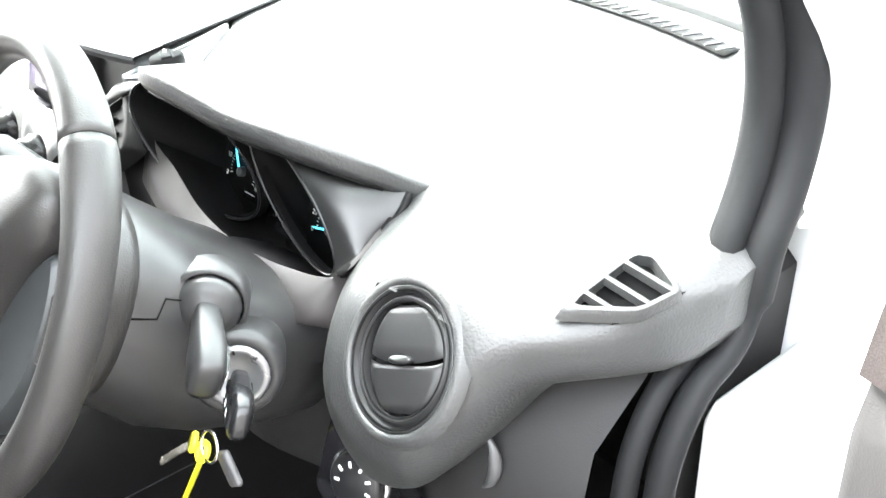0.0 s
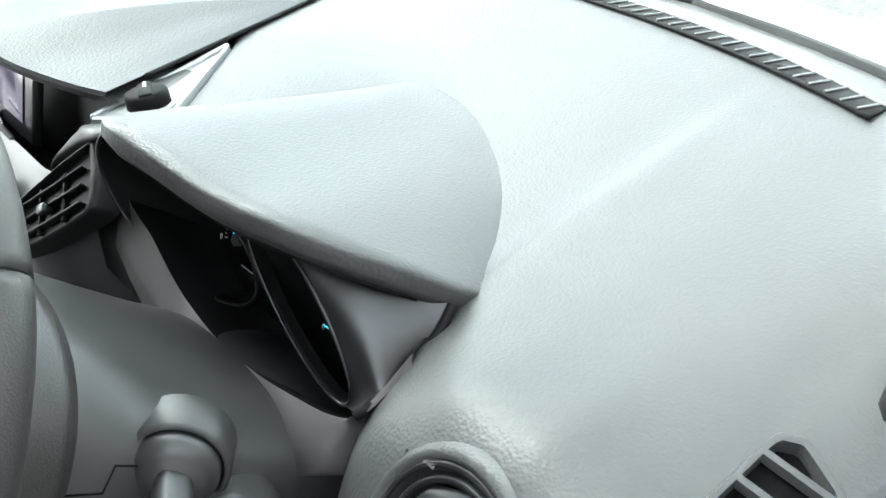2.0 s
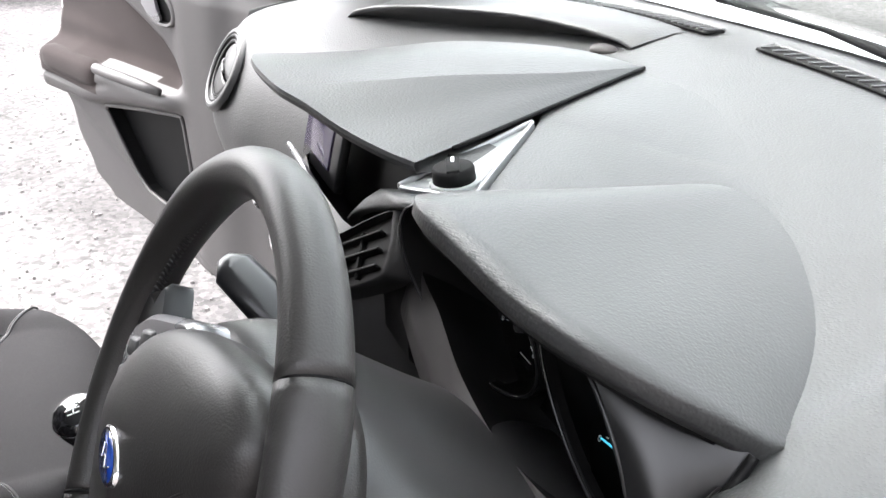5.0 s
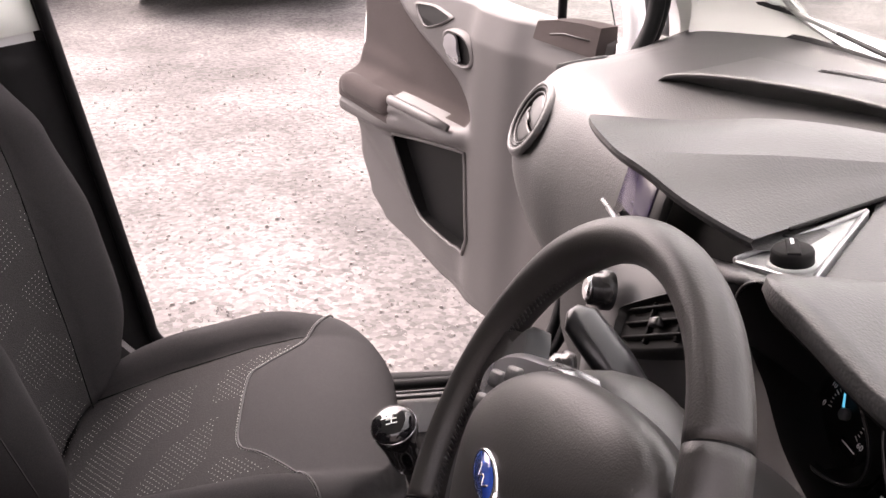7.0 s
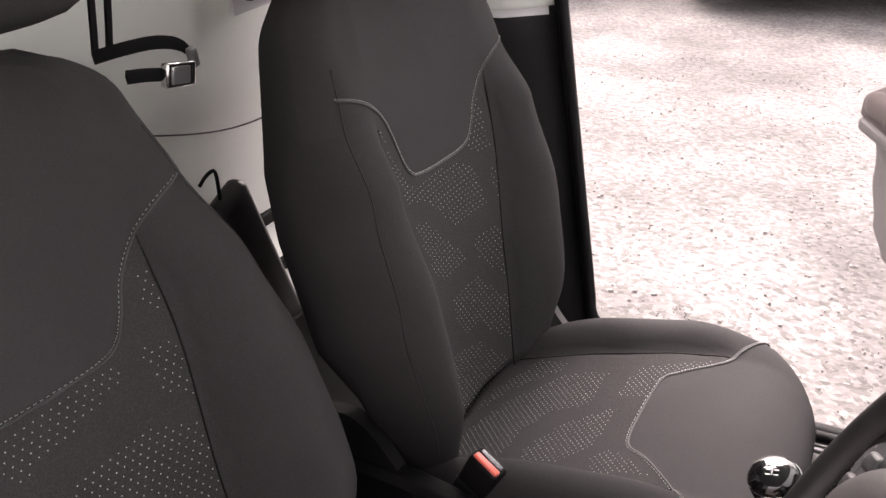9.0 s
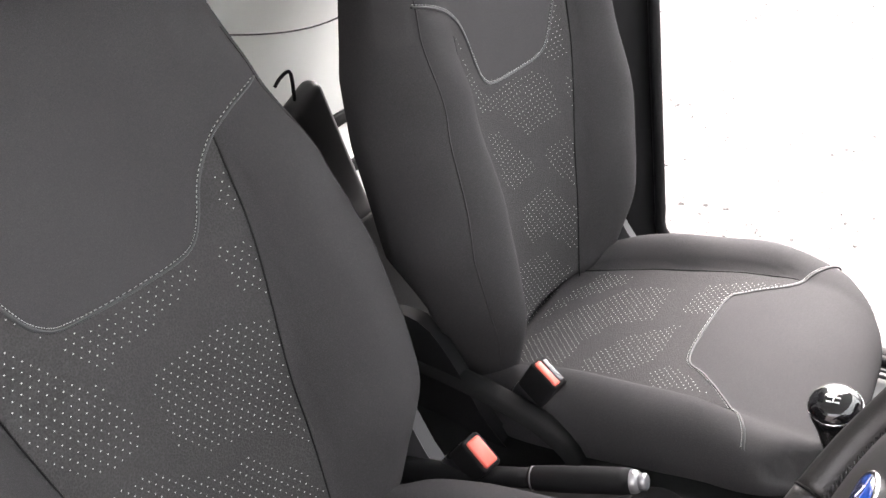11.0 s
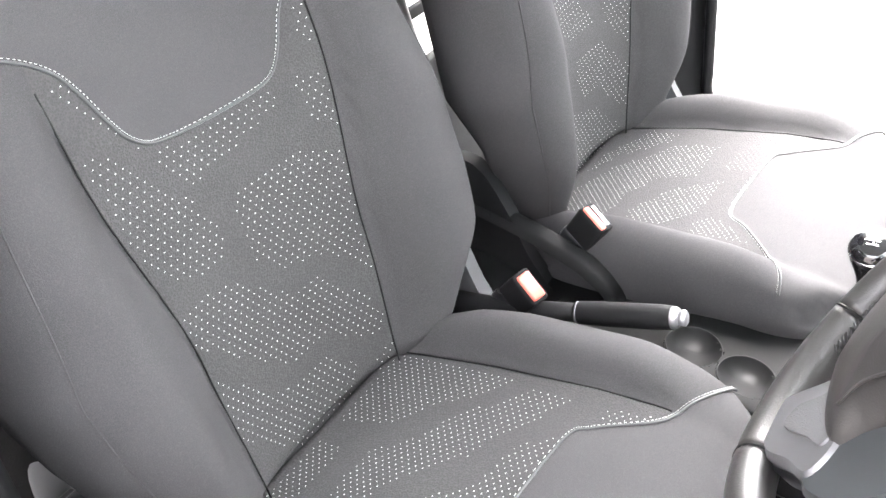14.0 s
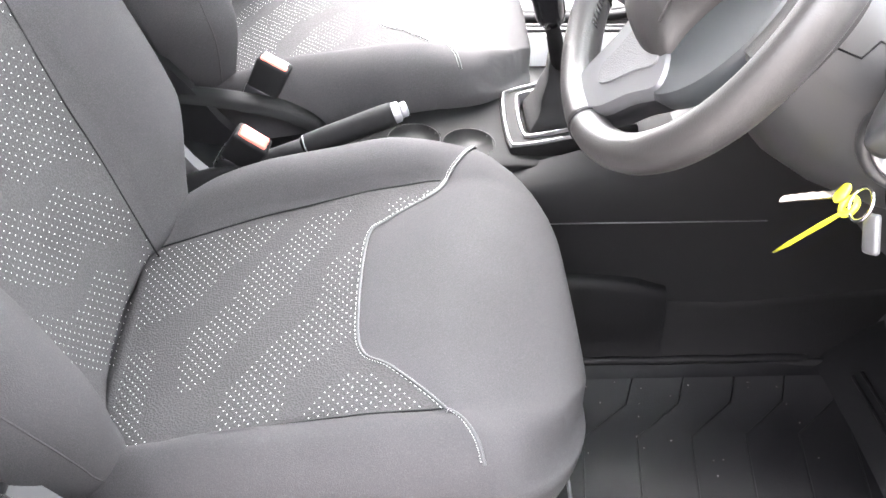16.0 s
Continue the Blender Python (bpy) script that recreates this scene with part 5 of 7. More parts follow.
for k, hw, hh in ((0.0, 0.012, 0.010), (0.12, 0.0135, 0.011), (0.30, 0.0165, 0.0120), (0.55, 0.0205, 0.0135), (0.80, 0.0215, 0.0140), (0.95, 0.0205, 0.0130), (1.0, 0.0185, 0.0110), (1.02, 0.012, 0.007)):
    rings.append([SM @ Vector((L * k, hw * math.copysign(abs(math.cos(t)) ** 0.55, math.cos(t)), hh * math.copysign(abs(math.sin(t)) ** 0.7, math.sin(t)))) for t in (j / 32 * math.tau for j in range(32))])
loft(g, rings)
st = part("wiper_stalk", g, COLUMN, col, "flattened grey wiper stalk", edge=60)
g = Geo()
loft(g, [[SM @ Vector((L * k, y, -hh - 0.0012)) for y in (-hw, -hw * 0.5, hw * 0.5, hw)] + [SM @ Vector((L * k, y, -hh + 0.003)) for y in (hw, -hw)] for k, hw, hh in ((0.45, 0.007, 0.0125), (0.62, 0.0115, 0.0140), (0.85, 0.0120, 0.0145), (0.96, 0.009, 0.0125))])
side = part("stalk_inlay", g, SATIN, st, "gloss black printed inlay", edge=40)
for i in range(3):
    g = Geo()
    rbox(g, (0.004, 0.009, 0.0012), 0.0005, SM @ Matrix.Translation((L * (0.60 + 0.13 * i), 0.0, -0.0158)))
    part("stalk_mark", g, WHITEINK, side)
# left stalk
g = Geo()
a, b = Vector((0.290, 0.715, 1.052)), Vector((0.207, 0.645, 1.140))
d = (b - a).normalized()
tube(g, [a, a.lerp(b, 0.2), a.lerp(b, 0.35), a.lerp(b, 0.6), a.lerp(b, 0.95), b, b + d * 0.005], [0.009, 0.010, 0.017, 0.0225, 0.0205, 0.013, 0.007], 20, flat=0.62)
st = part("indicator_stalk", g, SATIN, col, "glossy black indicator stalk")
for i in range(3):
    g = Geo()
    rbox(g, (0.004, 0.003, 0.0014), 0.0006, Matrix.Translation(a.lerp(b, 0.36 + 0.09 * i) + Vector((0.006, -0.004, 0.0095 + 0.001 * i))) @ Matrix.Rotation(radians(35), 4, "X"))
    part("stalk_mark", g, WHITEINK, st)
# ignition lock
IG = ring_frame((0.531, 0.708, 1.005), (0.85, -0.48, 0.16))
g = Geo()
lathe(g, [(0.042, -0.05), (0.040, -0.008), (0.036, -0.001), (0.028, 0.001), (0.0275, -0.006)], 40, IG, closed=True)
lock = part("lock_housing", g, COLUMN, col, "round ignition lock housing")
g = Geo()
lathe(g, [(0.0275, -0.010), (0.0275, 0.002), (0.0245, 0.004), (0.0205, 0.003), (0.019, -0.004), (0.0, -0.004)], 40, IG)
ringp = part("lock_ring", g, SILVER, lock, "bright ignition lock ring")
for i in range(4):
    a = radians(40 + 50 * i)
    g = Geo()
    rbox(g, (0.004, 0.002, 0.001), 0.0005, IG @ Matrix.Translation((0.0225 * math.cos(a), 0.0225 * math.sin(a), 0.004)) @ Matrix.Rotation(a, 4, "Z"))
    part("lock_mark", g, BLACK, ringp)

# key in the lock, with its ring and tags
key = thing("ignition_key", "black folding key fob in the ignition lock", "key")
p0, p1 = Vector((0.534, 0.706, 1.006)), Vector((0.632, 0.656, 1.026))
kd = (p1 - p0).normalized()
KM = frame_at(p0, kd, (0.3, 0.2, 0.9))
g = Geo()
tube(g, [p0, p0 + kd * 0.018], 0.004, 8, flat=0.5)
part("key_blade", g, BRASS, key)
g = Geo()
rings = []
for u, w, h in ((0.014, 0.010, 0.005), (0.018, 0.015, 0.0075), (0.035, 0.0175, 0.0085), (0.060, 0.0185, 0.009), (0.078, 0.0175, 0.0085), (0.086, 0.013, 0.0065), (0.089, 0.007, 0.004)):
    rings.append([KM @ Vector((u, w * math.copysign(abs(math.cos(a)) ** 0.6, math.cos(a)), h * math.copysign(abs(math.sin(a)) ** 0.6, math.sin(a)))) for a in (j / 24 * math.tau for j in range(24))])
loft(g, rings)
fob = part("fob", g, SATIN, key, "black remote fob")
for i in range(3):
    for sgz in (-1, 1):
        g = Geo()
        rbox(g, (0.013, 0.020, 0.003), 0.0014, KM @ Matrix.Translation((0.034 + 0.017 * i, 0, sgz * 0.0085)))
        bt = part("fob_button", g, BLACK, fob)
        g = Geo()
        rbox(g, (0.005, 0.006, 0.0008), 0.0004, KM @ Matrix.Translation((0.034 + 0.017 * i, 0, sgz * 0.0101)))
        part("button_mark", g, WHITEINK, bt)
ring_c = Vector((0.588, 0.650, 0.998))
g = Geo()
tube(g, [ring_c + Vector((0.012 * math.cos(a), 0.004 * math.sin(a), 0.012 * math.sin(a))) for a in (j / 32 * math.tau for j in range(32))], 0.0014, 6, True)
tagged(part("key_ring", g, CHROME), "split steel key ring hanging from the fob", "key ring")
yk = thing("spare_key", "flat metal key with a yellow plastic head", "key")
g = Geo()
a, b = Vector((0.568, 0.648, 0.992)), Vector((0.478, 0.649, 0.914))
m = frame_at(a, b - a, (0, 0.5, 0.9))
L = (b - a).length
prof = [(0, -0.004), (L * 0.97, -0.004), (L, 0.0), (L * 0.96, 0.004)]
for i in range(9):
    prof += [(L * (0.92 - 0.085 * i), 0.004 if i % 2 else 0.0022)]
prof += [(0, 0.004)]
slab(g, prof, 0.002, m)
part("key_blade", g, BRASS, yk, edge=30)
g = Geo()
lathe(g, [(0.008, -0.002), (0.009, 0.0), (0.008, 0.002), (0.004, 0.0022)], 24, m @ Matrix.Translation((0.004, 0, -0.001)))
part("key_head", g, YELLOW, yk, "yellow plastic key head")
tie = thing("yellow_tie", "bright yellow plastic tie looped on the key ring", "cable tie")
g = Geo()
a, b = Vector((0.578, 0.648, 0.985)), Vector((0.492, 0.650, 0.865))
tube(g, [a, a.lerp(b, 0.3), a.lerp(b, 0.8), b], [0.0022, 0.0034, 0.0030, 0.0012], 8, flat=0.5)
part("tie_tail", g, YELLOW, tie)
g = Geo()
tube(g, [a + Vector((0.006 * math.cos(t), 0.004 * math.sin(t), 0.006 * math.sin(t) + 0.003)) for t in (j / 20 * math.tau for j in range(20))], 0.0026, 6, True)
part("tie_loop", g, YELLOW, tie)
g = Geo()
rbox(g, (0.030, 0.006, 0.020), 0.004, Matrix.Translation((0.606, 0.655, 0.985)) @ Matrix.Rotation(radians(55), 4, "Y"))
tagged(part("key_tag", g, GREYPL), "small grey plastic tag on the key ring", "key tag")
# knee panel below the column
g = Geo()
rings = []
for i in range(21):
    x = 0.13 + 0.40 * i / 20
    k = math.exp(-((x - 0.36) / 0.13) ** 2)
    rings.append([(x, 0.93, 1.0), (x, 0.865 - 0.05 * k, 0.95 - 0.02 * k), (x, 0.84 - 0.07 * k, 0.88), (x, 0.84 - 0.05 * k, 0.80), (x, 0.88, 0.725), (x, 1.0, 0.69)])
loft(g, rings, closed=False, caps=False)
part("knee_panel", g, DASH_LOW, dash, "brownish grey knee panel", flip=True)


# ---- floor, console, levers ----
con = thing("centre_console", "dark grey moulded centre console with cup holders", "centre console")
g = Geo()
rings = []
for y, w, zt in ((-0.16, 0.075, 0.60), (0.0, 0.080, 0.605), (0.10, 0.085, 0.59), (0.22, 0.088, 0.612), (0.33, 0.090, 0.640), (0.45, 0.090, 0.648), (0.56, 0.092, 0.650), (0.66, 0.092, 0.660), (0.78, 0.092, 0.67), (0.86, 0.092, 0.68)):
    cx = -0.02
    rings.append([(cx - w - 0.03, y, 0.32), (cx - w - 0.008, y, zt - 0.05), (cx - w, y, zt - 0.012), (cx - w + 0.012, y, zt), (cx, y, zt - 0.003), (cx + w - 0.012, y, zt), (cx + w, y, zt - 0.012), (cx + w + 0.008, y, zt - 0.05), (cx + w + 0.03, y, 0.32)])
CUPS = ((0.015, 0.418), (-0.004, 0.341))
rr = [[Vector(p) for p in spline([r[i] for r in rings], 150)] for i in range(9)]
grid = [spline([tuple(rr[i][k]) for i in range(9)], 110) for k in range(150)]
loft(g, grid, closed=False, caps=False)
keep = []
for f in g.f:
    c = sum((Vector(g.v[i]) for i in f), Vector()) / len(f)
    keep.append(c.z < 0.60 or min(math.hypot(c.x - x, c.y - y) for x, y in CUPS) > 0.0365)
g.f = [f for f, k in zip(g.f, keep) if k]
g.m = [0] * len(g.f)
part("console_body", g, CONSOLE, con, edge=60, flip=True)
# panel from the console up to the knee panel on the driver's side
g = Geo()
rings = []
for y in [0.44 + 0.05 * i for i in range(17)]:
    k = (y - 0.5) / 0.55
    rings.append([(0.124 + 0.02 * k, y, 0.33), (0.121, y, 0.48), (0.119, y, 0.600), (0.112, y, 0.628 + 0.03 * k), (0.102, y, 0.640 + 0.10 * k), (0.06, y, 0.645 + 0.18 * k)])
loft(g, rings, closed=False, caps=False)
part("tunnel_side", g, BLACK, con, edge=50)
g = Geo()
tube(g, [(0.1205, 0.50, 0.586), (0.1205, 0.70, 0.587), (0.1205, 0.83, 0.588)], 0.0009, 6)
part("panel_joint", g, GREYPL, con)
for x, y in CUPS:
    g = Geo()
    m = Matrix.Translation((x, y, 0.646 if y > 0.4 else 0.642))
    lathe(g, [(0.0385, -0.001), (0.0380, 0.0012), (0.0365, 0.0010), (0.0350, -0.004), (0.032, -0.060), (0.0, -0.060)], 36, m)
    # near-black also puts the cup's inner shade into the colour
    cup = part("cup_holder", g, PITCH, con, "black round cup holder with its inner shade in the colour")
    g = Geo()
    rbox(g, (0.010, 0.003, 0.010), 0.001, m @ Matrix.Translation((0.0, 0.030, -0.012)))
    part("holder_tab", g, GREYPL, cup)
# gear lever in its frame
# raised shroud beside the passenger seat
g = Geo()
prof = [(-0.14, 0.50), (-0.14, 0.690), (-0.05, 0.690), (0.04, 0.682), (0.13, 0.666), (0.175, 0.650), (0.212, 0.622), (0.232, 0.57), (0.25, 0.50)]
rings = []
for x, q in ((-0.090, 0.010), (-0.084, 0.002), (-0.076, 0.0), (-0.060, 0.0), (-0.052, 0.002), (-0.046, 0.010)):
    rings.append([(x, y - (q if y > 0.1 else 0), z - q) for y, z in ((p.x, p.y) for p in spline([(a, b, 0) for a, b in prof], 40))])
loft(g, rings, closed=False, caps=False)
part("console_shroud", g, CONSOLE, con, "curved black shroud beside the handbrake")
gear = thing("gear_lever", "black gear lever with a gaiter in a silver frame", "gear lever")
GM = frame_at((-0.030, 0.560, 0.668), (1, 0, 0), (0, 0.97, 0.22))
outline = spline([(-0.054, -0.080, 0), (0, -0.083, 0), (0.054, -0.080, 0), (0.066, -0.068, 0), (0.069, 0.0, 0), (0.064, 0.070, 0), (0.052, 0.082, 0), (-0.052, 0.082, 0), (-0.064, 0.070, 0), (-0.069, 0.0, 0), (-0.066, -0.068, 0)], 66, True)
for q0, q1, z, material, nm, lb in ((1.12, 0.80, 0.008, CONSOLE, "frame_base", ""), (1.08, 1.03, 0.012, FRAME, "silver_frame", "rounded silver frame"), (0.84, 0.79, 0.013, FRAME, "inner_frame", "inner silver frame")):
    g = Geo()
    loft(g, [[GM @ Vector((p.x * q, p.y * q, zz)) for p in outline] for q, zz in ((q0, -0.06), (q0, z - 0.004), (q0 * 0.985, z), (q1 * 1.015, z), (q1, z - 0.004), (q1, -0.02))], caps=False)
    part(nm, g, material, gear, lb, edge=50)
g = Geo()
rings = []
top = GM @ Vector((0.02, -0.02, 0.155))
for i in range(14):
    k = i / 13
    q = 0.72 * (1 - k) ** 1.3 + 0.16 * k
    z = 0.002 + 0.095 * k
    rings.append([GM @ Vector((p.x * q * (1 + 0.07 * math.sin(6 * k * math.pi + 2 * math.atan2(p.y, p.x))), p.y * q * (1 + 0.06 * math.sin(5 * k * math.pi)), z)) for p in outline])
loft(g, rings)
part("gaiter", g, BLACK, gear, "folded black gaiter")
g = Geo()
kb = Vector((0.012, 0.505, 0.883))
gb0 = GM @ Vector((0.0, 0.0, 0.07))
tube(g, [gb0, gb0.lerp(kb, 0.55), kb], [0.012, 0.010, 0.013], 14)
part("lever_shaft", g, BLACK, gear)
g = Geo()
kd = (kb - gb0).normalized()
lathe(g, [(0.014, -0.062), (0.0185, -0.056), (0.0205, -0.040), (0.0215, -0.022), (0.0240, -0.006), (0.0265, 0.008), (0.0265, 0.016), (0.023, 0.024), (0.016, 0.0275), (0.0, 0.0285)], 32, ring_frame(kb, kd, (0, 1, 0)))
kn = part("gear_knob", g, GLOSS, gear, "gloss black gear knob")
g = Geo()
lathe(g, [(0.0262, 0.0145), (0.0269, 0.0150), (0.0268, 0.0168), (0.0262, 0.0172)], 32, ring_frame(kb, kd, (0, 1, 0)), closed=True)
part("knob_trim", g, CHROME, kn, "chrome ring round the knob")
g = Geo()
for i in range(3):
    for j in (-1, 1):
        rbox(g, (0.0016, 0.005, 0.0008), 0.0003, ring_frame(kb, kd, (0, 1, 0)) @ Matrix.Translation((-0.006 + 0.006 * i, 0.004 * j, 0.0285)))
rbox(g, (0.013, 0.0014, 0.0008), 0.0003, ring_frame(kb, kd, (0, 1, 0)) @ Matrix.Translation((0, 0, 0.0285)))
part("shift_diagram", g, WHITEINK, kn)
# handbrake
hb = thing("handbrake", "black handbrake lever with a bright end button", "handbrake")
a, b = Vector((0.062, 0.085, 0.630)), Vector((0.034, 0.325, 0.716))
g = Geo()
tube(g, spline([a + Vector((0, -0.08, -0.03)), a, a.lerp(b, 0.45)], 10), [0.020, 0.020, 0.019, 0.018, 0.017, 0.016, 0.0145, 0.0135, 0.013, 0.0125], 16)
part("lever_sleeve", g, BLACK, hb)
g = Geo()
tube(g, [a.lerp(b, k) for k in (0.44, 0.47, 0.6, 0.75, 0.9, 0.95)], [0.0135, 0.0155, 0.0165, 0.0165, 0.0165, 0.0155], 18)
part("hand_grip", g, BLACK, hb, "grained black grip")
g = Geo()
tube(g, [a.lerp(b, k) for k in (0.945, 0.955, 0.975, 0.985, 0.99)], [0.0140, 0.0145, 0.0140, 0.0125, 0.0105], 20)
part("grip_end", g, SILVER, hb, "bright metal end cap")
g = Geo()
tube(g, [a.lerp(b, k) for k in (0.98, 1.018, 1.026)], [0.0105, 0.0105, 0.0085], 18)
part("release_button", g, SILVER, hb, "bright release button")
g = Geo()
tube(g, [a.lerp(b, 0.452) + Vector((0, 0, 0)), a.lerp(b, 0.46)], 0.0152, 18)
part("grip_collar", g, FRAME, hb)


def buckle(c, axis, label, slot):
    """A seat belt buckle on its stalk."""
    th = thing("seat_belt_buckle", label, "seat belt buckle", group="seat belt buckles")
    z = Vector(axis).normalized()
    x = Vector((0.25, 1.0, 0))
    x = (x - z * x.dot(z)).normalized()
    m = Matrix.Translation(c) @ Matrix((x, z.cross(x), z)).transposed().to_4x4()
    g = Geo()
    rbox(g, (0.050, 0.030, 0.072), 0.005, m @ Matrix.Translation((0, 0, -0.036)), seg=3)
    part("casing", g, BLACK, th)
    g = Geo()
    rbox(g, (0.052, 0.032, 0.030), 0.004, m @ Matrix.Translation((0, 0, -0.062)))
    part("lower_casing", g, SATIN, th)
    g = Geo()
    rbox(g, (0.042, 0.0125, 0.006) if slot else (0.040, 0.022, 0.008), 0.003, m @ Matrix.Translation((0, -0.0055 if slot else 0, -0.001)))
    part("release_button", g, RED, th, "red release button")
    if slot:
        g = Geo()
        rbox(g, (0.038, 0.0100, 0.004), 0.001, m @ Matrix.Translation((0, 0.0065, -0.0012)))
        part("tongue_slot", g, GLOSS, th)
    g = Geo()
    tube(g, [m @ Vector((0, 0, -0.07)), m @ Vector((-0.01, 0, -0.12)), m @ Vector((-0.02, 0, -0.17))], 0.012, 10, flat=0.5)
    part("stalk", g, BLACK, th)
    return th


buckle((0.064, 0.128, 0.694), (0.22, 0.50, 0.84), "black seat belt buckle with a red button beside the driver seat", False)
buckle((-0.106, 0.143, 0.708), (0.05, 0.38, 0.88), "black seat belt buckle with a red button beside the passenger seat", True)

# rubber mat with raised ribs
mt = thing("floor_mat", "dusty black rubber floor mat with raised ribs", "floor mat")
g = Geo()
outl = spline([(0.15, 0.50, 0), (0.15, 0.70, 0), (0.16, 0.95, 0), (0.20, 1.10, 0), (0.50, 1.12, 0), (0.66, 1.06, 0), (0.69, 0.85, 0), (0.69, 0.50, 0), (0.60, 0.42, 0), (0.25, 0.42, 0)], 70, True)
rings = []
for q, z in ((1.0, 0.322), (1.0, 0.346), (0.985, 0.350), (0.965, 0.346), (0.955, 0.336), (0.5, 0.335), (0.02, 0.335)):
    c = Vector((0.42, 0.76, 0))
    rings.append([c + (p - c) * q + Vector((0, 0, z)) for p in outl])
loft(g, rings)
part("mat_sheet", g, MATRUB, mt)
for k in range(8):
    g = Geo()
    y0 = 0.405 + 0.078 * k
    pts = [(0.66, y0 - 0.02, 0.3365), (0.40, y0, 0.3365), (0.296, y0 + 0.014, 0.3360), (0.236, y0 + 0.087, 0.3360), (0.168, y0 + 0.113, 0.3365)]
    tube(g, pts, 0.0014, 6, flat=0.5)
    part("rib", g, MATRUB, mt)
# upturned flank of the mat along the tunnel, with a step half way
g = Geo()
rings = []
for y in [0.44 + 0.022 * k for k in range(13)] + [0.708, 0.712, 0.716] + [0.735 + 0.026 * k for k in range(15)]:
    back = y > 0.710
    zt = lin_table([(0.44, 0.500), (0.60, 0.492), (0.66, 0.484), (0.709, 0.466), (0.713, 0.440), (0.80, 0.437), (1.10, 0.465)], y)
    dx = 0.012 if back else 0.0
    fold = 0.003 * math.sin(y * 31) + 0.002 * math.sin(y * 53)
    rings.append([(0.188, y, 0.337), (0.166, y, 0.341 + fold * 0.5), (0.157, y, 0.352), (0.149 - dx * 0.4, y, 0.39), (0.141 - dx, y, zt - 0.016), (0.137 - dx, y, zt - 0.004), (0.130 - dx, y, zt), (0.108 - dx, y, zt - 0.002)])
loft(g, rings, closed=False, caps=False)
part("mat_flank", g, MATRUB, mt, "upturned rubber flank of the mat", edge=50)
g = Geo()
tube(g, spline([(0.160, 0.46 + 0.06 * k, 0.345 + 0.002 * (k % 2)) for k in range(9)], 40), 0.0075, 8)
part("mat_fold", g, MATRUB, mt)
# front of the mat, rising to the pedals, with two ridges
g = Geo()
loft(g, [[(x, y0, 0.338), (x, y0 + 0.008, 0.346), (x, y0 + 0.10, 0.412), (x, y0 + 0.125, 0.420), (x, y0 + 0.125, 0.34)] for x, y0 in ((0.145, 0.950), (0.20, 0.957), (0.30, 0.965), (0.50, 0.970), (0.68, 0.960))])
toe = part("mat_toe", g, MATRUB, mt, "raised front of the mat", edge=40)
for dy in (0.030, 0.042):
    g = Geo()
    tube(g, [(0.215, 0.957 + dy, 0.345 + 0.66 * dy), (0.30, 0.965 + dy, 0.345 + 0.66 * dy), (0.50, 0.970 + dy, 0.345 + 0.66 * dy), (0.66, 0.962 + dy, 0.345 + 0.66 * dy)], 0.003, 6)
    part("toe_ridge", g, MATRUB, toe)
# a few crumbs of grit on the mat
crumbs = thing("grit", "pale crumbs of grit on the rubber floor mat", "grit", kind="stuff")
g = Geo()
rg = random.Random(12)
for _ in range(34):
    x, y, q = rg.uniform(0.19, 0.50), rg.uniform(0.47, 0.92), rg.uniform(0.0006, 0.0014)
    rbox(g, (q * 2, q * 1.6, q * 1.4), q * 0.4, pose(x, y, 0.3355 + q * 0.5, 0, 0, rg.uniform(0, 180)), seg=1)
part("crumb", g, STONE, crumbs)
# footwell carpet and toe board
g = Geo()
loft(g, [[(x, 0.44, 0.33), (x, 0.44, 0.46), (x, 1.05, 0.46), (x, 1.05, 0.33)] for x in (0.085, 0.118)])
tagged(part("tunnel_carpet", g, CARPET, edge=50), "black moulded carpet beside the tunnel", "carpet", kind="structure")
g = Geo()
loft(g, [[(x, 1.02, 0.33), (x, 1.04, 0.40), (x, 1.20, 0.62), (x, 1.24, 0.62), (x, 1.24, 0.33)] for x in (0.10, 0.40, 0.74)])
tagged(part("toe_board", g, CARPET, edge=50), "sloping black carpeted toe board", "carpet", kind="structure")
for x, w, lb in ((0.52, 0.045, "accelerator"), (0.40, 0.06, "brake"), (0.27, 0.06, "clutch")):
    pd = thing(lb + "_pedal", "black rubber faced %s pedal" % lb, "pedal")
    g = Geo()
    rbox(g, (w, 0.02, 0.07), 0.005, Matrix.Translation((x, 1.03, 0.57)) @ Matrix.Rotation(radians(-30), 4, "X"))
    part("pedal_pad", g, BLACK, pd)
    g = Geo()
    tube(g, [(x, 1.045, 0.59), (x, 1.09, 0.70), (x, 1.10, 0.80)], 0.010, 8)
    part("pedal_arm", g, BLACK, pd)


# ---- seats ----
BACK_W = [(0.0, 0.250), (0.05, 0.288), (0.14, 0.325), (0.28, 0.322), (0.45, 0.300), (0.57, 0.276), (0.64, 0.262), (0.70, 0.245)]
BACK_P = [(0.0, 0.055), (0.15, 0.090), (0.3, 0.086), (0.45, 0.066), (0.56, 0.030), (0.66, 0.016)]
BACK_B = [(0.0, 0.131), (0.2, 0.141), (0.45, 0.172), (0.7, 0.174)]
BACK_TOP = 0.742
BACK_SEAM = [(0.252, 0.584), (0.22, 0.574), (0.176, 0.555), (0.145, 0.532), (0.128, 0.505), (0.114, 0.472), (0.101, 0.448), (0.084, 0.433), (0.066, 0.427), (0.03, 0.422), (-0.025, 0.419), (-0.074, 0.420), (-0.100, 0.428), (-0.118, 0.450),
             (-0.137, 0.486), (-0.165, 0.517), (-0.20, 0.541), (-0.245, 0.558)]
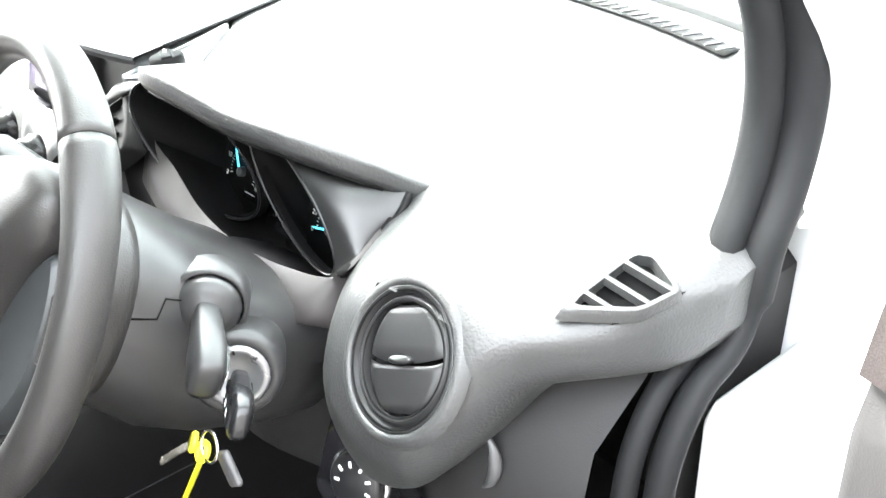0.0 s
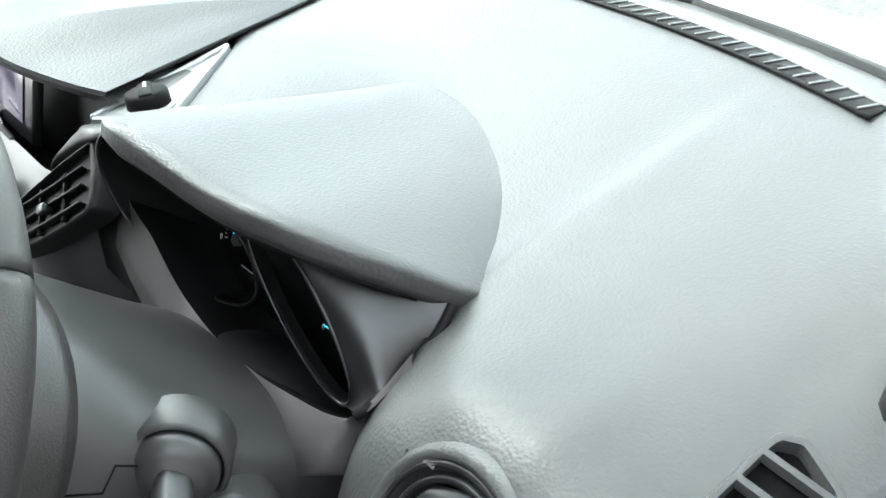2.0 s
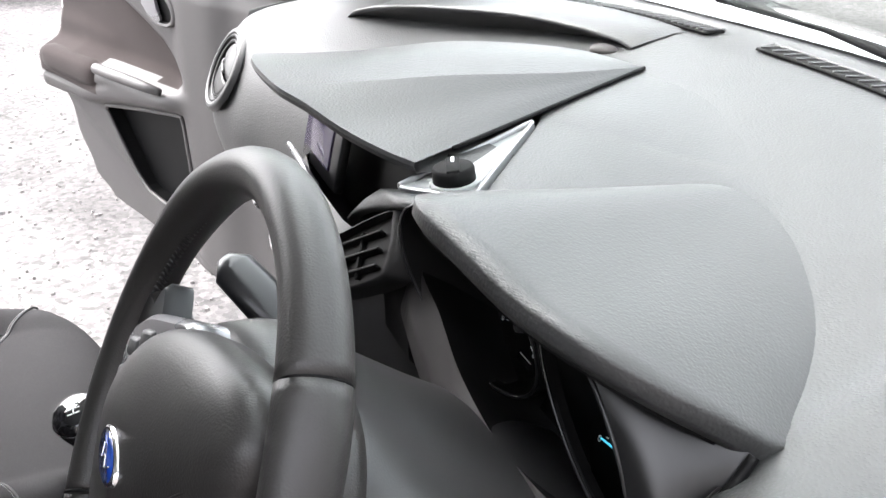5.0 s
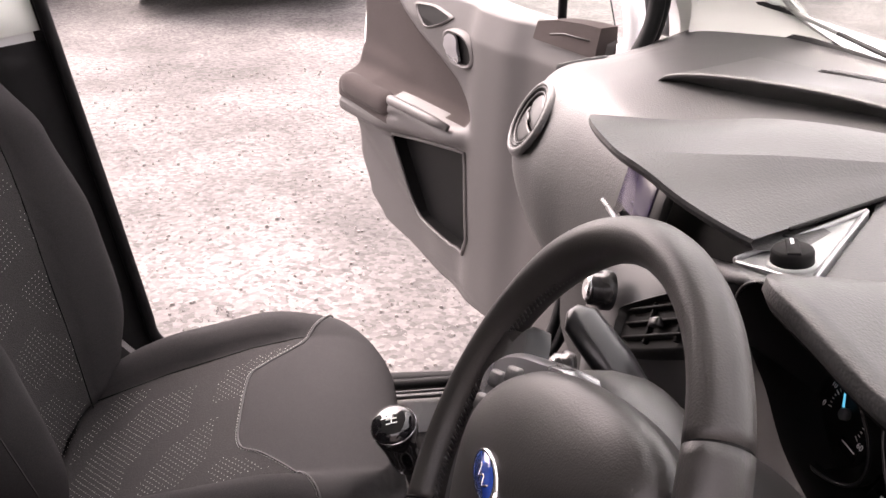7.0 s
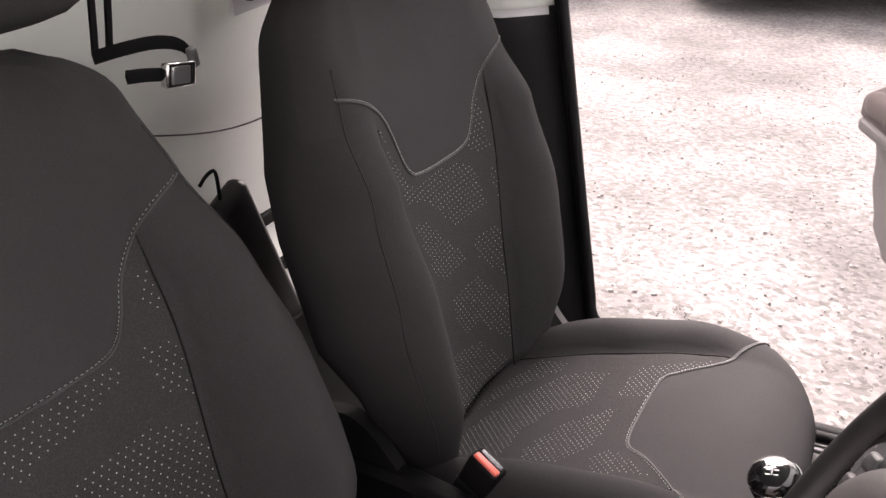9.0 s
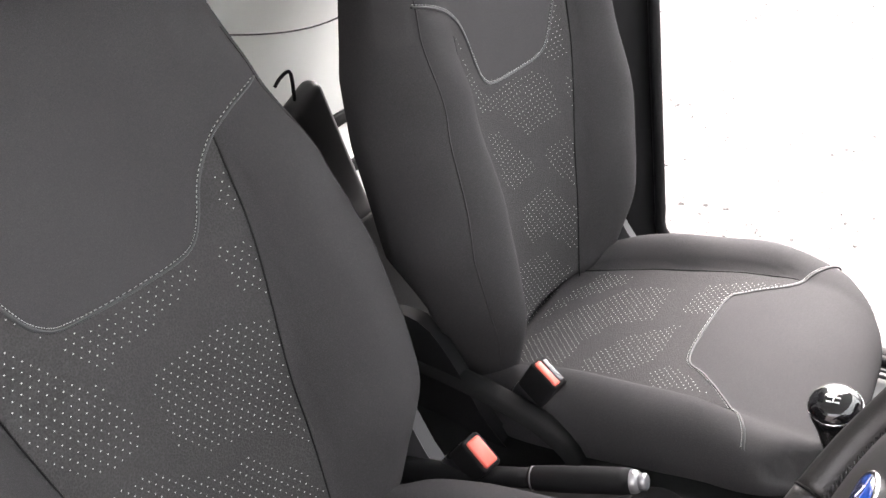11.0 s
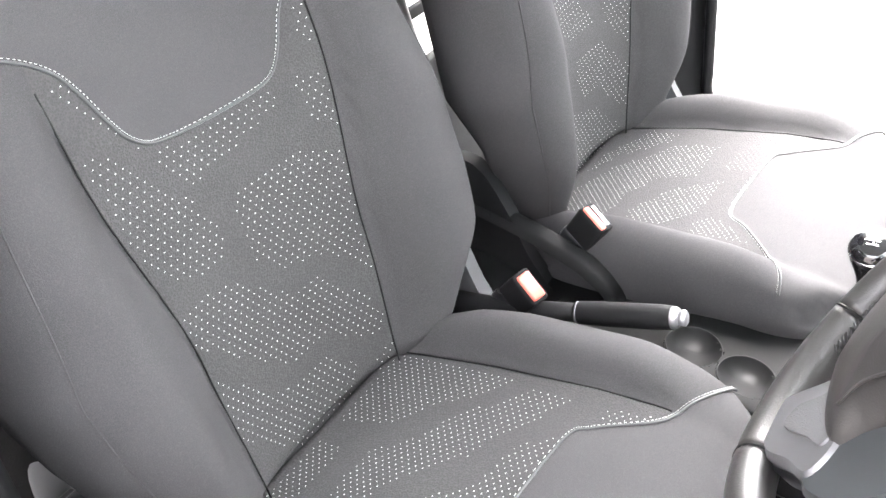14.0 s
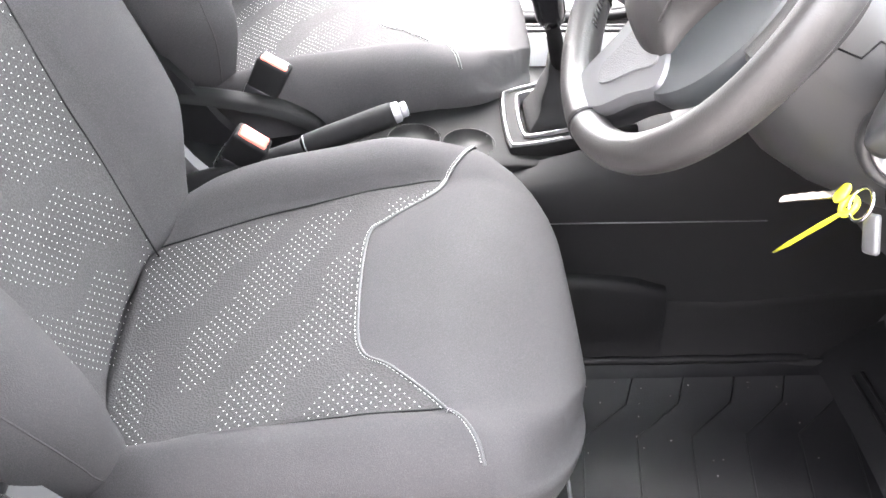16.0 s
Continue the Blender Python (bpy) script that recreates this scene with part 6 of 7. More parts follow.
CUSH_SEAM = [(-0.252, 0.420), (-0.225, 0.410), (-0.182, 0.385), (-0.142, 0.362), (-0.104, 0.305), (-0.078, 0.281), (0.03, 0.272), (0.098, 0.277), (0.128, 0.308), (0.185, 0.356), (0.228, 0.383), (0.254, 0.392)]
BACK_PATCHES = [
    [(-0.124, 0.481), (-0.146, 0.484), (-0.156, 0.402), (-0.116, 0.400), (-0.095, 0.415)],
    [(0.170, 0.535), (0.156, 0.510), (0.114, 0.433), (0.086, 0.412), (-0.054, 0.409), (-0.107, 0.377), (-0.118, 0.312), (-0.026, 0.308), (0.057, 0.382), (0.119, 0.400), (0.144, 0.450)],
    [(-0.139, 0.371), (-0.162, 0.368), (-0.166, 0.281), (-0.148, 0.292)],
    [(0.115, 0.367), (0.076, 0.360), (-0.036, 0.259), (-0.029, 0.247), (0.045, 0.246), (0.079, 0.282), (0.100, 0.328)],
    [(-0.063, 0.272), (-0.129, 0.277), (-0.154, 0.255), (-0.163, 0.178), (-0.150, 0.161), (-0.074, 0.236)],
    [(0.025, 0.209), (-0.062, 0.210), (-0.131, 0.142), (-0.160, 0.128), (-0.150, 0.060), (-0.129, 0.055), (-0.048, 0.133), (-0.006, 0.132), (0.027, 0.169)],
    [(0.060, 0.128), (-0.044, 0.097), (-0.121, 0.024), (-0.044, 0.006), (0.050, 0.010)],
]
CUSH_PATCHES = [
    [(0.060, -0.010), (-0.056, 0.016), (-0.141, 0.063), (-0.131, 0.117), (-0.105, 0.108), (-0.048, 0.040)],
    [(0.145, 0.015), (0.073, 0.016), (-0.007, 0.046), (-0.094, 0.121), (-0.100, 0.194), (-0.004, 0.189), (0.016, 0.140), (0.073, 0.106), (0.145, 0.103)],
    [(0.127, 0.130), (0.049, 0.169), (-0.003, 0.237), (0.104, 0.229), (0.157, 0.192), (0.156, 0.138)],
    [(-0.031, 0.224), (-0.088, 0.228), (-0.119, 0.245), (-0.150, 0.352), (-0.075, 0.283), (-0.033, 0.271)],
    [(0.175, 0.244), (0.135, 0.234), (0.113, 0.252), (0.131, 0.286), (0.166, 0.322)],
]
DRIVER_BACK = [
    [(-0.150, 0.488), (-0.170, 0.484), (-0.170, 0.433), (-0.148, 0.450)],
    [(-0.121, 0.411), (-0.175, 0.406), (-0.172, 0.357), (-0.166, 0.310), (-0.145, 0.339), (-0.124, 0.365)],
    [(0.088, 0.432), (-0.092, 0.417), (-0.090, 0.392), (-0.023, 0.377), (0.023, 0.379), (0.045, 0.363), (0.067, 0.383)],
    [(0.157, 0.536), (0.147, 0.527), (0.112, 0.478), (0.089, 0.428), (0.116, 0.452), (0.153, 0.511)],
    [(0.162, 0.459), (0.128, 0.440), (0.097, 0.401), (0.061, 0.356), (0.041, 0.305), (0.050, 0.282), (0.089, 0.285), (0.126, 0.297), (0.152, 0.340)],
    [(0.012, 0.337), (-0.093, 0.336), (-0.150, 0.306), (-0.165, 0.270), (-0.152, 0.124), (-0.124, 0.160), (-0.082, 0.203), (-0.021, 0.220), (0.018, 0.256)],
    [(0.150, 0.268), (0.106, 0.267), (0.050, 0.251), (0.008, 0.208), (-0.024, 0.188), (-0.056, 0.186), (-0.110, 0.128), (-0.132, 0.080), (-0.120, 0.062), (-0.094, 0.068), (-0.046, 0.108), (0.029, 0.114), (0.071, 0.158), (0.145, 0.232)],
    [(0.165, 0.213), (0.112, 0.158), (0.048, 0.091), (-0.030, 0.084), (-0.074, 0.043), (-0.053, 0.010), (0.055, 0.010), (0.150, 0.113)],
    [(-0.091, 0.027), (-0.125, 0.043), (-0.139, 0.020), (-0.101, 0.010)],
]
DRIVER_CUSH = [
    [(-0.142, 0.001), (-0.140, 0.181), (-0.101, 0.158), (-0.067, 0.104), (-0.026, 0.082), (-0.008, 0.001)],
    [(-0.135, 0.208), (-0.138, 0.262), (-0.096, 0.241), (-0.053, 0.207), (-0.013, 0.195), (0.046, 0.139), (0.099, 0.114), (0.110, 0.079), (0.070, 0.075), (0.020, 0.079), (-0.017, 0.125), (-0.060, 0.140), (-0.090, 0.170)],
    [(-0.078, 0.276), (0.075, 0.274), (0.086, 0.247), (0.123, 0.200), (0.155, 0.200), (0.205, 0.180), (0.203, 0.139), (0.153, 0.129), (0.113, 0.137), (0.082, 0.166), (0.044, 0.198), (0.008, 0.226), (-0.050, 0.235)],
    [(0.152, 0.232), (0.123, 0.263), (0.134, 0.293), (0.188, 0.345), (0.204, 0.354), (0.205, 0.215), (0.190, 0.210)],
    [(0.028, 0.001), (0.031, 0.046), (0.081, 0.044), (0.141, 0.044), (0.180, 0.066), (0.190, 0.009), (0.107, 0.001)],
    [(-0.136, 0.300), (-0.150, 0.365), (-0.124, 0.376), (-0.111, 0.334), (-0.117, 0.305)],
]


def back_front(u, s):
    """How far the backrest's front stands out at u across and s up."""
    w, p, b = lerp_table(BACK_W, s), lerp_table(BACK_P, s), lerp_table(BACK_B, s)
    a = abs(u)
    if s > BACK_TOP - 0.09:
        t = (s - BACK_TOP + 0.09) / 0.09
        drop = 0.055 * (1 - math.sqrt(max(0, 1 - t * t)))
    else:
        drop = 0
    base = 0.010 * math.sin(min(s, 0.6) / 0.6 * math.pi)
    if a < b:
        f = 0.020 * (a / b) ** 2.2
    else:
        t = min(1, (a - b) / max(w - b, 1e-4))
        e = 0.020 - (0.004 if t < 0.06 and s < 0.5 else 0)
        if t < 0.5:
            k = t / 0.5
            f = e + (p - 0.020) * math.sin(k * math.pi / 2)
        else:
            k = (t - 0.5) / 0.5
            f = p - (p + 0.03) * (1 - math.sqrt(max(0, 1 - k * k * 0.98)))
    return f + base - drop


def cush_b(u, y):
    """Half width of the cushion's inner field."""
    return lin_table([(0, 0.147), (0.35, 0.168), (0.5, 0.17)], y) + (0.022 if u > 0 else 0)


def cush_top(u, y):
    """The cushion's height at u across and y ahead of the fold."""
    w, b = cush_w(y), cush_b(u, y)
    z = lin_table([(0, 0.0), (0.15, 0.048), (0.28, 0.080), (0.36, 0.092), (0.52, 0.095)], y)
    a = abs(u)
    p = 0.040 * lerp_table([(0, 0.7), (0.12, 1.0), (0.3, 0.75), (0.42, 0.15), (0.5, 0.0)], y)
    if a < b:
        f = 0.006 * (a / b) ** 2
        if y > 0.27:
            f += 0.010 * math.sin(min(1, (y - 0.27) / 0.12) * math.pi / 2) * (1 - (a / b) ** 2)
    else:
        t = min(1, (a - b) / max(w - b, 1e-4))
        if t < 0.4:
            f = 0.006 - (0.004 if t < 0.08 and y < 0.36 else 0) + p * math.sin(t / 0.4 * math.pi / 2)
        else:
            k = (t - 0.4) / 0.6
            f = 0.006 + p - (p + 0.045) * (1 - math.sqrt(max(0, 1 - k * k * 0.98)))
    if y > 0.40:
        k = min(1, (y - 0.40) / 0.117)
        f -= 0.075 * (1 - math.sqrt(max(0, 1 - k * k * 0.98)))
    return z + f


def cush_w(y):
    w = lin_table([(0, 0.245), (0.08, 0.268), (0.30, 0.278), (0.40, 0.268)], y)
    if y > 0.36:
        k = (y - 0.36) / 0.157
        w = 0.10 + 0.172 * math.sqrt(max(0, 1 - min(1, k) ** 2.6))
    return w


def back_place(lean):
    th = radians(lean)
    up, fw = Vector((0, -math.sin(th), math.cos(th))), Vector((0, math.cos(th), math.sin(th)))
    return lambda u, s, f: Vector((u, 0, 0)) + up * s + fw * f


def dots(place, patches, half, v0, lift, seam, pu, pv):
    """Small stitched dots in staggered rows within the patches, pu apart across and pv from row to row."""
    g = Geo()
    rd = random.Random(3)
    j = 0
    v = v0
    while v < 0.53:
        u = -0.176 + (pu / 2 if j % 2 else 0)
        while u < 0.21:
            if abs(u) < half(u, v) - 0.004 and v < seam(u) - 0.008 and any(inside(q, u, v) for q in patches):
                c = place(u, v, lift)
                du = (place(u + 0.004, v, lift) - c).normalized()
                dv = (place(u, v + 0.004, lift) - c)
                dv = (dv - du * dv.dot(du)).normalized()
                n = du.cross(dv)
                r = 0.00070 + 0.0002 * rd.random()
                ring = [c + (du * math.cos(a) * 1.25 + dv * math.sin(a)) * r for a in (k / 6 * math.tau for k in range(6))]
                g.add(ring + [c + n * 0.0005], [(k, (k + 1) % 6, 6) for k in range(6)])
            u += pu
        v += pv
        j += 1
    return g


def stitched_seam(place, path, parent, n=260):
    """A welted seam with a row of pale stitches beside it."""
    pts = spline([(u, v, 0) for u, v in path], n)
    g = Geo()
    tube(g, [place(p.x, p.y, 0.0005) for p in pts], 0.0018, 6)
    welt = part("seam_welt", g, PIPING, parent)
    g = Geo()
    for i in range(0, n - 2, 2):
        a, b = pts[i], pts[i + 1]
        d = (b - a).normalized()
        o = Vector((-d.y, d.x, 0)) * -0.0030
        tube(g, [place(q.x + o.x, q.y + o.y, 0.0016) for q in (a, (a + b) / 2, b)], 0.00042, 5)
    tagged(part("stitching", g, THREAD, welt, "white top-stitching"), kind="stuff")


OUTBOARD = [(0.0, 0.225), (0.05, 0.250), (0.10, 0.274), (0.15, 0.294), (0.20, 0.309), (0.28, 0.322), (0.45, 0.300), (0.57, 0.276), (0.64, 0.262), (0.70, 0.245)]


def seat(at, lean, outer, patches, inboard, label):
    """A front seat: outer is +1 where the door is on its right, -1 on its left."""
    st = thing("front_seat", label, "car seat", at, "front seats")
    # backrest, with its own outline on either side
    place0 = back_place(lean)

    def place(u, s, f):
        if abs(u) > 0.18:
            w = lerp_table(BACK_W, max(0, s))
            side = OUTBOARD if u * outer > 0 else inboard
            u = math.copysign(0.18 + (abs(u) - 0.18) * (lin_table(side, s) - 0.18) / (w - 0.18), u)
        return place0(u, s, f)
    back_thick = [(0.0, 0.004), (0.08, 0.010), (0.2, 0.035), (0.36, 0.075), (0.5, 0.11), (0.66, 0.085), (BACK_TOP, 0.055)]
    rows, nf = [], 72
    ss = [-0.035 + (BACK_TOP + 0.035) * i / 74 for i in range(75)]
    ss[-3:] = [BACK_TOP - 0.010, BACK_TOP - 0.003, BACK_TOP]
    for s in ss:
        w = lerp_table(BACK_W, max(0, s))
        if s > BACK_TOP - 0.085:
            k = (s - BACK_TOP + 0.085) / 0.085
            w = 0.07 + (w - 0.07) * math.sqrt(max(0, 1 - k ** 2.2))
        row = []
        for i in range(nf + 1):
            u = -w + 2 * w * i / nf
            scale = lerp_table(BACK_W, max(0, s)) / w
            f = back_front(u * scale if abs(u) > 0.16 else u, max(0, s))
            if s < 0.02:
                f -= 0.9 * (0.02 - s)
            row.append(place(u, s, f))
        th = lin_table(back_thick, s)
        if s > BACK_TOP - 0.05:
            th *= max(0.15, math.sqrt(max(0, 1 - ((s - BACK_TOP + 0.05) / 0.05) ** 2)))
        edge = back_front(lerp_table(BACK_W, max(0, s)), max(0, s))
        rear = lin_table([(0.0, 0.030), (0.12, 0.012), (0.26, -0.03)], max(0, s))
        for i in range(13):
            a = math.pi * i / 12
            u = w * math.cos(a)
            f = min(edge, rear) - th * math.sin(a) ** 0.5
            row.append(place(u * (1 if 0 < i < 12 else 0.999), s, f if 0 < i < 12 else min(edge, rear) - 0.004))
        rows.append(row)
    g = Geo()
    n = len(rows[0])
    verts = [p for r in rows for p in r]
    g.v = [tuple(p) for p in verts]
    poly = [(p.x, p.y) for p in spline([(u, v, 0) for u, v in BACK_SEAM], 60)]
    for i in range(len(rows) - 1):
        s = (ss[i] + ss[i + 1]) / 2
        w = lerp_table(BACK_W, max(0, s))
        for j in range(n):
            k = (j + 1) % n
            slot = 0
            if j < nf:
                u = (-w + 2 * w * (j + 0.5) / nf)
                b = lerp_table(BACK_B, max(0, s))
                seam_s = 0.545
                for (u1, s1), (u2, s2) in zip(poly, poly[1:]):
                    if (u1 - u) * (u2 - u) <= 0 and abs(u1 - u2) > 1e-6:
                        seam_s = s1 + (s2 - s1) * (u - u1) / (u2 - u1)
                        break
                slot = 1 if s > seam_s else (2 if abs(u) < b else 0)
            g.f.append((i * n + j, i * n + k, (i + 1) * n + k, (i + 1) * n + j))
            g.m.append(slot)
    g.f.append(tuple((len(rows) - 1) * n + j for j in range(n)))
    g.m.append(1)
    back = part("backrest", g, [CLOTH, CLOTH_TOP, CLOTH_INSERT], st, "dark grey knitted cloth backrest with a dotted middle")
    on_back = lambda u, s, lift: place(u, s, back_front(u, s) + lift)
    stitched_seam(on_back, BACK_SEAM, back)
    for sg in (-1, 1):
        g = Geo()
        tube(g, [on_back(sg * (lerp_table(BACK_B, s) - 0.001), s, 0.0001) for s in (i / 40 * 0.52 + 0.005 for i in range(41))], 0.0012, 6)
        part("insert_welt", g, BLACK, back)
        g = Geo()
        tube(g, [on_back(sg * (lerp_table(BACK_W, s) * 0.90), s, 0.0002) for s in (i / 40 * 0.60 + 0.02 for i in range(41))], 0.0011, 5)
        part("bolster_welt", g, CLOTH, back)
    tagged(part("dot_pattern", dots(on_back, patches[0], lambda u, s: lerp_table(BACK_B, s), 0.012, 0.0006, lambda u: lin_table([(p[0], p[1]) for p in BACK_SEAM[::-1]], u), 0.0108, 0.0078), THREAD, back, "pale woven dots in angular patches", smooth=False), kind="stuff")
    # cushion
    rows, nf, ny = [], 72, 62
    ys = [-0.03 + 0.547 * i / ny for i in range(ny + 1)]
    ys[-9:] = [0.462, 0.475, 0.486, 0.495, 0.503, 0.509, 0.513, 0.516, 0.517]
    for y in ys:
        w = cush_w(max(0, y))
        row = []
        for i in range(nf + 1):
            u = -w + 2 * w * i / nf
            row.append(Vector((u, y, cush_top(u * (1 + (max(1, cush_w(0.36) / w) - 1) * max(0, min(1, (abs(u) / w - 0.35) / 0.6)) ** 1.5), max(0, y)) - (0.02 if y < -0.01 else 0))))
        z0 = row[-1].z
        tuck, drop = 0.018 + 0.22 * max(0, y - 0.36), 0.30 * max(0, y - 0.40)
        for i in range(1, 8):
            k = i / 8
            row.append(Vector((w - tuck * k * k, y - drop * k * k, z0 + (-0.10 - z0) * k)))
        for i in range(9):
            row.append(Vector(((w - tuck) * (1 - 2 * i / 8), y - drop, -0.10)))
        for i in range(7, 0, -1):
            k = i / 8
            row.append(Vector((-w + tuck * k * k, y - drop * k * k, z0 + (-0.10 - z0) * k)))
        rows.append(row)
    g = Geo()
    n = len(rows[0])
    g.v = [tuple(p) for r in rows for p in r]
    poly = [(p.x, p.y) for p in spline([(u, v, 0) for u, v in CUSH_SEAM], 60)]
    for i in range(len(rows) - 1):
        y = (ys[i] + ys[i + 1]) / 2
        w = cush_w(max(0, y))
        for j in range(n):
            k = (j + 1) % n
            slot = 0
            if j < nf:
                u = -w + 2 * w * (j + 0.5) / nf
                seam_y = 0.40
                for (u1, s1), (u2, s2) in zip(poly, poly[1:]):
                    if (u1 - u) * (u2 - u) <= 0 and abs(u1 - u2) > 1e-6:
                        seam_y = s1 + (s2 - s1) * (u - u1) / (u2 - u1)
                        break
                slot = 1 if y > seam_y else (2 if abs(u) < cush_b(u, y) else 0)
            g.f.append((i * n + j, i * n + k, (i + 1) * n + k, (i + 1) * n + j))
            g.m.append(slot)
    g.f.append(tuple((len(rows) - 1) * n + j for j in range(n)))
    g.m.append(1)
    cush = part("cushion", g, [CLOTH, CLOTH_TOP, CLOTH_INSERT], st, "dark grey knitted cloth cushion with a dotted middle")
    on_cush = lambda u, y, lift: Vector((u, y, cush_top(u, y) + lift))
    stitched_seam(on_cush, CUSH_SEAM, cush)
    for sg in (-1, 1):
        g = Geo()
        tube(g, [on_cush(sg * (cush_b(sg, y) - 0.001), y, 0.0001) for y in (i / 40 * (0.35 if sg > 0 else 0.36) + 0.01 for i in range(41))], 0.0012, 6)
        part("insert_welt", g, BLACK, cush)
    g = Geo()
    rim = []
    for y in [i / 30 * 0.50 for i in range(31)]:
        rim.append((cush_w(y) - 0.002, min(y, 0.492), -0.035 + 0.02 * y))
    loop = rim + [(-x, y, z) for x, y, z in rim[::-1]]
    tube(g, spline(loop, 120), 0.0022, 6)
    part("skirt_welt", g, PIPING, cush)
    tagged(part("dot_pattern", dots(on_cush, patches[1], cush_b, 0.010, 0.0006, lambda u: lin_table(CUSH_SEAM, u), 0.0122, 0.0047), THREAD, cush, "pale woven dots in slanting bands", smooth=False), kind="stuff")
    # headrest on two posts
    hr = Geo()
    rings = []
    for i in range(15):
        k = 0.5 - 0.5 * math.cos(math.pi * i / 14)
        s = BACK_TOP + 0.003 + 0.19 * k
        e = math.sqrt(max(0.0, 1 - abs(2 * k - 1) ** 9.0))
        w, d = 0.15 + 0.050 * e, 0.025 + 0.045 * e
        rings.append([place(w * math.copysign(abs(math.cos(a)) ** 0.6, math.cos(a)), s, 0.045 + d * math.copysign(abs(math.sin(a)) ** 0.7, math.sin(a))) for a in (j / 32 * math.tau for j in range(32))])
    loft(hr, rings)
    head = part("headrest", hr, CLOTH, st, "dark grey cloth headrest")
    for sg in (-1, 1):
        g = Geo()
        tube(g, [place(sg * 0.06, BACK_TOP - 0.05, -0.02), place(sg * 0.06, BACK_TOP + 0.08, -0.015)], 0.006, 10)
        part("headrest_post", g, CHROME, head)
        g = Geo()
        lathe(g, [(0.0165, -0.02), (0.0165, 0.007), (0.013, 0.011), (0.008, 0.011)], 16, Matrix.Translation(place(sg * 0.06, BACK_TOP, -0.02)))
        part("post_guide", g, BLACK, head)
    # frame, runners and side shields
    g = Geo()
    rbox(g, (0.46, 0.40, 0.06), 0.01, Matrix.Translation((0, 0.22, -0.125)))
    part("seat_frame", g, BLACK, st)
    for sg in (-1, 1):
        g = Geo()
        rbox(g, (0.045, 0.50, 0.115), 0.006, Matrix.Translation((sg * 0.19, 0.20, -0.205)))
        part("runner", g, BLACK, st)
        g = Geo()
        prof = [(-0.17, 0.06), (-0.14, 0.13), (-0.06, 0.145), (0.0, 0.085), (0.05, 0.010), (0.13, -0.045), (0.32, -0.075), (0.455, -0.085), (0.47, -0.115), (0.44, -0.15), (-0.08, -0.15), (-0.15, -0.05)]
        pts = spline([(a, b, 0) for a, b in prof], 48, True)
        slab(g, [(p.x, p.y) for p in pts], 0.030, Matrix.Translation((sg * 0.275 - (0.0 if sg > 0 else 0.03), 0, 0)) @ Matrix(((0, 0, 1, 0), (1, 0, 0, 0), (0, 1, 0, 0), (0, 0, 0, 1))) @ Matrix.Translation((0, 0, 0.015)), bevel=0.006)
        shield = part("side_shield", g, GREYPL if sg == outer or outer > 0 else BLACK, st, "satin grey plastic side shield" if sg == outer or outer > 0 else "dark plastic side shield", edge=40)
        if sg == outer:
            g = Geo()
            ring = []
            for i in range(64):
                a = i / 64 * math.tau
                ring.append(0.041 + 0.0022 * math.cos(a * 9))
            rr = [[(r * q * math.cos(i / 64 * math.tau), r * q * math.sin(i / 64 * math.tau), z) for i, r in enumerate(ring)] for q, z in ((0.90, -0.01), (1.0, 0.004), (1.0, 0.040), (0.93, 0.046), (0.78, 0.047), (0.74, 0.043), (0.5, 0.043))]
            g2 = Geo()
            loft(g2, rr)
            g.add(g2.v, g2.f, 0, Matrix.Translation((sg * 0.268, -0.060, 0.102)) @ Matrix.Rotation(radians(90 * sg), 4, "Y"))
            part("recliner_knob", g, SATIN, shield, "ribbed black recliner hand wheel")
    return st


SEAT_Z = 0.607
seat(pose(0.343, 0.0, SEAT_Z), 19.3, 1, (DRIVER_BACK, DRIVER_CUSH), [(0.0, 0.25), (0.05, 0.290), (0.13, 0.345), (0.22, 0.350), (0.34, 0.338), (0.45, 0.316), (0.57, 0.288), (0.64, 0.268), (0.70, 0.25)], "dark grey cloth driver seat with white-stitched seams")
seat(pose(-0.347, 0.020, SEAT_Z), 10.4, -1, (BACK_PATCHES, CUSH_PATCHES), [(0.0, 0.20), (0.08, 0.242), (0.16, 0.280), (0.26, 0.308), (0.42, 0.308), (0.57, 0.276), (0.64, 0.262), (0.70, 0.245)], "dark grey cloth passenger seat with white-stitched seams")


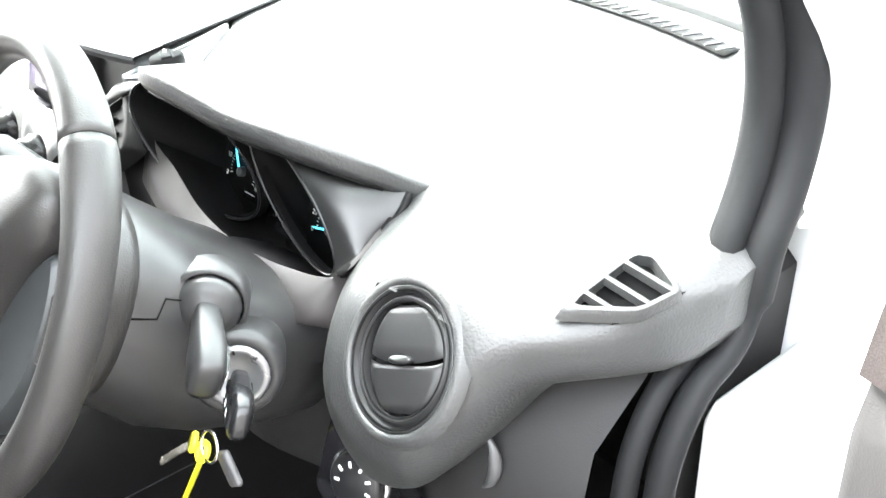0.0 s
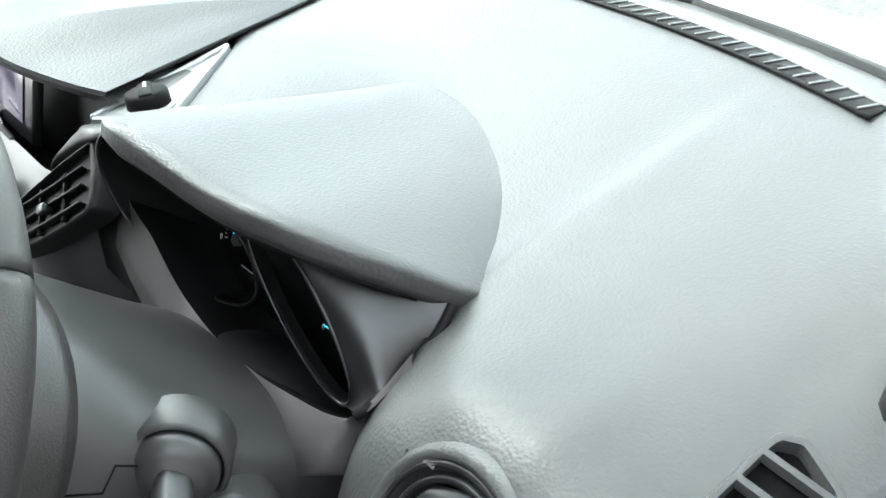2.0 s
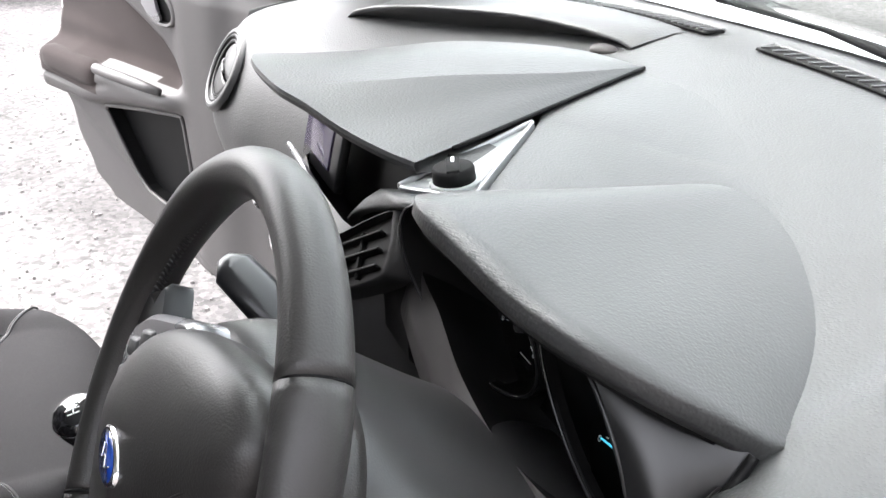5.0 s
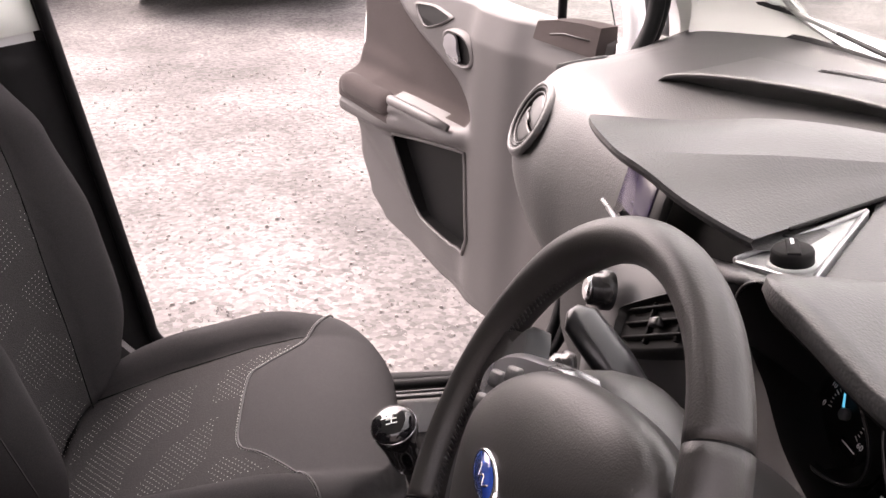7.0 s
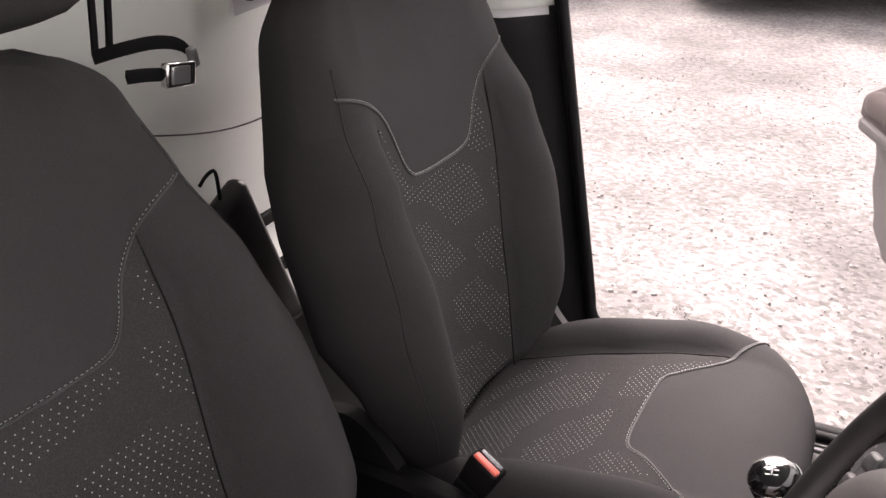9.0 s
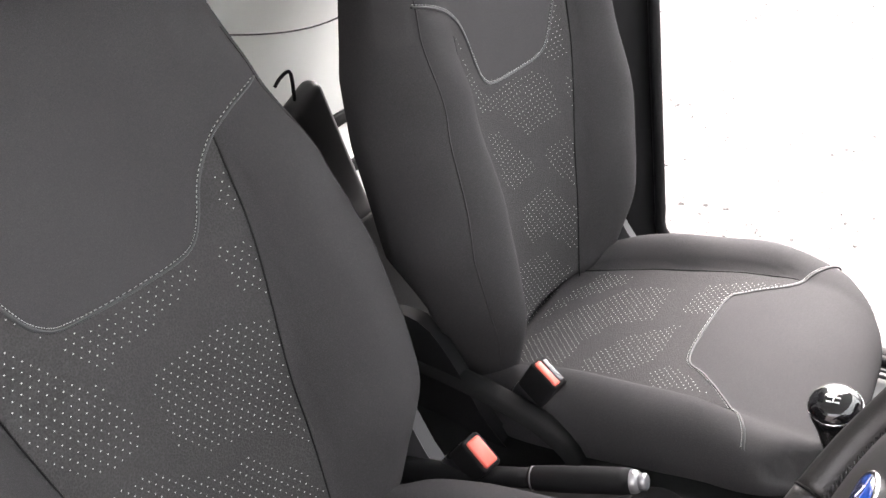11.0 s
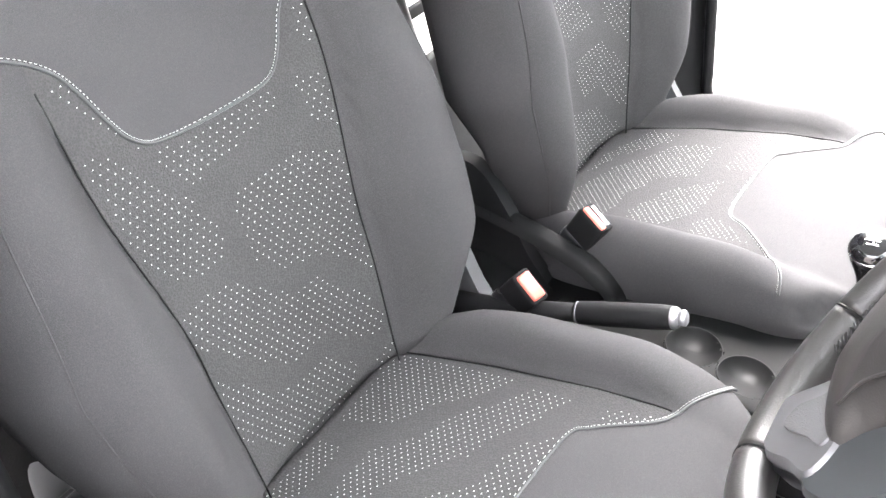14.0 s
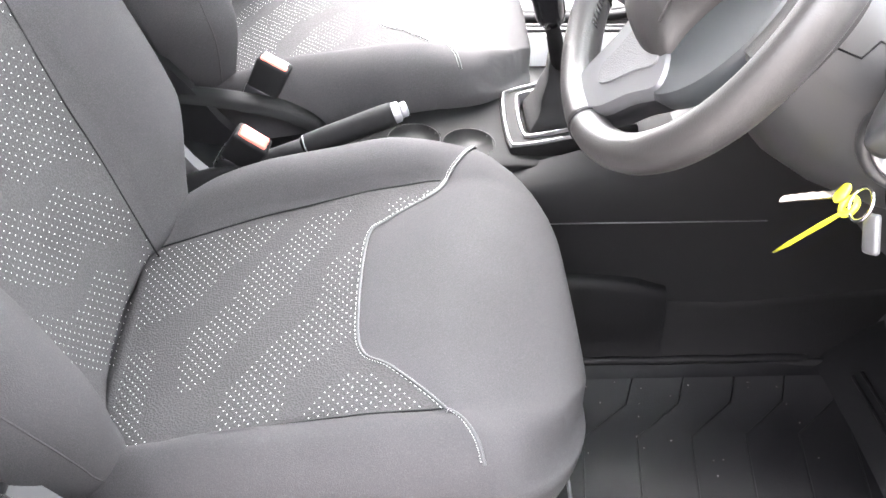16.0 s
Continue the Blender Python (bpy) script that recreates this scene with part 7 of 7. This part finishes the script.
# ---- open doors ----
def door(sg, open_deg, label):
    """An open front door: u runs out from the hinge, v up, w from the inner face into the cab."""
    hinge = Vector((sg * 0.855, 1.005, 0))
    a = radians(open_deg)
    du = Vector((sg * math.sin(a), -math.cos(a), 0))
    dn = Vector((-sg * math.cos(a), -math.sin(a), 0))
    m = Matrix.Translation(hinge) @ Matrix((du, Vector((0, 0, 1)), dn)).transposed().to_4x4()
    th = thing("front_door", label, "van door", group="front doors")
    P = lambda u, v, w: m @ Vector((u, v, w))
    flip = sg < 0
    # outer skin and painted edge
    outline = spline([(0.0, 0.40, 0), (0.0, 0.75, 0), (0.0, 1.05, 0), (0.5, 1.085, 0), (1.08, 1.095, 0), (1.165, 1.02, 0), (1.21, 0.80, 0), (1.20, 0.60, 0), (1.10, 0.43, 0), (0.96, 0.33, 0), (0.5, 0.285, 0), (0.05, 0.285, 0)], 90, True)
    g = Geo()
    rings = []
    for q, w in ((0.96, -0.135), (0.995, -0.125), (1.0, -0.11), (1.0, -0.055), (0.985, -0.045)):
        rings.append([P(0.60 + (p.x - 0.60) * q, 0.70 + (p.y - 0.70) * q, w) for p in outline])
    loft(g, rings)
    part("outer_skin", g, PAINT, th, "white painted door skin", edge=50, flip=flip)
    # inner trim panel with armrest, sunk upper panel and pocket hollow
    far = [(0.315, 0.60), (0.335, 0.82), (0.36, 1.03), (0.42, 1.12), (0.54, 1.180), (0.66, 1.185), (0.79, 1.180), (0.86, 1.160), (0.995, 1.150), (1.10, 1.10)]
    step = lambda x, k: 1 / (1 + math.exp(-max(-60, min(60, x * k))))
    spine = lambda v: lin_table([(0.70, 0.500), (0.80, 0.515), (0.834, 0.530), (0.898, 0.605), (0.941, 0.70), (0.98, 0.80), (1.05, 0.93)], v)
    arm_lo = lambda u: lin_table([(0.50, 0.745), (0.81, 0.700), (0.95, 0.668), (1.22, 0.660)], u)
    arm_hi = lambda u: lin_table([(0.50, 0.790), (0.84, 0.792), (1.00, 0.800), (1.22, 0.785)], u)

    def relief(u, v):
        w = -0.02 * max(0, (v - 1.02) / 0.08)
        w += 0.055 * step(v - arm_lo(u), 160) * step(arm_hi(u) - v, 160) * step(u - 0.52, 70)
        w -= 0.008 * math.exp(-((v - arm_lo(u) - 0.052) / 0.004) ** 2) * step(u - 0.80, 60)
        w -= 0.030 * step(v - arm_hi(u) - 0.008, 120) * step(u - spine(v), 70) * step(1.075 - v, 60)
        w += 0.014 * step(v - arm_hi(u) - 0.008, 120) * step(0.866 - 0.10 * max(0, 1.0 - u) - v, 120) * step(u - 0.86, 30)
        w += 0.022 * math.exp(-((u - 0.42 + 0.05 * (v - 0.7)) / 0.105) ** 4)
        w -= 0.014 * step(0.60 - v + 0.42 * (u - 1.12), 70) * step(u - 0.72, 30)
        return w
    g = Geo()
    nu, nv = 120, 110
    for j in range(nv + 1):
        v = 0.315 + 0.785 * j / nv
        u_end = lerp_table(far, v)
        for i in range(nu + 1):
            u = 0.055 + (u_end - 0.055) * i / nu
            w = relief(u, v) - (0.03 if i in (0, nu) or j in (0, nv) else 0)
            g.v.append(tuple(P(u, v, w)))
    hole = [(0.520, 0.728), (0.70, 0.700), (0.915, 0.664), (0.935, 0.648), (0.80, 0.458), (0.775, 0.448), (0.60, 0.436), (0.520, 0.448), (0.492, 0.50)]
    for j in range(nv):
        for i in range(nu):
            q = j * (nu + 1) + i
            v = 0.315 + 0.785 * (j + 0.5) / nv
            u = 0.055 + (lerp_table(far, v) - 0.055) * (i + 0.5) / nu
            if inside(hole, u, v):
                continue
            g.f.append((q, q + 1, q + nu + 2, q + nu + 1))
            g.m.append(1 if arm_hi(u) + 0.006 < v < 1.07 and u > spine(v) + 0.006 or 0.715 < v < arm_hi(u) + 0.006 and u > 0.86 else 0)
    trim = part("trim_panel", g, [DOORTRIM, DOORCLOTH], th, "grey moulded door trim", flip=not flip)
    # storage pocket behind the hollow, shallow, its shade put into the black colour
    g = Geo()
    rim = []
    for k in range(9):
        a, b = Vector((*hole[k], 0)), Vector((*hole[(k + 1) % 9], 0))
        rim += [a.lerp(b, t / 7) for t in range(7)]
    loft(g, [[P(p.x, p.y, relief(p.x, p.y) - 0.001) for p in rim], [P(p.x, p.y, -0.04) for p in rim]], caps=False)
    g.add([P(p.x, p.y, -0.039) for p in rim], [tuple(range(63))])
    pk = part("door_pocket", g, PITCH, trim, "door storage pocket with its shade put into the black colour", flip=flip, edge=40)
    g = Geo()
    tube(g, [P(p.x, p.y, min(0.02, relief(p.x, p.y)) + 0.002) for p in rim], 0.006, 8, True)
    part("pocket_rim", g, DOORTRIM, trim)
    # armrest pad, pull grip and release
    g = Geo()
    rings = []
    for i in range(15):
        u = 0.855 + 0.305 * i / 14
        e = 0.6 + 0.4 * math.sqrt(max(0, 1 - (2 * i / 14 - 1) ** 6))
        rings.append([P(u, 0.762 + 0.034 * e * math.copysign(abs(math.sin(t)) ** 0.7, math.sin(t)), 0.034 + 0.032 * e * math.copysign(abs(math.cos(t)) ** 0.7, math.cos(t))) for t in (j / 24 * math.tau for j in range(24))])
    loft(g, rings)
    part("armrest", g, DOORCLOTH, trim, "soft brownish armrest pad", flip=flip)
    g = Geo()
    tube(g, [P(*q) for q in ((0.86, 0.786, 0.045), (0.82, 0.795, 0.062), (0.70, 0.800, 0.066), (0.60, 0.798, 0.060), (0.55, 0.790, 0.045))], [0.009, 0.014, 0.014, 0.013, 0.009], 12)
    part("pull_grip", g, DOORTRIM, trim, "rounded pull grip")
    RM = m @ Matrix.Translation((0.552, 0.984, 0.014))
    g = Geo()
    loft(g, [[RM @ Vector((q * 0.066 * math.copysign(abs(math.cos(t)) ** 0.8, math.cos(t)) + 0.012 * math.sin(t), q * 0.040 * math.sin(t), z)) for t in (j / 40 * math.tau for j in range(40))] for q, z in ((1.12, -0.02), (1.08, 0.004), (1.0, 0.007), (0.88, 0.005), (0.84, -0.006))], caps=False)
    rl = part("release_bezel", g, DOORTRIM, trim, "raised oval release bezel", edge=50, flip=flip)
    g = Geo()
    g.add([RM @ Vector((0.84 * 0.066 * math.cos(t) + 0.010 * math.sin(t), 0.84 * 0.040 * math.sin(t), -0.004)) for t in (j / 40 * math.tau for j in range(40))], [tuple(range(40))])
    part("release_well", g, PITCH, rl, smooth=False)
    g = Geo()
    rings = []
    for k, hh in ((0.056, 0.008), (0.050, 0.020), (0.030, 0.031), (0.010, 0.033), (-0.002, 0.030), (-0.006, 0.022)):
        rings.append([RM @ Vector((k + 0.3 * y, y, z)) for y, z in ((-hh, 0.002), (-hh, 0.008), (0, 0.011), (hh, 0.008), (hh, 0.002))])
    loft(g, rings)
    part("release_handle", g, SILVER, rl, "bright release handle", edge=40)
    tri = [(0.798, 1.052), (0.70, 1.060), (0.612, 1.047), (0.665, 1.020), (0.733, 1.002)]
    g = Geo()
    rim = []
    for k in range(5):
        a, b = Vector((*tri[k], 0)), Vector((*tri[(k + 1) % 5], 0))
        rim += [a.lerp(b, t / 6) for t in range(6)]
    for _ in range(2):
        rim = [rim[k - 1] * 0.25 + rim[k] * 0.5 + rim[(k + 1) % 30] * 0.25 for k in range(30)]
    cc = sum(rim, Vector()) / 30
    loft(g, [[P(*(cc + (p - cc) * q).xy, relief(p.x, p.y) + z) for p in rim] for q, z in ((1.18, -0.006), (1.12, 0.006), (1.0, 0.008), (0.94, 0.003))], caps=False)
    sp = part("speaker_rim", g, DOORTRIM, trim, edge=50, flip=flip)
    g = Geo()
    g.add([P(*(cc + (p - cc) * 0.97).xy, relief(p.x, p.y) + 0.0045) for p in rim], [tuple(range(30))])
    part("speaker_mesh", g, PITCH, sp, "black loudspeaker mesh", smooth=False)
    # window frame, glass and mirror
    g = Geo()
    tube(g, spline([P(0.02, 1.06, -0.07), P(0.05, 1.20, -0.07), P(0.20, 1.45, -0.07), P(0.42, 1.66, -0.07), P(0.60, 1.70, -0.07), P(1.10, 1.71, -0.07), P(1.13, 1.40, -0.07), P(1.15, 1.07, -0.07)], 60), 0.022, 8)
    part("window_frame", g, PAINT, th)
    g = Geo()
    tube(g, [P(0.10, 1.068, -0.045), P(0.55, 1.090, -0.045), P(1.12, 1.100, -0.045)], 0.010, 8)
    part("window_seal", g, RUBBER, th)
    g = Geo()
    g.add([P(0.06, 1.06, -0.07), P(1.01, 1.08, -0.07), P(1.01, 1.69, -0.07), P(0.43, 1.64, -0.07), P(0.21, 1.43, -0.07)], [(0, 1, 2, 3, 4)])
    pane = part("window_pane", g, GLASS, th, smooth=False)
    sol = pane.modifiers.new("thickness", "SOLIDIFY")
    sol.thickness = 0.004
    pane.visible_shadow = False
    g = Geo()
    loft(g, [[P(u, 1.066, 0.0), P(u, 1.066, -0.055), P(u, 1.066 + h, -0.055), P(u, 1.066 + h, -0.012)] for u, h in ((0.06, 0.060), (0.12, 0.058), (0.20, 0.050), (0.27, 0.036))])
    mt0 = part("mirror_mount", g, DOORCLOTH, th, "dark wedge-shaped mirror mount", edge=50)
    g = Geo()
    tube(g, [P(0.085, 1.098, -0.004), P(0.17, 1.095, -0.005), P(0.215, 1.086, -0.005)], 0.0015, 6)
    part("mount_groove", g, DOORTRIM, mt0)
    g = Geo()
    tube(g, [P(0.255, 1.10, -0.066), P(0.255, 1.30, -0.066), P(0.255, 1.50, -0.066)], 0.011, 8)
    part("quarter_post", g, RUBBER, th, "black upright of the quarter window")
    part("mirror_housing", rbox(Geo(), (0.16, 0.22, 0.09), 0.03, m @ Matrix.Translation((0.13, 1.19, -0.24)), seg=4), SATIN, th, "black door mirror housing")
    # check strap and hinges
    for v in (0.50, 0.88):
        g = Geo()
        rbox(g, (0.05, 0.05, 0.05), 0.008, m @ Matrix.Translation((-0.005, v, -0.08)))
        part("hinge", g, PAINT, th)
    g = Geo()
    tube(g, [P(0.02, 0.69, -0.06), P(-0.09, 0.69, -0.03)], 0.009, 8, flat=0.5)
    part("check_strap", g, SATIN, th)
    return th


DOORTRIM = mat("grey_door_trim_plastic", (0.046, 0.043, 0.043), 0.55, grain=0.0017, bump=0.3, stain=0.08, kind="voronoi")
DOORCLOTH = woven("brownish_door_cloth", (0.036, 0.030, 0.029), 0.0012, 0.15, 0.05)
door(-1, 67, "open white van door with grey moulded inner trim")
door(1, 75, "open white driver door with grey moulded inner trim")


# ---- belts and small things on the bulkhead ----
belt = thing("hanging_strap", "black webbing strap with a metal buckle on the bulkhead", "strap")
for x0, x1 in ((0.006, -0.004), (-0.018, -0.032)):
    g = Geo()
    loft(g, [[(x - 0.0045, -0.335, z), (x - 0.0045, -0.331, z), (x + 0.0045, -0.331, z), (x + 0.0045, -0.335, z)] for x, z in ((x0, 1.236), (x0 * 0.6 + x1 * 0.4, 1.27), (x1, 1.33), (x1 - 0.02, 1.74))])
    part("hanging_web", g, BLACK, belt, smooth=False)
g = Geo()
rbox(g, (0.042, 0.010, 0.014), 0.003, Matrix.Translation((-0.008, -0.328, 1.236)))
part("web_keeper", g, BLACK, belt)
g = Geo()
loop = spline([(0.022, -0.320, 1.238), (0.0, -0.295, 1.246), (-0.04, -0.280, 1.247), (-0.08, -0.278, 1.236), (-0.099, -0.275, 1.218), (-0.088, -0.270, 1.205), (-0.045, -0.266, 1.209), (0.0, -0.266, 1.218), (0.03, -0.266, 1.223)], 60)
loft(g, [[p + Vector((0, 0, -0.0085)), p + Vector((0, 0.002, 0)), p + Vector((0, 0, 0.0085)), p + Vector((0, -0.002, 0))] for p in loop])
part("strap_loop", g, BLACK, belt, edge=50)
BM = Matrix.Translation((-0.050, -0.258, 1.208)) @ Matrix.Rotation(radians(-9), 4, "Y")
g = Geo()
rbox(g, (0.054, 0.012, 0.030), 0.003, BM)
bkl = part("strap_buckle", g, CHROME, belt, "square bright metal buckle")
g = Geo()
rbox(g, (0.034, 0.004, 0.022), 0.002, BM @ Matrix.Translation((0.003, 0.006, 0)))
part("buckle_plate", g, SILVER, bkl)
g = Geo()
rbox(g, (0.012, 0.012, 0.026), 0.003, Matrix.Translation((-0.094, -0.270, 1.218)) @ Matrix.Rotation(radians(12), 4, "Y"))
part("strap_tip", g, SILVER, belt)
# folded fixing with a wire hook behind the seats
fx = thing("grey_box", "dark grey plastic box with a wire hook behind the seats", "box")
g = Geo()
rbox(g, (0.085, 0.040, 0.56), 0.018, Matrix.Translation((-0.352, -0.362, 0.705)) @ Matrix.Rotation(radians(24), 4, "Y"), seg=5)
part("box_body", g, COLUMN, fx, edge=60)
g = Geo()
tube(g, spline([(-0.188, -0.365, 0.990), (-0.204, -0.365, 1.000), (-0.220, -0.36, 1.004), (-0.225, -0.36, 0.97), (-0.228, -0.362, 0.945)], 16), 0.003, 6)
part("wire_hook", g, BLACK, fx)
# seat belt reel cover by the passenger pillar
bl = thing("seat_belt", "black webbing seat belt by the passenger door pillar", "seat belt")
g = Geo()
loft(g, [[(-0.70, -0.16 + 0.0, z), (-0.698, -0.16, z), (-0.676, -0.125, z), (-0.678, -0.125, z)] for z in (0.5, 0.8, 1.1, 1.45)])
part("webbing", g, BLACK, bl, smooth=False)


# ---- parked vehicles ----
def parked(at, label, paint):
    """A dark car far off, of which the lower body shows."""
    th = thing("parked_car", label, "car", at, "parked cars")
    g = Geo()
    rings = []
    for y, w, z0, z1 in ((-2.15, 0.70, 0.42, 0.72), (-2.05, 0.83, 0.24, 0.86), (-1.2, 0.88, 0.22, 0.95), (0.0, 0.90, 0.22, 0.98), (1.2, 0.88, 0.22, 0.95), (1.95, 0.82, 0.24, 0.85), (2.1, 0.70, 0.40, 0.70)):
        rings.append([(w * cx, y, z0 + (z1 - z0) * cz) for cx, cz in ((-0.9, 0), (-1, 0.25), (-1, 0.8), (-0.9, 1), (0.9, 1), (1, 0.8), (1, 0.25), (0.9, 0))])
    loft(g, rings)
    part("body", g, paint, th, edge=40)
    g = Geo()
    rings = [[(w * cx, y0 + (y1 - y0) * cy, z) for cx, cy in ((-1, 0), (1, 0), (1, 1), (-1, 1))] for w, y0, y1, z in ((0.82, -1.6, 1.2, 0.93), (0.72, -1.2, 0.6, 1.42), (0.66, -1.0, 0.4, 1.46))]
    loft(g, rings)
    part("cabin", g, GLOSS, th, edge=30)
    g = Geo()
    rbox(g, (1.5, 0.06, 0.12), 0.02, Matrix.Translation((0, -2.10, 0.36)))
    part("bumper", g, SATIN, th)
    g = Geo()
    rbox(g, (0.50, 0.02, 0.10), 0.01, Matrix.Translation((0, -2.135, 0.50)))
    part("plate", g, WHITEINK, th)
    for x in (-0.78, 0.78):
        for y in (-1.35, 1.35):
            mm = Matrix.Translation((x, y, 0.31)) @ Matrix.Rotation(radians(90), 4, "Y")
            g = Geo()
            lathe(g, [(0.19, -0.10), (0.30, -0.10), (0.315, -0.07), (0.315, 0.07), (0.30, 0.10), (0.19, 0.10)], 30, mm, closed=True)
            wl = part("tyre", g, RUBBER, th)
            g = Geo()
            lathe(g, [(0.20, -0.07), (0.19, 0.07), (0.0, 0.07)], 20, mm)
            part("wheel_rim", g, SILVER, wl)
    return th


CARPAINT = mat("dark_car_paint", (0.010, 0.010, 0.012), 0.3, coat=0.15, stain=0.2)
parked(pose(-8.75, -0.15, 0, 0, 0, 91), "dark parked car on the gravel", CARPAINT)
parked(pose(-8.8, -2.55, 0, 0, 0, 88), "dark parked car on the gravel", CARPAINT)
